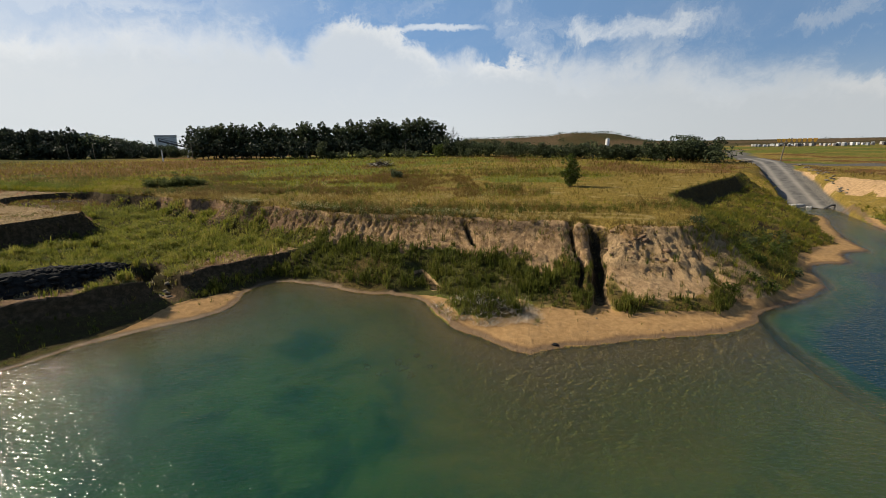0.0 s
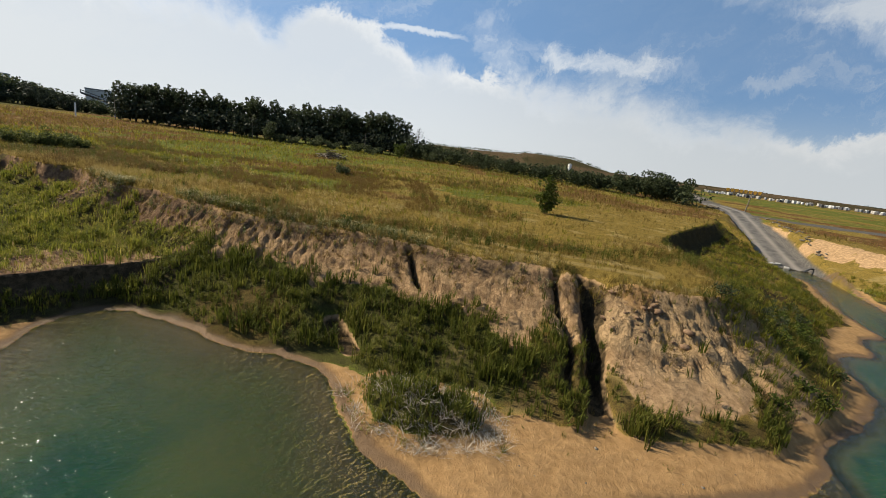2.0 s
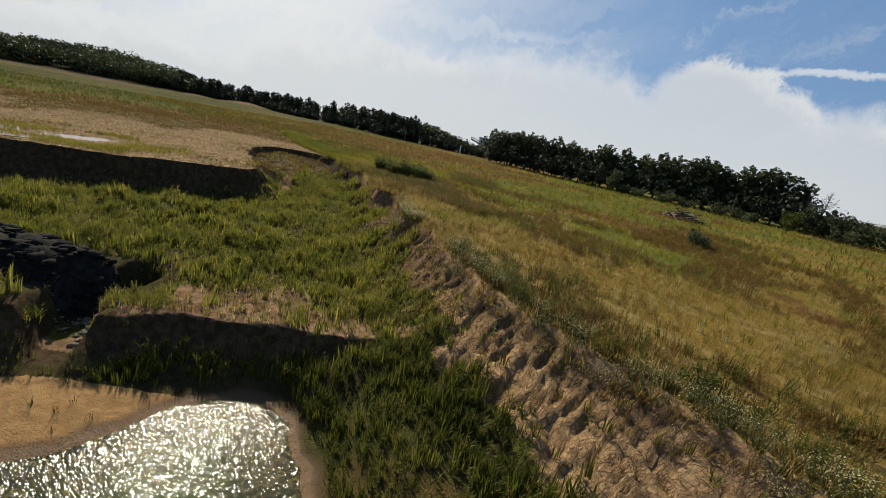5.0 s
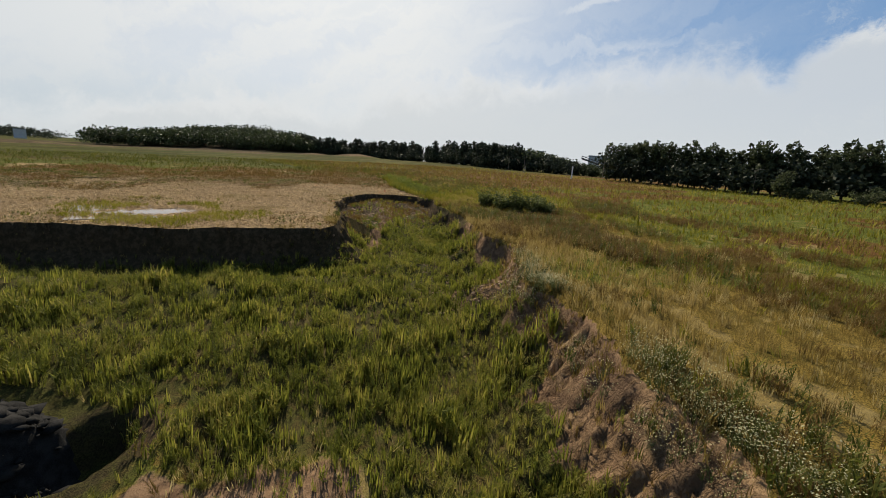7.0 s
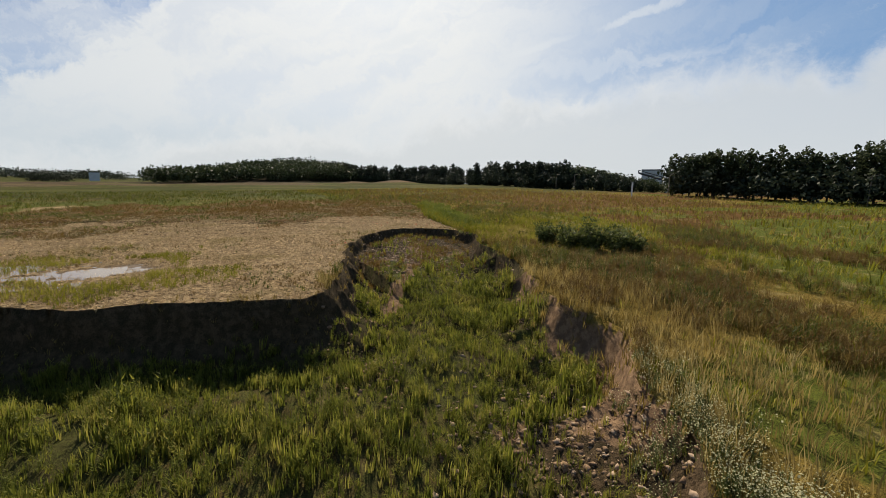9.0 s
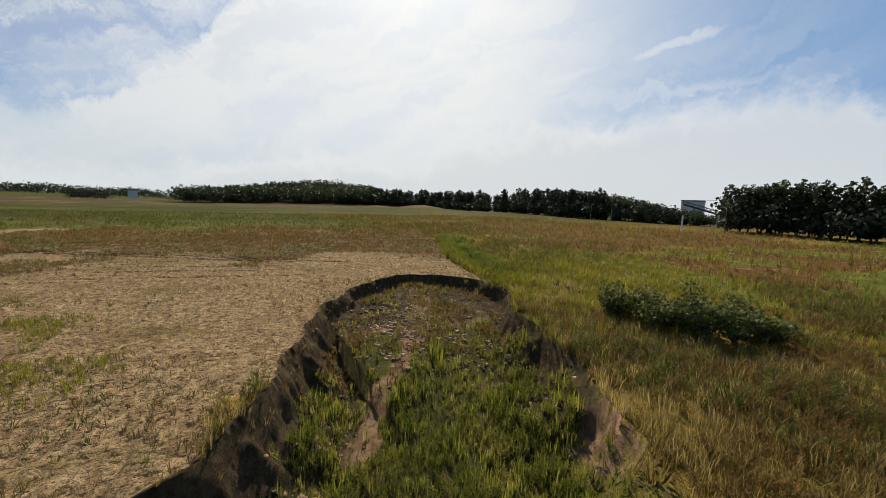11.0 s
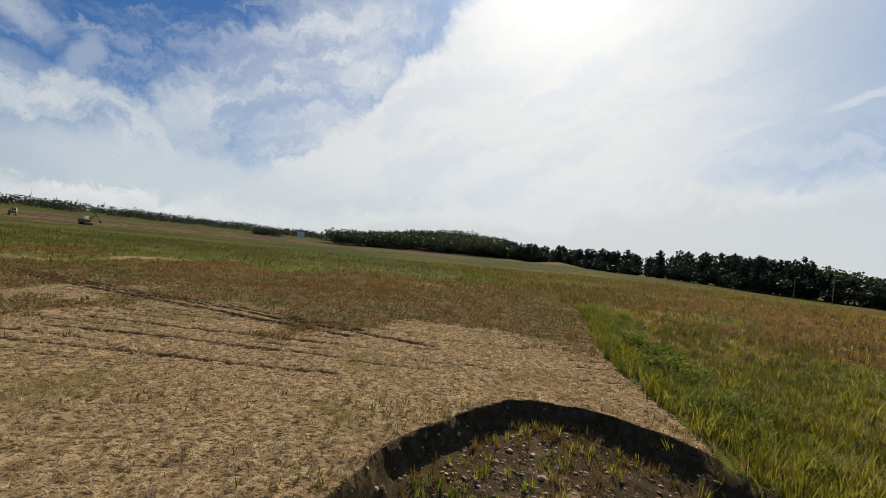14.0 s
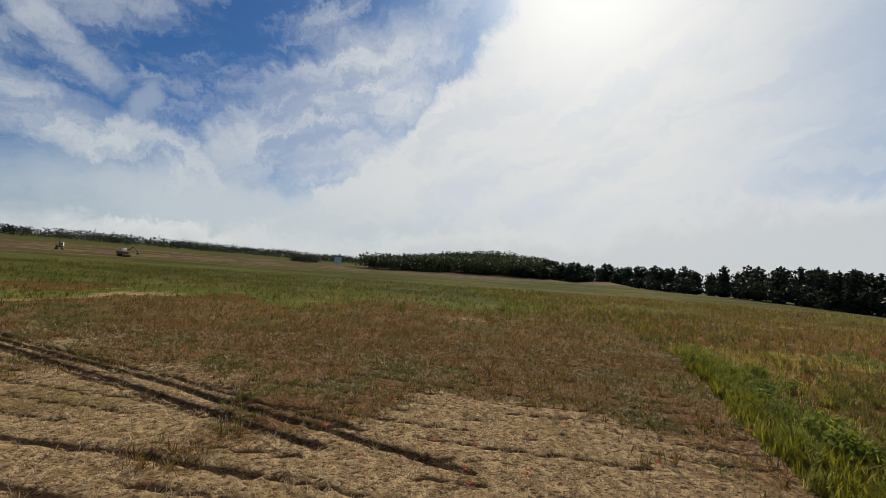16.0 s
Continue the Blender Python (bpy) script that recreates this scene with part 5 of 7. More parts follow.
meadow("lush_grass", GRASS_GREEN, "lush bright green grass behind the cove", 77, (-64, -36, 52, 74), 12, lambda p, x, y: smooth(0.34, 0.56, grain(x, y, 3.2, 146)) * 0.7 * (1 - smooth(6, 12, p["d_rim"] - 3)), 0.25, 0.6)
fringe("verge_clumps", [(-50, 59.4), (-54, 59.6), (-58.5, 60.6), (-64, 62.2), (-71, 65.2), (-80, 69)], 13, 0.8, 0.5, 1.15, VERGE, "dark green leafy clumps along the field's edge", 525, WEEDS, lambda p: (p["field"] < 0.5) & (~p["pit"]))
# dry growth along the bench's crumbling edge
x, y, r = spread_over(-32, -9, 14, 37, 9, 57)
x, y, p = keep(x, y, r, lambda p, x, y: (p["on"] & (p["z"] > 0.8)) * np.exp(-(p["d_b"] / 3.6) ** 2) * smooth(0.3, 0.55, grain(x, y, 1.0, 132)))
scatter("edge_dry_tufts", TUFTS, x, y, p["z"], r.uniform(0.15, 0.42, len(x)), PALE_TUFT, "bleached dry grass along the bench's crumbling edge", "grass", 58, 0.2)
x, y, r = spread_over(-32, -9, 14, 37, 5, 59)
x, y, p = keep(x, y, r, lambda p, x, y: (p["on"] & (p["z"] > 0.8)) * np.exp(-(p["d_b"] / 3.0) ** 2) * smooth(0.4, 0.6, grain(x, y, 1.2, 133)))
scatter("edge_russet_weeds", WEEDS, x, y, p["z"], r.uniform(0.2, 0.5, len(x)), GRASS_RUST, "russet withered weeds along the bench's edge", "weeds", 60, 0.2)
# weeds on the dark slope below the bench
x, y, r = spread_over(-32, -9, 10, 36, 16, 61)
x, y, p = keep(x, y, r, lambda p, x, y: (p["pit"] & ~p["on"] & ~p["wet"] & (p["z"] > 0.12) & (p["d_b"] < 3.0) & (p["d_b"] > 0.5)) * (1 - p["sand"]) * (1 - 0.6 * (x < -16.5)) * smooth(0.35, 0.55, grain(x, y, 0.9, 134)))
scatter("slope_weeds", SPIKES, x, y, p["z"], r.uniform(0.12, 0.34, len(x)), WEED_DARK, "dark weeds on the shaded slope below the bench", "weeds", 62, 0.1)
meadow("rough_meadow", WEED_DARK, "rough dark weeds mixed through the western meadow", 75, (-110, -50, 59, 90), 5.5, lambda p, x, y: smooth(0.34, 0.56, grain(x, y, 2.2, 145)) * (0.35 + 0.65 * near_way(x, y)) * smooth(-52, -58, x), 0.3, 0.65, WEEDS)
# rank grass round the puddle
q = np.random.default_rng(541)
a, d = q.uniform(0, 2 * np.pi, 3400), 2.6 + 4.6 * q.uniform(0, 1, 3400)
x, y = PUDDLE[0] + 1.25 * d * np.cos(a + 0.5), PUDDLE[1] + d * np.sin(a + 0.5)
p = plan(x, y)
ok = (p["field"] > 0.5) & (p["pud"] > 3.0) & (grain(x, y, 3.4, 542) > 0.5) & (p["d_rim"] > 0.5)
scatter("puddle_grass", TUFTS, x[ok], y[ok], p["z"][ok], q.uniform(0.15, 0.36, int(ok.sum())), GRASS_GREEN, "rank green grass round the rain puddle", "grass", 543)
# stubble
x, y, r = spread_over(-80, -33, 16, 70, 17, 31)
x, y, p = keep(x, y, r, lambda p, x, y: p["field"] * (1 - p["rut"]) * smooth(1.0, 2.6, p["pud"]) * smooth(0.2, 0.5, grain(x, y, 0.9, 121)))
scatter("stubble", STALKS, x, y, p["z"], r.uniform(0.08, 0.18, len(x)), STRAW, "short pale straw stubble on bare earth", "stubble", 32, 0.4)
x, y, r = spread_over(-150, -38, -20, 75, 1.0, 33)
x, y, p = keep(x, y, r, lambda p, x, y: (~p["pit"]) * smooth(0.52, 0.66, grain(x, y, 4, 123) + 0.3 * smooth(-66, -90, x)) * 0.9)
scatter("field_weeds", SMALL, x, y, p["z"], r.uniform(0.10, 0.28, len(x)), FIELD_WEED, "reddish weeds spread over the far stubble", "weeds", 34)

x, y, r = spread_over(-104, -56, 10, 72, 11, 67)
x, y, p = keep(x, y, r, lambda p, x, y: (~p["pit"]) * p["field"] * smooth(0.1, 0.6, p["rust"] + 0.7 * (grain(x, y, 1.5, 141) - 0.5)) * smooth(0.3, 0.55, grain(x, y, 0.9, 142)))
half = grain(x, y, 4.5, 143) > 0.52
scatter("field_russet", SMALL, x[~half], y[~half], p["z"][~half], r.uniform(0.15, 0.4, int((~half).sum())), GRASS_RUST, "russet weeds coming up through the stubble", "weeds", 68)
scatter("field_green", SMALL, x[half], y[half], p["z"][half], r.uniform(0.12, 0.32, int(half.sum())), WEED_DARK, "dull green weeds coming up through the stubble", "weeds", 69)
# weedy patches along the field's rim
x, y, r = spread_over(-54, -34, 24, 58, 16, 79)
x, y, p = keep(x, y, r, lambda p, x, y: (~p["pit"]) * p["field"] * smooth(2.5, 4.0, p["pud"]) * smooth(0.40, 0.52, grain(x, y, 3.2, 147)) * smooth(0.3, 0.5, grain(x, y, 0.7, 148)))
half = grain(x, y, 1.8, 149) > 0.5
scatter("rim_russet", SMALL, x[~half], y[~half], p["z"][~half], r.uniform(0.08, 0.24, int((~half).sum())), GRASS_RUST, "low russet weeds in patches on the stubble", "weeds", 80)
scatter("rim_green", SMALL, x[half], y[half], p["z"][half], r.uniform(0.08, 0.22, int(half.sum())), WEED_DARK, "low dull green weeds in patches on the stubble", "weeds", 81)
x, y, r = spread_over(-160, -84, -40, 80, 1.3, 71)
x, y, p = keep(x, y, r, lambda p, x, y: (~p["pit"]) * (1 - p["field"]) * (1 - p["bare"]) * smooth(0.25, 0.55, grain(x, y, 5, 144)))
scatter("crop_strip", SMALL, x, y, p["z"], r.uniform(0.3, 0.7, len(x)), WEED_DARK, "rough green growth beyond the stubble field", "grass", 72)

# ---- trees ----
def tree_meshes(seed, tall, wide, leaves, low=0.15, size=0.36, limbs=30):
    r = np.random.default_rng(seed)
    bm = bmesh.new()
    h, cs, rs = 0.0, [], []
    bend = r.normal(0, 0.25, 2)
    pts = [Vector((bend[0] * (u * 3) ** 2 * 0.1, bend[1] * (u * 3) ** 2 * 0.1, tall * 0.9 * u)) for u in (0, 0.25, 0.5, 0.75, 1)]
    for a, b, r1, r2 in zip(pts[:-1], pts[1:], (0.2, 0.15, 0.11, 0.07), (0.15, 0.11, 0.07, 0.02)):
        rod(bm, a, b, r1, r2, 7)
    for k in range(limbs):
        u = low + (0.97 - low) * (k + r.uniform()) / limbs
        a = k * 2.4 + r.normal(0, 0.4)
        reach = wide * (0.55 + 0.6 * math.sin(math.pi * min(1, u * 0.85 + 0.12))) * r.uniform(0.5, 1.0)
        start = Vector((0, 0, tall * u * 0.85))
        end = Vector((math.cos(a) * reach, math.sin(a) * reach, tall * u * 0.9 + reach * 0.5))
        rod(bm, start, end, 0.06, 0.015, 5)
        cs.append(tuple(end)), rs.append(wide * r.uniform(0.16, 0.36) * (1.15 - 0.45 * u))
    for k in range(9):
        u = low + 0.08 + (0.92 - low) * k / 9
        cs.append((r.normal(0, 0.25), r.normal(0, 0.25), tall * u)), rs.append(wide * 0.62 * math.sin(math.pi * min(1, u * 0.8 + 0.2)) ** 0.7 * r.uniform(0.85, 1.1))
    cs.append((bend[0] * 0.5, bend[1] * 0.5, tall * 0.96)), rs.append(wide * 0.24)
    me = bpy.data.meshes.new("trunk")
    bm.to_mesh(me)
    bm.free()
    me.materials.append(BARK)
    v, f = leaf_cloud(r, cs, rs, leaves, size)
    return me, v, f


def ground_at(x, y):
    if x < -90 or y > 128 or x > 160:
        return float(upland(np.array([float(x)]), np.array([float(y)]))[0])
    return float(plan(np.array([float(x)]), np.array([float(y)]))["z"][0])


def make_tree(name, meshes, mat, x, y, turn, scale, label, group):
    t = hold(name, pose(x, y, ground_at(x, y) - 0.1, 0, 0, turn) @ Matrix.Scale(scale, 4), label, "tree", group)
    new("trunk", meshes[0]).parent = t
    new("crown", meshes[1]).parent = t
    return t


variants = []
for k in range(5):
    me, v, f = tree_meshes(300 + k, 11.0, 2.2, 2100, 0.04 + 0.02 * k, 0.29, 46)
    variants.append((me, mesh_from("crown", v, f, LEAF_DARK)))
light = []
for k in range(4):
    me, v, f = tree_meshes(320 + k, 11.0, 2.4, 800, 0.03, 0.5, 30)
    light.append((me, mesh_from("crown", v, f, LEAF_FAR)))
protos = [make_tree("tree", variants[k], LEAF_DARK, -84 + 2.2 * k, 146 + k % 2, 40 * k, 1.0, "tall dark broadleaf tree in a dense shelter row", "shelter belt") for k in range(5)]
r = np.random.default_rng(41)
rowx = list(np.arange(-73, 0, 2.35)) + list(np.arange(-80, -4, 4.0))
for k, tx in enumerate(rowx):
    back = k >= 32
    ty = 146 + r.normal(0, 0.8) + 5 * back
    s = r.uniform(0.86, 1.12) * (1.06 if tx > -35 else 1.0)
    copy_thing(protos[k % 5], pose(tx, ty, ground_at(tx, ty) - 0.1, 0, 0, r.uniform(0, 360)) @ Matrix.Scale(s, 4))
far_protos = [make_tree("tree", light[k], LEAF_DARK, -152 - 3 * k, 169 + k % 2, 40 * k, 1.0, "dark broadleaf tree in the far tree line", "far tree line") for k in range(4)]
far_line = [(-114, 174), (-130, 172), (-150, 166), (-180, 172), (-215, 172), (-260, 165), (-310, 150), (-345, 138)]
run = 0.0
for (ax, ay), (bx, by) in zip(far_line[:-1], far_line[1:]):
    n = int(math.hypot(bx - ax, by - ay) / 1.5)
    for k in range(n):
        u = (k + r.uniform()) / n
        tx, ty = ax + (bx - ax) * u + r.normal(0, 1.5), ay + (by - ay) * u + r.normal(0, 2.0)
        s = r.uniform(0.8, 1.15) * float(np.interp(tx, [-150, -134, -124, -112], [1.0, 0.7, 0.5, 0.36]))
        tx, ty = tx + 3 * (k % 2), ty + 4.5 * (k % 2)
        copy_thing(far_protos[k % 4], pose(tx, ty, ground_at(tx, ty) - 0.1, 0, 0, r.uniform(0, 360)) @ Matrix.Scale(s, 4))


def thicket(name, mat, places, heights, leaves, size, label, category, seed, wide=1.0):
    r = np.random.default_rng(seed)
    vs, fs, base = [], [], 0
    for (px, py), h in zip(places, heights):
        g = ground_at(px, py)
        k = 6
        cs = [(px + r.normal(0, 0.42 * h * wide), py + r.normal(0, 0.42 * h * wide), g + h * r.uniform(0.25, 0.75)) for _ in range(k)]
        v, f = leaf_cloud(r, cs, [h * r.uniform(0.25, 0.42) for _ in range(k)], leaves, size * h)
        v[:, 2] = np.maximum(v[:, 2], g)
        vs.append(v), fs.append(f + base)
        base += len(v)
    ob = new(name, mesh_from(name, np.concatenate(vs), np.concatenate(fs), mat))
    return tagged(ob, label, category, "", "stuff")


r = np.random.default_rng(43)
px = np.concatenate([np.linspace(-82, 2, 36), np.linspace(-345, -116, 64)])
py = np.concatenate([np.full(36, 144.5), np.interp(np.linspace(-345, -116, 64), [p[0] for p in far_line[::-1]], [p[1] for p in far_line[::-1]]) - 3])
gap = [(a, 178 + r.normal(0, 1.5)) for a in np.linspace(-122, -97, 26)] + [(a, 177 + r.normal(0, 1.5)) for a in np.linspace(-146, -123, 20)]
thicket("gap_thicket", LEAF_DARK, gap, np.concatenate([np.linspace(5.6, 3.0, 26), np.linspace(9.5, 6.5, 20)]) * r.uniform(0.9, 1.1, 46), 480, 0.06, "dark low trees closing the gap in the far row", "trees", 46, 0.7)
thicket("understorey", LEAF_FAR, list(zip(px, py + r.normal(0, 0.8, 100))), r.uniform(5.5, 8.5, 100), 230, 0.06, "dark undergrowth below the tree rows", "undergrowth", 44)
px = np.linspace(2, 62, 90)
thicket("hedge", LEAF_DARK, [(a, 141 - 0.75 * (a - 2) + r.normal(0, 1.8)) for a in px], r.uniform(2.6, 4.8, 90), 260, 0.06, "dark rounded hedge along the plateau", "hedge", 45, 1.2)
# rank clumps where the meadow meets the stubble
q = np.random.default_rng(545)
u = q.uniform(0, 1, 34)
clumps = [(float(np.interp(a, [0, 0.4, 1], [-57.5, -63.5, -74])) + q.normal(0, 0.4), float(np.interp(a, [0, 0.4, 1], [60.7, 62.8, 67.2])) + abs(q.normal(0, 0.9))) for a in u]
thicket("verge_bushes", VERGE, clumps, q.uniform(0.6, 1.15, 34), 420, 0.075, "rounded clumps of dark green growth beside the stubble", "weeds", 547, 0.8)
# wood on a low hill far to the west
r = np.random.default_rng(47)


def seen_from(az, dist, ex=-50.0, ey=48.5):
    """A place on the ground by compass direction and distance from the end of the flight."""
    return ex + dist * math.sin(radians(az)), ey + dist * math.cos(radians(az))


wood = [seen_from(r.uniform(-96.5, -72), d) for d in np.concatenate([r.uniform(290, 430, 300), r.uniform(280, 312, 130)])]
thicket("hill_wood", LEAF_WOOD, wood, r.uniform(8.5, 11.5, len(wood)), 130, 0.078, "dark broadleaf wood covering a low hill", "wood", 48, 0.8)
clump = [seen_from(r.uniform(-105.9, -102.7), r.uniform(470, 500)) for _ in range(26)]
thicket("field_copse", LEAF_FAR, clump, r.uniform(7, 9, 26), 150, 0.07, "small dark copse standing alone in open fields", "copse", 49, 0.7)
ridge = [seen_from(a, r.uniform(820, 1100)) for a in r.uniform(-150, -97, 640)]
thicket("skyline_trees", LEAF_FAR, ridge, r.uniform(9, 19, 640), 50, 0.1, "hazy line of trees on the far western skyline", "trees", 50, 1.2)
east_sky = [(900 * math.sin(radians(a)) * u, 900 * math.cos(radians(a)) * u) for a, u in zip(r.uniform(24, 62, 200), r.uniform(0.8, 1.2, 200))]
thicket("east_skyline_trees", LEAF_FAR, east_sky, r.uniform(3, 6.5, 200), 60, 0.1, "low dark tree line on the far eastern skyline", "trees", 51, 1.3)
scrub = [((560 + 110 * u) * math.sin(radians(a)), (560 + 110 * u) * math.cos(radians(a))) for a, u in zip(r.uniform(1, 25, 300), r.uniform(0, 1, 300))]
thicket("heap_scrub", LEAF_SHRUB, scrub, r.uniform(1.5, 3.5, 300), 40, 0.12, "grey-green scrub on a flat-topped spoil heap", "scrub", 52, 1.5)


def shrub(name, x, y, tall, wide, leaves, size, mat, label, seed, stems=7):
    """A bush: woody stems from one base and a loose crown."""
    q = np.random.default_rng(seed)
    t = hold(name, pose(x, y, ground_at(x, y) - 0.05), label, "bush")
    bm = bmesh.new()
    cs, rs = [], []
    for k in range(stems):
        a = 2.4 * k + q.normal(0, 0.3)
        e = Vector((math.cos(a) * wide * q.uniform(0.25, 0.8), math.sin(a) * wide * q.uniform(0.25, 0.8), tall * q.uniform(0.45, 0.92)))
        rod(bm, (0, 0, 0), e * 0.6 + Vector((0, 0, 0.05)), 0.035, 0.02, 5), rod(bm, e * 0.6 + Vector((0, 0, 0.05)), e, 0.02, 0.008, 5)
        for u in (0.5, 0.75, 1.0):
            cs.append(tuple(e * u)), rs.append(0.22 * (wide + 0.6 * tall) * q.uniform(0.6, 1.1) * (0.7 + 0.3 * u))
    part("stem", bm, BARK, t)
    v, f = leaf_cloud(q, cs, rs, leaves, size)
    v[:, 2] = np.maximum(v[:, 2], 0.03)
    new("crown", mesh_from("crown", v, f, mat)).parent = t
    return t


# the lone sapling, bushes and the brush pile on the plateau
me, v, f = tree_meshes(71, 4.0, 1.0, 1500, 0.06, 0.14)
make_tree("sapling", (me, mesh_from("crown", v, f, LEAF_FRESH)), None, 15.4, 51.7, 0, 1.0, "small bushy green tree alone in dry grass", "")
shrub("bush", -7.4, 66.5, 1.5, 1.5, 1100, 0.13, LEAF_SHRUB, "low rounded dark green bush in the meadow", 72)
shrub("grey_bush", -37.0, 132, 5.0, 2.0, 1500, 0.2, LEAF_SHRUB, "pale grey-green willow bush before the tree row", 73)
for k, (bx, by, bh, bw) in enumerate([(-31, 132, 2.6, 3.0), (-25, 133, 2.9, 3.2), (-20, 131, 2.4, 2.6), (-14, 133, 3.0, 3.0), (-9, 131, 2.2, 2.6), (7, 130, 2.6, 2.6), (-34, 131, 2.2, 2.2)]):
    shrub("bush", bx, by, bh, bw, 700, 0.2, LEAF_SHRUB, "grey-green bramble bush below the tree row", 74 + k)
shrub("young_tree", -1.5, 124, 4.2, 1.6, 1200, 0.18, LEAF_FRESH, "bright green young tree before the dark row", 82)
for k, (bx, by, bh, bw) in enumerate([(3, 137, 6.0, 3.2), (8, 136, 5.0, 3.0), (14, 131, 4.6, 3.0), (21, 126, 4.0, 3.0), (28, 120, 4.0, 3.2), (35, 114, 3.6, 3.0), (42, 108, 3.6, 3.2), (50, 102, 4.6, 3.4), (55, 99, 5.6, 4.4), (60, 98, 5.2, 4.2), (57, 101, 5.6, 4.2), (46, 106, 3.6, 3)]):
    shrub("hedge_bush", bx, by, bh, bw, 2200, 0.24, LEAF_DARK, "large dark rounded bush in the plateau hedge", 90 + k)
for k, (bx, by, bh, bw) in enumerate([(-40.4, 58.2, 1.35, 0.9), (-39.6, 57.6, 1.2, 1.1), (-38.6, 58.4, 1.6, 1.0), (-37.6, 57.8, 1.3, 1.2), (-36.9, 58.6, 1.8, 1.0), (-36.0, 58.3, 1.4, 1.1), (-35.4, 59.4, 1.2, 1.2), (-36.0, 60.9, 1.3, 1.0), (-34.8, 60.6, 1.0, 1.1), (-37.6, 59.6, 1.2, 1.2)]):
    shrub("elder_shrub", bx, by, bh * 1.25, bw * 0.9, 1000, 0.09, LEAF_ELDER, "leafy grey-green elder shrub in tall grass", 110 + k, 9)
shrub("rim_bush", -2.4, 35.9, 0.8, 0.55, 420, 0.05, LEAF_FRESH, "small green bush on the cliff edge", 120)
shrub("rim_bush", 17.6, 29.0, 0.7, 0.8, 420, 0.06, LEAF_SHRUB, "low green bush on the bluff's brow", 121)
for k in range(26):
    u = r.uniform()
    bx, by = 18.5 + 12 * u + r.normal(0, 1.0), 25.8 + 12 * u + r.normal(0, 2.0)
    if not plan(np.array([bx]), np.array([by]))["wet"][0]:
        shrub("bank_bush", bx, by, r.uniform(0.35, 0.8), r.uniform(0.4, 0.8), 220, 0.07, LEAF_FRESH if k % 3 else LEAF_SHRUB, "low green bush on the east slope", 130 + k, 5)

pile = hold("brush_pile", pose(-14.0, 96, ground_at(-14, 96)), "grey heap of cut branches in the meadow", "brush pile")
q = np.random.default_rng(160)
for k in range(110):
    a, b = q.uniform(0, 6.28), q.uniform(0, 6.28)
    rr = 2.0 * math.sqrt(q.uniform())
    z0 = 2.0 * (1 - rr / 2.3) * q.uniform(0.3, 1)
    c0 = Vector((rr * math.cos(a) * 1.3, rr * math.sin(a), max(0.1, z0)))
    d0 = Vector((math.cos(b), math.sin(b), q.normal(0, 0.25))) * q.uniform(0.6, 1.3)
    bm = bmesh.new()
    rod(bm, c0 - d0, c0 + d0, 0.07, 0.03, 5)
    part("branch", bm, DEADWOOD if k % 4 == 0 else BARK, pile)

# bare tree at the end of the row
bare_tree = hold("dead_tree", pose(3.2, 145, ground_at(3.2, 145)), "leafless dead tree at the end of the row", "tree")
bm = bmesh.new()
q = np.random.default_rng(161)
rod(bm, (0, 0, 0), (0.2, 0, 5.5), 0.16, 0.08), rod(bm, (0.2, 0, 5.5), (0.5, 0, 9.5), 0.08, 0.02)
for k in range(22):
    z0 = q.uniform(2.5, 9)
    a = q.uniform(0, 6.28)
    l = (10.5 - z0) * q.uniform(0.25, 0.42)
    e = Vector((0.3 + math.cos(a) * l, math.sin(a) * l, z0 + l * 0.9))
    rod(bm, (0.2, 0, z0), e, 0.05, 0.015, 5)
    for _ in range(2):
        rod(bm, Vector((0.2, 0, z0)).lerp(e, 0.6), e + Vector(tuple(q.normal(0, 0.5, 3))), 0.025, 0.008, 4)
part("trunk", bm, BARK, bare_tree)
poplar_at = seen_from(-72.6, 285)
me, v, f = tree_meshes(72, 14.0, 1.5, 1600, 0.1, 0.4)
make_tree("poplar", (me, mesh_from("crown", v, f, LEAF_DARK)), None, *poplar_at, 0, 1.0, "slender poplar rising above the far trees", "")

# ---- man-made things far and near ----
METAL_PALE = simple("pale_cladding", (0.42, 0.43, 0.43), (0.52, 0.53, 0.53), 0.3, 0.6, 0.1)
METAL_GREY = simple("grey_roof", (0.18, 0.19, 0.2), (0.25, 0.26, 0.27), 0.4, 0.6, 0.1)
STEEL = simple("dark_steel", (0.05, 0.05, 0.055), (0.10, 0.10, 0.10), 3, 0.6, 0.2, metal=0.4)
YELLOW = simple("yellow_paint", (0.42, 0.22, 0.03), (0.5, 0.29, 0.05), 2, 0.6, 0.2)
# excavator yellow darkened in colour for machines standing against the sun
BACKLIT_PAINT = simple("backlit_yellow_paint", (0.10, 0.045, 0.015), (0.16, 0.075, 0.025), 2, 0.8, 0.2)
WHITE = simple("white_paint", (0.6, 0.6, 0.58), (0.7, 0.7, 0.68), 2, 0.6, 0.15)
CONCRETE = simple("concrete", (0.26, 0.25, 0.23), (0.36, 0.345, 0.32), 3, 0.9, 0.3)
GLASS_DARK = simple("dark_glass", (0.02, 0.025, 0.03), (0.03, 0.035, 0.04), 1, 0.2, 0.05, spec=0.5)
WOODPOLE = simple("weathered_pole", (0.10, 0.08, 0.06), (0.18, 0.15, 0.12), 6, 0.9, 0.4)
RUBBER = simple("black_rubber", (0.015, 0.015, 0.015), (0.03, 0.03, 0.03), 5, 0.85, 0.2)


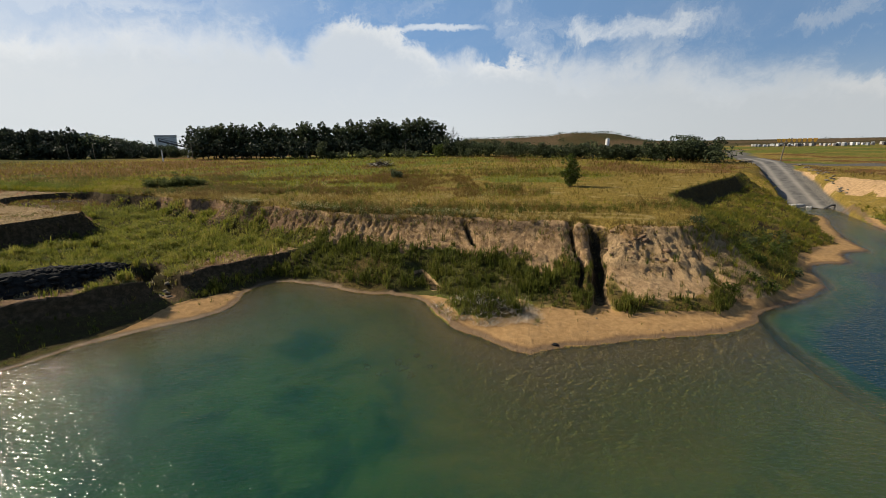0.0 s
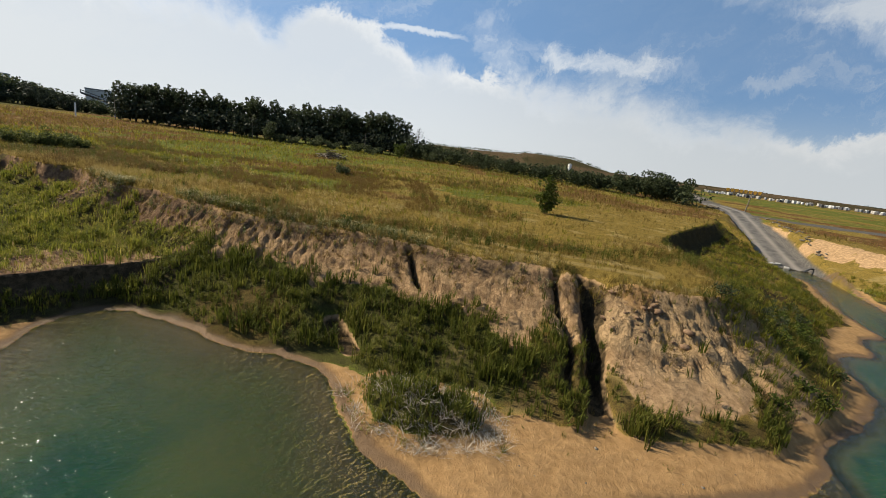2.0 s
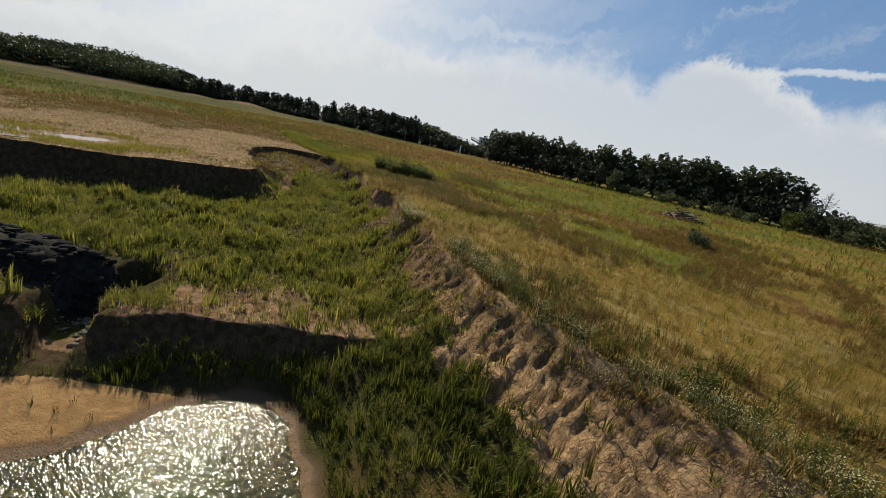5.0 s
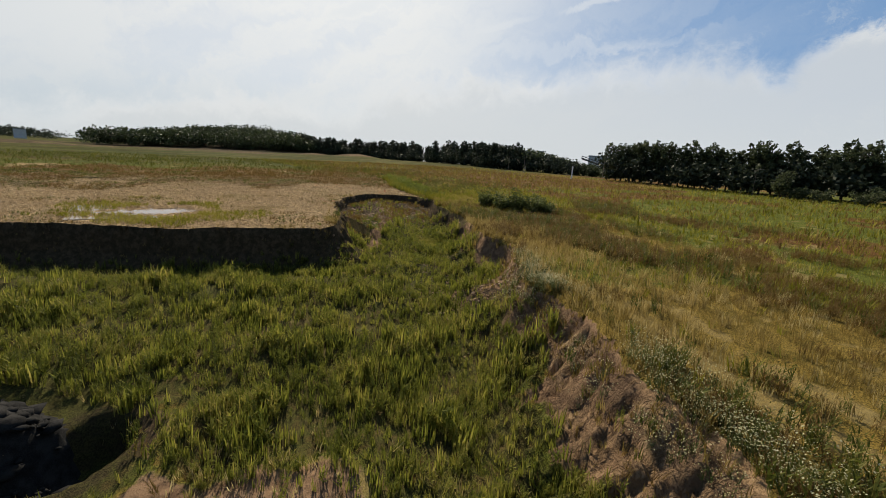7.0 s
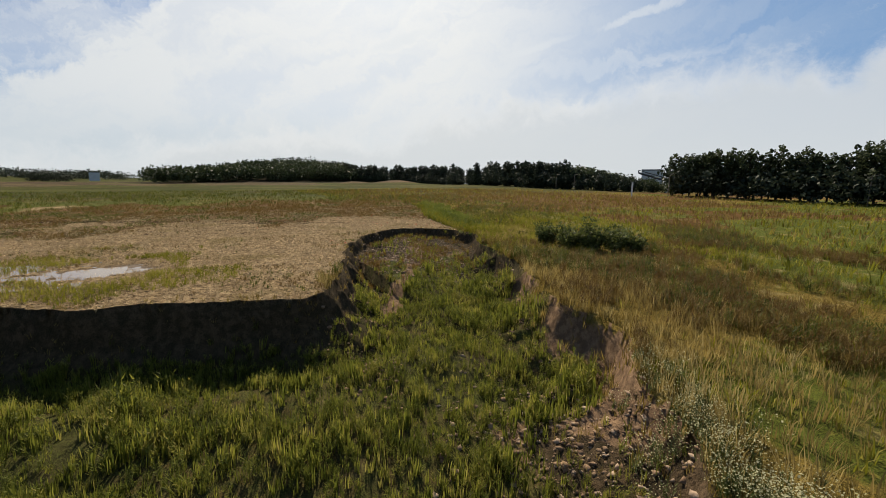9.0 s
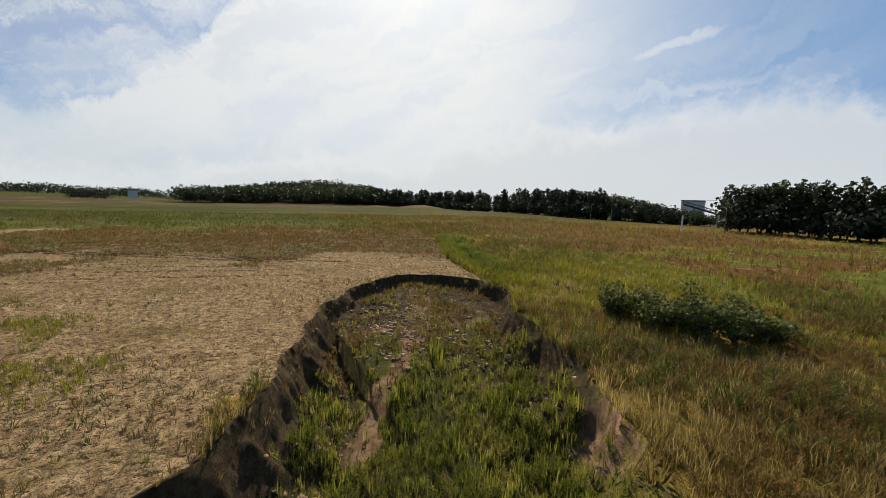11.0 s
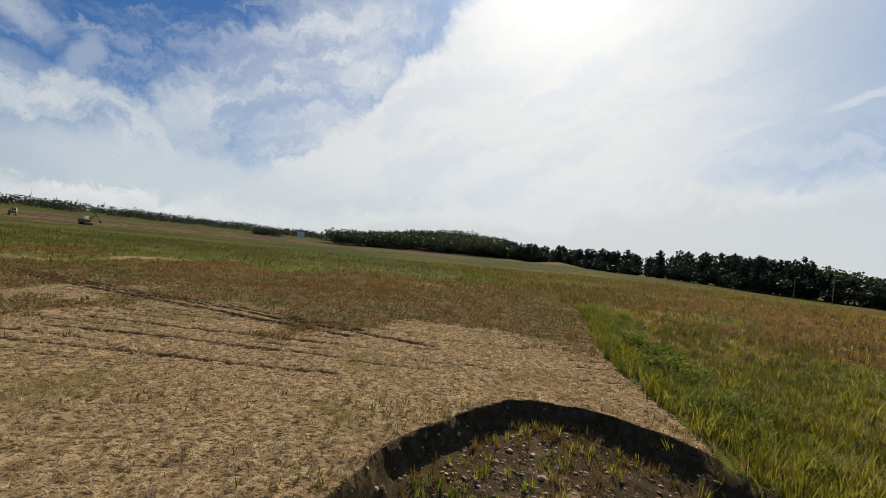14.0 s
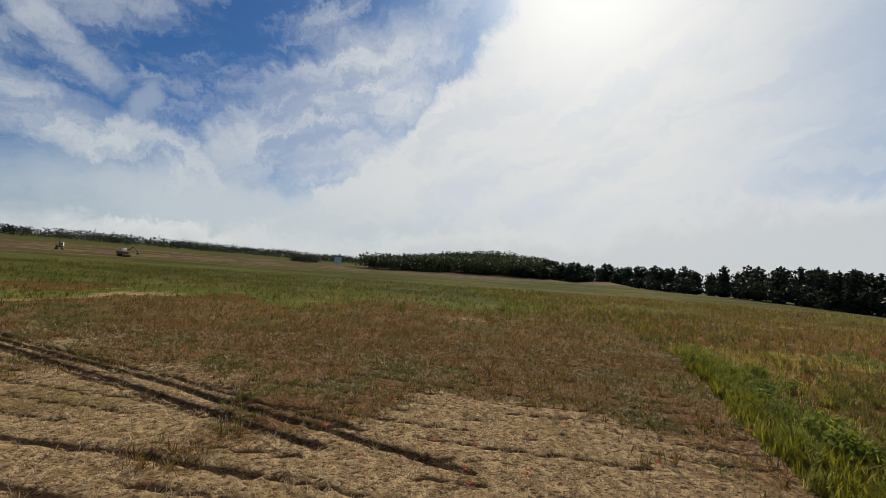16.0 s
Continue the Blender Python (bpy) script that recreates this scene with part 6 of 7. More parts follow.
def barn(x, y, wide, deep, tall, turn, label):
    b = hold("industrial_hall", pose(x, y, ground_at(x, y) - 0.3, 0, 0, turn), label, "building")
    part("wall", box(bmesh.new(), 0, 0, tall / 2, wide, deep, tall), METAL_PALE, b)
    part("roof", box(bmesh.new(), 0, 0, tall + 0.35, wide + 0.5, deep + 0.5, 0.7, 0, 0.1), METAL_GREY, b, "grey roof edge")
    for k in range(int(wide / 3)):
        part("panel", box(bmesh.new(), -wide / 2 + 1.5 + 3 * k, -deep / 2 - 0.06, tall / 2, 2.8, 0.12, tall - 0.4), METAL_PALE, b)
    part("door", box(bmesh.new(), 0, -deep / 2 - 0.14, 2.2, 4, 0.14, 4.4), METAL_GREY, b, "grey roller door")


barn(-173, 272, 11, 8, 11.3, 28, "pale metal-clad industrial hall behind the trees")
barn(-214, 258, 11, 8, 12.5, 34, "pale metal-clad industrial hall half hidden by trees")
block = seen_from(-100.2, 640)
barn(*block, 12, 10, 10, 10, "small pale tower block on the far skyline")

# loading conveyor
cx, cy = -103, 172
conv = hold("conveyor", pose(cx, cy, ground_at(cx, cy), 0, 0, 25), "dark steel loading conveyor with a braced mast", "conveyor")
part("boom", rod(rod(rod(bmesh.new(), (-8, 0, 6.6), (7, 0, 2.2), 0.3, 0.3, 4), (-8, 0, 7.5), (7, 0, 3.1), 0.12, 0.12, 4), (-8, 0, 6.6), (-8, 0, 7.5), 0.15, 0.15, 4), STEEL, conv)
for k in range(9):
    u = k / 9
    part("brace", rod(bmesh.new(), (-8 + 15 * u, 0, 6.6 - 4.4 * u), (-8 + 15 * (u + 0.11), 0, 7.5 - 4.4 * (u + 0.11)), 0.06, 0.06, 4), STEEL, conv)
for a, b in (((1, -1.5, 0), (3.0, 0, 8.5)), ((1, 1.5, 0), (3.0, 0, 8.5)), ((6.5, -1.5, 0), (3.4, 0, 8.5)), ((6.5, 1.5, 0), (3.4, 0, 8.5))):
    part("leg", rod(bmesh.new(), a, b, 0.14, 0.1, 5), METAL_PALE, conv)
part("stay", rod(bmesh.new(), (3.2, 0, 8.4), (-7, 0, 7.3), 0.04, 0.04, 4), STEEL, conv)

# white post and lamp posts beside the track by the trees
post = hold("marker_post", pose(-84, 129, ground_at(-84, 129)), "tall white painted post beside the field track", "post")
part("shaft", box(bmesh.new(), 0, 0, 1.7, 0.3, 0.25, 3.4, 0, 0.04), WHITE, post)
part("cap", box(bmesh.new(), 0, 0, 3.5, 0.36, 0.3, 0.16, 0, 0.03), METAL_GREY, post)


def lamp_post(x, y, tall, label):
    p = hold("lamp_post", pose(x, y, ground_at(x, y)), label, "lamp post", "posts by the trees")
    part("pole", rod(bmesh.new(), (0, 0, 0), (0, 0, tall), 0.09, 0.06), WOODPOLE, p)
    part("arm", rod(bmesh.new(), (0, 0, tall - 0.15), (0.9, 0, tall), 0.04, 0.03), STEEL, p)
    part("lamp_head", box(bmesh.new(), 1.05, 0, tall, 0.5, 0.2, 0.12, 0, 0.03), STEEL, p)


for px, py in ((-118, 146), (-132, 152), (-79, 136), (-44, 139), (-12, 138)):
    lamp_post(px, py, 5.5, "slim weathered lamp post before the dark trees")


def turbine(az, dist, hub, turn):
    x, y = seen_from(az, dist)
    t = hold("wind_turbine", pose(x, y, ground_at(x, y), 0, 0, turn), "white three-bladed wind turbine on the far skyline", "wind turbine", "wind turbines")
    part("tower", rod(bmesh.new(), (0, 0, 0), (0, 0, hub), 2.0, 1.2, 10), WHITE, t)
    part("nacelle", box(bmesh.new(), 0, 0, hub + 0.8, 2.4, 5.5, 2.2, 0, 0.4), WHITE, t)
    for k in range(3):
        a = radians(95 + 120 * k)
        part("blade", rod(bmesh.new(), (0, -3, hub + 0.8), (math.cos(a) * hub * 0.52, -3, hub + 0.8 + math.sin(a) * hub * 0.52), 1.0, 0.25, 5), WHITE, t)


turbine(-126.0, 2600, 42, -126)
turbine(-120.4, 2700, 40, -118)


def excavator(x, y, turn, label):
    e = hold("excavator", pose(x, y, ground_at(x, y), 0, 0, turn), label, "excavator", "excavators")
    for s in (-1, 1):
        part("track", box(bmesh.new(), 0, s * 1.1, 0.45, 3.8, 0.6, 0.9, 0, 0.25), RUBBER, e)
    part("body", box(bmesh.new(), -0.5, 0, 1.55, 3.0, 2.5, 1.1, 0, 0.12), BACKLIT_PAINT, e)
    part("counterweight", box(bmesh.new(), -2.1, 0, 1.5, 0.5, 2.4, 1.0, 0, 0.15), STEEL, e)
    cab = part("cab", box(bmesh.new(), 0.5, 0.75, 2.45, 1.4, 1.0, 1.5, 0, 0.1), WHITE, e)
    part("window", box(bmesh.new(), 1.21, 0.75, 2.6, 0.03, 0.8, 0.9), GLASS_DARK, cab)
    part("boom", rod(bmesh.new(), (0.8, 0, 1.8), (3.6, 0, 4.2), 0.28, 0.2, 4), BACKLIT_PAINT, e)
    part("stick", rod(bmesh.new(), (3.6, 0, 4.2), (5.6, 0, 2.0), 0.2, 0.15, 4), BACKLIT_PAINT, e)
    part("bucket", box(bmesh.new(), 5.6, 0, 1.5, 0.9, 1.1, 0.9, 0, 0.2), STEEL, e)


excavator(*seen_from(-123.3, 205), 160, "dark tracked excavator working at the field's edge")
excavator(*seen_from(-128.5, 250), 30, "tracked excavator standing by a spoil bank")

# things round the ramp
def block_at(name, x, y, z, sx, sy, sz, turn, mat, label, category, group=""):
    t = hold(name, pose(x, y, z, 0, 0, turn), label, category, group)
    part("block", box(bmesh.new(), 0, 0, sz / 2, sx, sy, sz, 0, 0.05), mat, t)
    part("lifting_lug", box(bmesh.new(), 0, 0, sz + 0.03, 0.2, 0.08, 0.06), STEEL, t)
    return t


way_pts = rounded(rounded(RAMP, False), False)
run_at = np.concatenate([[0], np.cumsum([math.hypot(b[0] - a[0], b[1] - a[1]) for a, b in zip(way_pts[:-1], way_pts[1:])])])
along_ = np.arange(1.2, 58, 0.5)
cx_, cy_ = np.interp(along_, run_at, [p[0] for p in way_pts]), np.interp(along_, run_at, [p[1] for p in way_pts])
tx_, ty_ = np.gradient(cx_), np.gradient(cy_)
tl_ = np.hypot(tx_, ty_)
across_ = np.linspace(-1, 1, 25)
half_w = 2.75 + 0.25 * grain(along_, along_ * 0, 3.0, 151)
rx_ = cx_[:, None] + (ty_ / tl_ * half_w)[:, None] * across_[None]
ry_ = cy_[:, None] - (tx_ / tl_ * half_w)[:, None] * across_[None]
rz_ = np.interp(along_ + 1.0, [0, 3, 40, 60, 400], [-0.3, 0.1, 4.75, 4.9, 5.2])[:, None] + 0.05 - 0.05 * np.exp(-((np.abs(across_) - 0.42) / 0.13) ** 2)[None] - 0.25 * (np.abs(across_) > 0.97)[None] + 0.03 * (grain(rx_, ry_, 0.8, 152) - 0.5)
ri_ = np.arange(rx_.size).reshape(rx_.shape)
ramp_mesh = mesh_from("road", np.stack([rx_, ry_, rz_], -1), np.stack([ri_[:-1, :-1], ri_[1:, :-1], ri_[1:, 1:], ri_[:-1, 1:]], -1).reshape(-1, 4), ROAD, True)
worn = 0.9 * np.exp(-((np.abs(across_) - 0.42) / 0.16) ** 2)[None] * (0.55 + 0.6 * grain(rx_, ry_, 2.0, 153))
ramp_mesh.attributes.new("worn", "FLOAT", "POINT").data.foreach_set("value", worn.ravel().astype(np.float32))
tagged(new("road", ramp_mesh), "grey gravel haul road sloping down into the water", "road", "", "structure")
gz = lambda a, b: ground_at(a, b)
block_at("concrete_block", 50.6, 60.3, gz(50.6, 60.3), 2.2, 0.7, 0.55, 12, CONCRETE, "pale concrete block closing the ramp's foot", "barrier", "ramp barriers")
block_at("concrete_block", 51.6, 59.3, gz(51.6, 59.3), 0.9, 0.6, 0.4, 50, CONCRETE, "small pale concrete block on the ramp", "barrier", "ramp barriers")
beam = hold("steel_pipe", pose(53.6, 57.6, gz(53.6, 57.6) + 0.1), "dark bent pipe lying across the ramp's foot", "pipe")
part("pipe", rod(rod(rod(bmesh.new(), (-1.6, -0.4, 0.05), (-0.4, 0.1, 0.35), 0.12, 0.12), (-0.4, 0.1, 0.35), (1.0, 0.4, 0.3), 0.12, 0.12), (1.0, 0.4, 0.3), (2.2, 0.9, 0.1), 0.12, 0.12), STEEL, beam)
pole = hold("wooden_pole", pose(76, 97, gz(76, 97), 3, 4, 0), "leaning dark wooden pole at the ramp's top", "pole")
part("pole", rod(bmesh.new(), (0, 0, 0), (0, 0, 4.5), 0.14, 0.1, 8), WOODPOLE, pole)
part("crossarm", rod(bmesh.new(), (-0.5, 0, 4.1), (0.5, 0, 4.1), 0.05, 0.05, 5), WOODPOLE, pole)
LUMPS = [lump(np.random.default_rng(200 + k)) for k in range(6)]
q = np.random.default_rng(201)
u = q.uniform(0, 1, 70)
x, y = 55.5 + 16 * u + q.normal(0, 0.3, 70), 58.5 + 28.5 * u + q.normal(0, 0.3, 70)
scatter("ramp_stones", LUMPS, x, y, plan(x, y)["z"] + 0.1, q.uniform(0.15, 0.5, 70), STONE, "grey stones lining the ramp's edge", "stones", 202, 0.0)
x, y = 70 + q.normal(0, 1.6, 60), 97 + q.normal(0, 1.0, 60)
scatter("rubble_pile", LUMPS, x, y, plan(x, y)["z"] + 0.15, q.uniform(0.3, 0.9, 60), STONE, "pile of grey rubble at the ramp's top", "rubble", 203, 0.0)

# storage yard beyond the east field
def hopper(x, y, turn):
    t = hold("skip", pose(x, y, gz(x, y), 0, 0, turn), "yellow steel skip raised on dark legs", "skip", "row of skips")
    bm = bmesh.new()
    bmesh.ops.create_cone(bm, cap_ends=True, segments=4, radius1=0.8, radius2=1.45, depth=2.0, matrix=Matrix.Translation((0, 0, 2.8)) @ Matrix.Rotation(radians(45), 4, "Z"))
    part("bin", bm, YELLOW, t)
    for sx in (-1, 1):
        for sy in (-1, 1):
            part("leg", box(bmesh.new(), sx * 0.7, sy * 0.7, 1.0, 0.2, 0.2, 2.0), STEEL, t)


for k in range(8):
    a = 37.7 + 0.41 * k
    hopper(335 * math.sin(radians(a)), 335 * math.cos(radians(a)), -a)
q = np.random.default_rng(210)
for k in range(110):
    a, d = q.uniform(35.5, 50), q.uniform(275, 300)
    s = q.uniform(0.4, 0.75)
    wrap = (METAL_PALE, CONCRETE, METAL_GREY, STEEL)[k % 4]
    x, y = d * math.sin(radians(a)), d * math.cos(radians(a))
    t = hold("pallet_stack", pose(x, y, gz(x, y), 0, 0, q.uniform(0, 90)), ("white wrapped goods stacked on a pallet", "pale concrete slabs stacked on a pallet", "grey crates stacked on a pallet", "dark crates stacked on a pallet")[k % 4], "pallet stack", "storage yard")
    part("pallet", box(bmesh.new(), 0, 0, 0.1, 2.2 * s, 1.8 * s, 0.2), WOODPOLE, t)
    part("load", box(bmesh.new(), 0, 0, 0.2 + 0.9 * s, 2.1 * s, 1.7 * s, 1.8 * s, 0, 0.08), wrap, t)
tank = hold("silo", pose(178, 470, gz(178, 470)), "white cylindrical silo before the spoil heap", "silo")
part("shell", rod(bmesh.new(), (0, 0, 0), (0, 0, 8), 2.0, 2.0, 14), WHITE, tank)
part("roof", rod(bmesh.new(), (0, 0, 8), (0, 0, 9.2), 2.1, 0.3, 14), METAL_GREY, tank)

# ---- loose earth, stones and small plants ----
def strew(name, mat, label, seed, cx, cy, sx, sy, n, lo, hi, category="stones", sink=0.15, where=None):
    q = np.random.default_rng(seed)
    x, y = cx + q.normal(0, sx, n), cy + q.normal(0, sy, n)
    p = plan(x, y)
    ok = np.ones(n, bool) if where is None else where(p)
    s = lo + (hi - lo) * q.uniform(0, 1, n) ** 3.0
    return scatter(name, LUMPS, x[ok], y[ok], p["z"][ok] + (0.2 - sink) * s[ok] * 0.5, s[ok], mat, label, category, seed + 1, 0.0)


strew("slump_clods", CLAY, "broken clay clods slumped below the scarp", 301, -23.6, 43.6, 2.2, 1.3, 900, 0.03, 0.22, "clods", where=lambda p: p["pit"])
strew("corner_clods", CLAY, "clay clods fallen from the field's corner", 303, -31.8, 41.0, 1.5, 0.7, 360, 0.04, 0.24, "clods", where=lambda p: p["pit"])
strew("cove_clods", CLAY, "pale clods and crumbled earth in the washed-out cove", 305, -48.5, 51.2, 3.0, 2.2, 800, 0.03, 0.17, "clods", where=lambda p: p["pit"])
strew("cove_mouth_clods", CLAY, "crumbled earth at the cove's mouth", 307, -45.6, 49.2, 2.2, 2.2, 900, 0.04, 0.22, "clods", where=lambda p: p["pit"])
strew("channel_stones", STONE, "grey stones in the drainage cut", 309, -19.8, 26.8, 0.9, 0.5, 60, 0.1, 0.5, where=lambda p: ~p["wet"])
strew("bar_stones", STONE, "few small stones lying on the sandbar", 311, 8, 20.6, 3.5, 0.6, 9, 0.05, 0.16, where=lambda p: ~p["wet"])
strew("gully_stones", CLAY, "clods lodged on the bluff beside the gully", 313, 12.6, 27.4, 0.9, 0.9, 40, 0.1, 0.5, "clods")
strew("lake_stones", STONE, "drowned stones showing through the shallow water", 315, -2.2, 18.4, 0.8, 0.4, 9, 0.2, 0.5, sink=0.0, where=lambda p: p["wet"])
stone = hold("stone", pose(5.25, 18.95, ground_at(5.25, 18.95)), "dark stone lying on the wet sandbar", "stone")
new("rock", mesh_from("rock", np.asarray(LUMPS[0][0]) * 0.4, LUMPS[0][1], BLACKROCK)).parent = stone
boulder = hold("boulder", pose(14.1, 26.1, ground_at(14.1, 26.1) + 0.1), "pale boulder stuck in the bluff's face", "boulder")
new("rock", mesh_from("rock", np.asarray(LUMPS[1][0]) * 0.42, LUMPS[1][1], CLAY)).parent = boulder

# heap of black rubble on the bench
n = 60
gx, gy = np.meshgrid(np.linspace(-1, 1, n), np.linspace(-1, 1, n))
hx, hy = -24.0 + 3.7 * gx - 1.8 * gy, 24.0 + 4.9 * gx + 1.4 * gy
rr = np.hypot(gx, gy) + 0.25 * (grain(hx, hy, 1.2, 401) - 0.5)
base_z = plan(hx.ravel(), hy.ravel())["z"].reshape(n, n)
hz = np.where(rr < 1, base_z + 0.95 * (1 - smooth(0.5, 1.0, rr)) + 0.35 * (grain(hx, hy, 0.5, 402) - 0.5) * (1 - smooth(0.8, 1, rr)), base_z - 0.3)
hi_ = np.arange(n * n).reshape(n, n)
hq = np.stack([hi_[:-1, :-1], hi_[:-1, 1:], hi_[1:, 1:], hi_[1:, :-1]], -1).reshape(-1, 4)
rubble = tagged(new("spoil_mound", mesh_from("spoil_mound", np.stack([hx, hy, hz], -1), hq, BLACKROCK)), "black mound of asphalt spoil tipped on the bench", "mound")
q = np.random.default_rng(403)
a, b = q.uniform(-0.9, 0.9, 1500), q.uniform(-0.9, 0.9, 1500)
ok = np.hypot(a, b) < 0.9
a, b = a[ok], b[ok]
x, y = -24.0 + 3.7 * a - 1.8 * b, 24.0 + 4.9 * a + 1.4 * b
z = plan(x, y)["z"] + 0.88 * (1 - smooth(0.55, 1.0, np.hypot(a, b)))
scatter("rubble_chunks", LUMPS, x, y, z + 0.05, 0.08 + 0.5 * q.uniform(0, 1, len(x)) ** 4, BLACKROCK, "loose black rubble chunks", "rubble", 404, 0.0)

# slumped heap on the sand: bleached stalks and weeds
x, y, q = spread_over(-1.2, 6, 20.5, 25.6, 26, 411)
x, y, p = keep(x, y, q, lambda p, x, y: p["heap"] * smooth(0.45, 0.6, grain(x, y, 1.0, 410) + 0.25 * smooth(2.4, 0.6, x)))
scatter("heap_weeds", TUFTS, x, y, p["z"], q.uniform(0.14, 0.32, len(x)), WEED, "rough weeds on the slumped earth heap", "weeds", 412, 0.3)
x, y, q = spread_over(-1.2, 6, 20.8, 25.8, 34, 413)
x, y, p = keep(x, y, q, lambda p, x, y: p["heap"] * smooth(0.36, 0.52, grain(x, y, 1.0, 414)))
STICKS = [tuft(np.random.default_rng(415 + k), 5, 0.03, 0.7, 1.6) for k in range(4)]
scatter("bleached_stalks", STICKS, x, y, p["z"] + 0.02, q.uniform(0.12, 0.3, len(x)), DEADWOOD, "bleached flattened stalks on the earth heap", "stalks", 418, 0.8)


def flowers(rng, n, wide, heads):
    """A mound of stems with small flat flower heads."""
    v, f = [], []
    for _ in range(n):
        a, rr, h = rng.uniform(0, 6.28), wide * math.sqrt(rng.uniform()), rng.uniform(0.6, 1.0)
        x, y, s = rr * math.cos(a), rr * math.sin(a), heads * rng.uniform(0.7, 1.3)
        i = len(v)
        t = rng.normal(0, 0.3, 2)
        v += [(x + s * math.cos(k * 1.2566), y + s * math.sin(k * 1.2566), h + s * (t[0] * math.cos(k * 1.2566) + t[1] * math.sin(k * 1.2566))) for k in range(5)]
        f += [(i, i + 1, i + 2), (i, i + 2, i + 3), (i, i + 3, i + 4)]
    return v, f


DAISY = [flowers(np.random.default_rng(420 + k), 34, 0.75, 0.026) for k in range(4)]
d_line = [(-24, 45.4), (-20.2, 43.0), (-17.5, 41.9), (-14, 39.8), (-8.3, 36.6), (-2, 35.0), (4, 32.4)]
q = np.random.default_rng(430)
n = 680
seg = q.integers(0, len(d_line) - 1, n)
u = q.uniform(0, 1, n)
x = np.array([d_line[s][0] * (1 - a) + d_line[s + 1][0] * a for s, a in zip(seg, u)]) + q.normal(0, 0.5, n)
y = np.array([d_line[s][1] * (1 - a) + d_line[s + 1][1] * a for s, a in zip(seg, u)]) + q.normal(0, 0.45, n)
ok = grain(x, y, 1.5, 431) > 0.5
x, y = x[ok], y[ok]
scatter("daisies", DAISY, x, y, plan(x, y)["z"], q.uniform(0.3, 0.6, len(x)), PETAL, "white daisy clumps along the scarp's edge", "flowers", 432)
scatter("daisy_leaves", WEEDS, x, y, plan(x, y)["z"], q.uniform(0.3, 0.55, len(x)), LEAF_ELDER, "grey-green leaves of the daisy clumps", "weeds", 433)
x, y, q = spread_over(-24, 9, 28, 46, 2.2, 434)
x, y, p = keep(x, y, q, lambda p, x, y: p["face"] * smooth(0.70, 0.78, p["s"]) * smooth(0.5, 0.62, grain(x, y, 1.3, 435)))
scatter("face_daisies", DAISY, x, y, p["z"], q.uniform(0.3, 0.55, len(x)), PETAL, "whitish flower clumps on the upper scarp", "flowers", 436)
scatter("face_leaves", WEEDS, x, y, p["z"], q.uniform(0.28, 0.5, len(x)), LEAF_SHRUB, "grey-green leaves on the upper scarp", "weeds", 437)
x, y, q = spread_over(-26, 10, 28, 48, 9, 438)
x, y, p = keep(x, y, q, lambda p, x, y: p["face"] * smooth(0.62, 0.86, p["s"]) * smooth(0.3, 0.55, grain(x, y, 0.9, 439)))
scatter("face_dead_stalks", TUFTS, x, y, p["z"], q.uniform(0.14, 0.32, len(x)), GRASS_RUST, "withered brown stalks on the upper scarp", "weeds", 445, 0.3)
q = np.random.default_rng(440)
x = np.concatenate([q.normal(-61, 4, 34), q.normal(-47.5, 1.0, 9)])
y = np.concatenate([q.normal(52, 4.5, 34), q.normal(45.2, 0.7, 9)])
ok = plan(x, y)["field"] > 0.5
x, y = x[ok], y[ok]
PETALS = [flowers(np.random.default_rng(441 + k), 6, 0.35, 0.10) for k in range(3)]
scatter("poppies", PETALS, x, y, plan(x, y)["z"], q.uniform(0.25, 0.4, len(x)), POPPY, "scattered red poppies in the stubble", "flowers", 444)

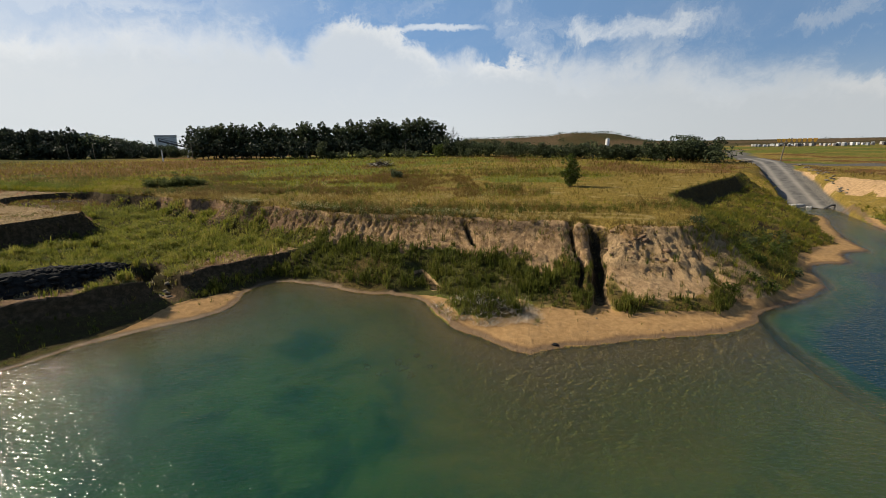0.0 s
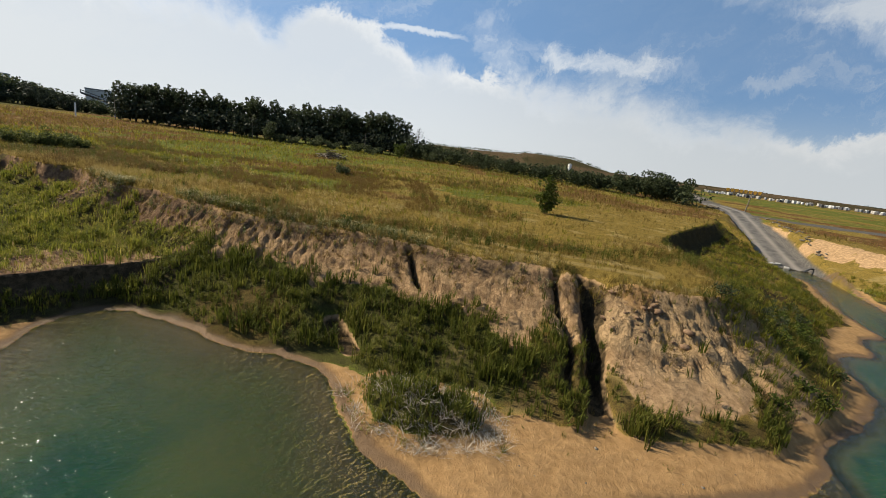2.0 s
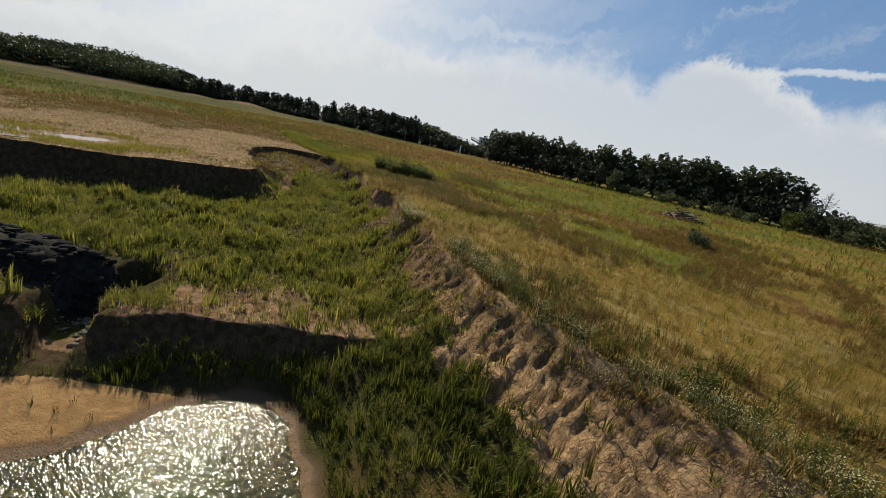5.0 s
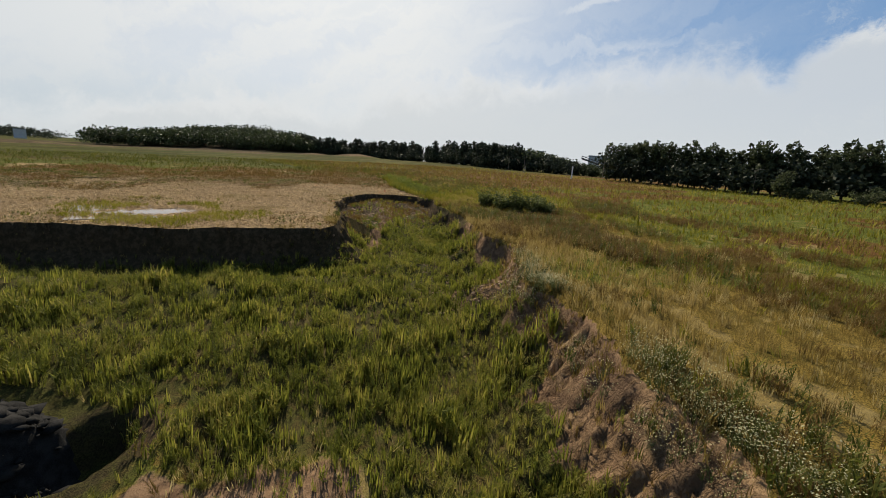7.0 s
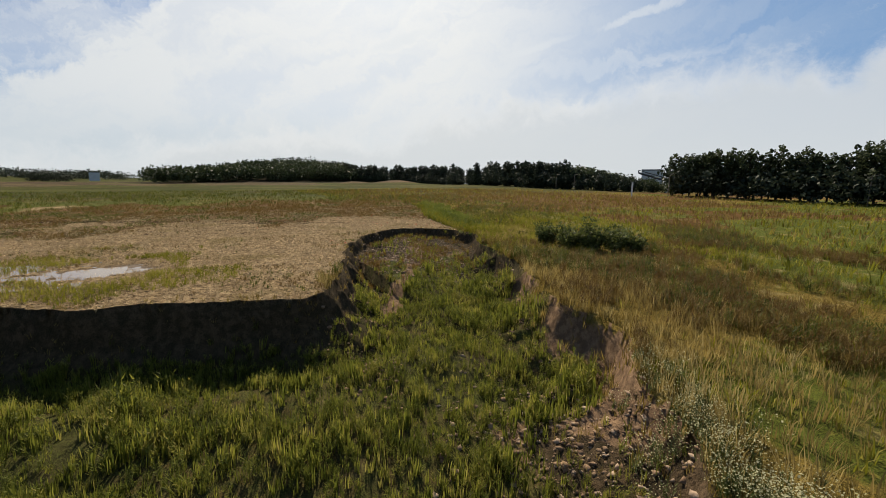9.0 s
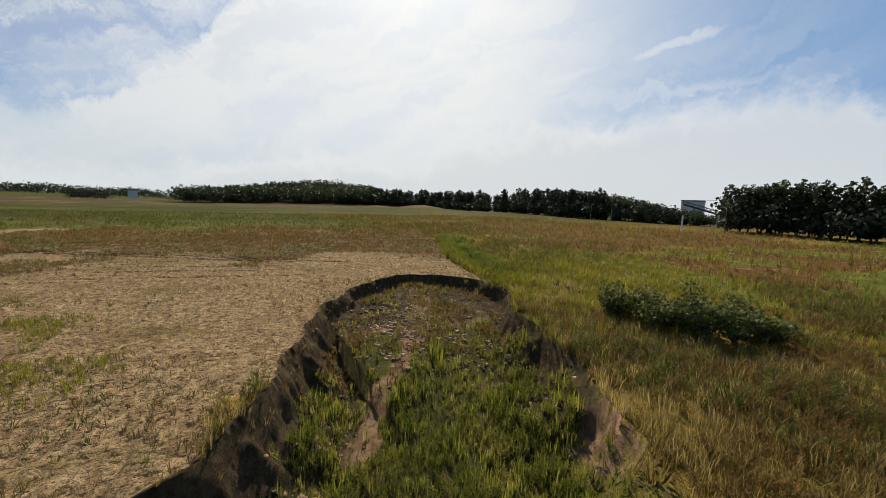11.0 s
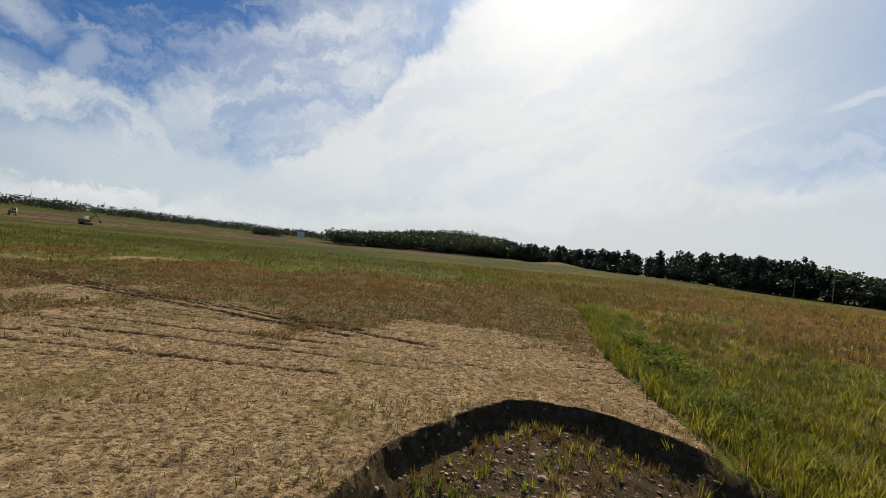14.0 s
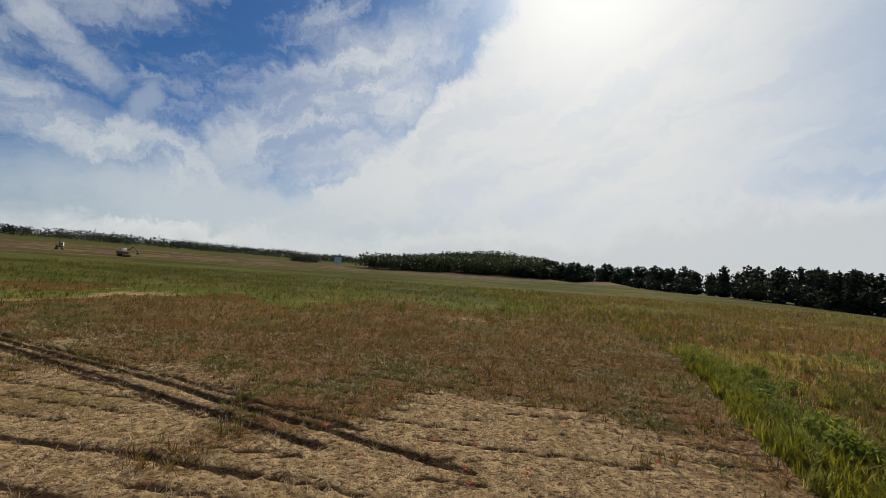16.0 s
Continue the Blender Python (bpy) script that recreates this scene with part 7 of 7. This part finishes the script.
x, y, q = spread_over(-18.5, -14, 23, 27.5, 5, 451)
x, y, p = keep(x, y, q, lambda p, x, y: (~p["wet"] & (p["z"] > 0.12)) * p["sand"] * smooth(0.35, 0.6, grain(x, y, 0.9, 452)))
scatter("spit_plants", TUFTS, x, y, p["z"], q.uniform(0.12, 0.3, len(x)), WEED_DARK, "small green plants sprouting on the sand spit", "weeds", 453)
x, y, q = spread_over(4, 17, 20.4, 22.8, 4, 454)
x, y, p = keep(x, y, q, lambda p, x, y: (~p["wet"] & (p["z"] > 0.2)) * p["sand"] * smooth(0.5, 0.7, grain(x, y, 0.9, 455)) * 0.7)
scatter("bar_plants", TUFTS, x, y, p["z"], q.uniform(0.1, 0.25, len(x)), WEED_DARK, "small green plants at the sandbar's edge", "weeds", 456)
# clumps of dark sods in the grass beyond the cove
strew("sods", BLACKROCK, "dark overturned sods in the long grass", 461, -45.8, 61.0, 1.6, 0.35, 46, 0.25, 0.7, "sods")
strew("more_sods", BLACKROCK, "dark sods lying beside the shrubs", 463, -41.5, 61.5, 1.0, 0.4, 30, 0.15, 0.5, "sods")

# crumbled earth fallen from the cove's walls
PALE_CLAY = simple("pale_clay_clods", (0.18, 0.125, 0.088), (0.37, 0.27, 0.19), 1.6, 1.0, 0.6, 0.03, spec=0.05)
fringe("scarp_foot_clods", [(-36, 42.6), (-38.9, 43.8), (-44.4, 45.8), (-47.8, 47.4), (-50, 49), (-52.4, 50.8), (-54, 53)], 70, 0.7, 0.05, 0.22, CLAY, "brown clods fallen along the field scarp's foot", 531, LUMPS, lambda p: p["pit"] & (p["d_rim"] > 0.9), 0.04)
fringe("north_foot_clods", [(-22.6, 43.6), (-25, 45), (-28, 46.6), (-32, 48.2), (-36.6, 50.8), (-41, 52.2)], 45, 0.8, 0.05, 0.22, CLAY, "brown clods fallen below the meadow's edge", 535, LUMPS, lambda p: p["pit"] & (p["d_rim"] > 0.9), 0.04)
strew("cove_crumbs", PALE_CLAY, "pale dry crumbs scattered over the cove floor", 537, -50.2, 52.6, 2.6, 2.4, 1100, 0.03, 0.15, "clods", where=lambda p: p["pit"])
strew("wash_crumbs", PALE_CLAY, "pale stones and crumbs along the washed-out channel", 539, -46.0, 50.0, 3.2, 1.6, 1200, 0.03, 0.26, "clods", where=lambda p: p["pit"])
strew("slump_crumbs", PALE_CLAY, "pale crumbs on the slumped earth", 541, -23.8, 43.8, 2.4, 1.4, 700, 0.03, 0.2, "clods", where=lambda p: p["pit"])
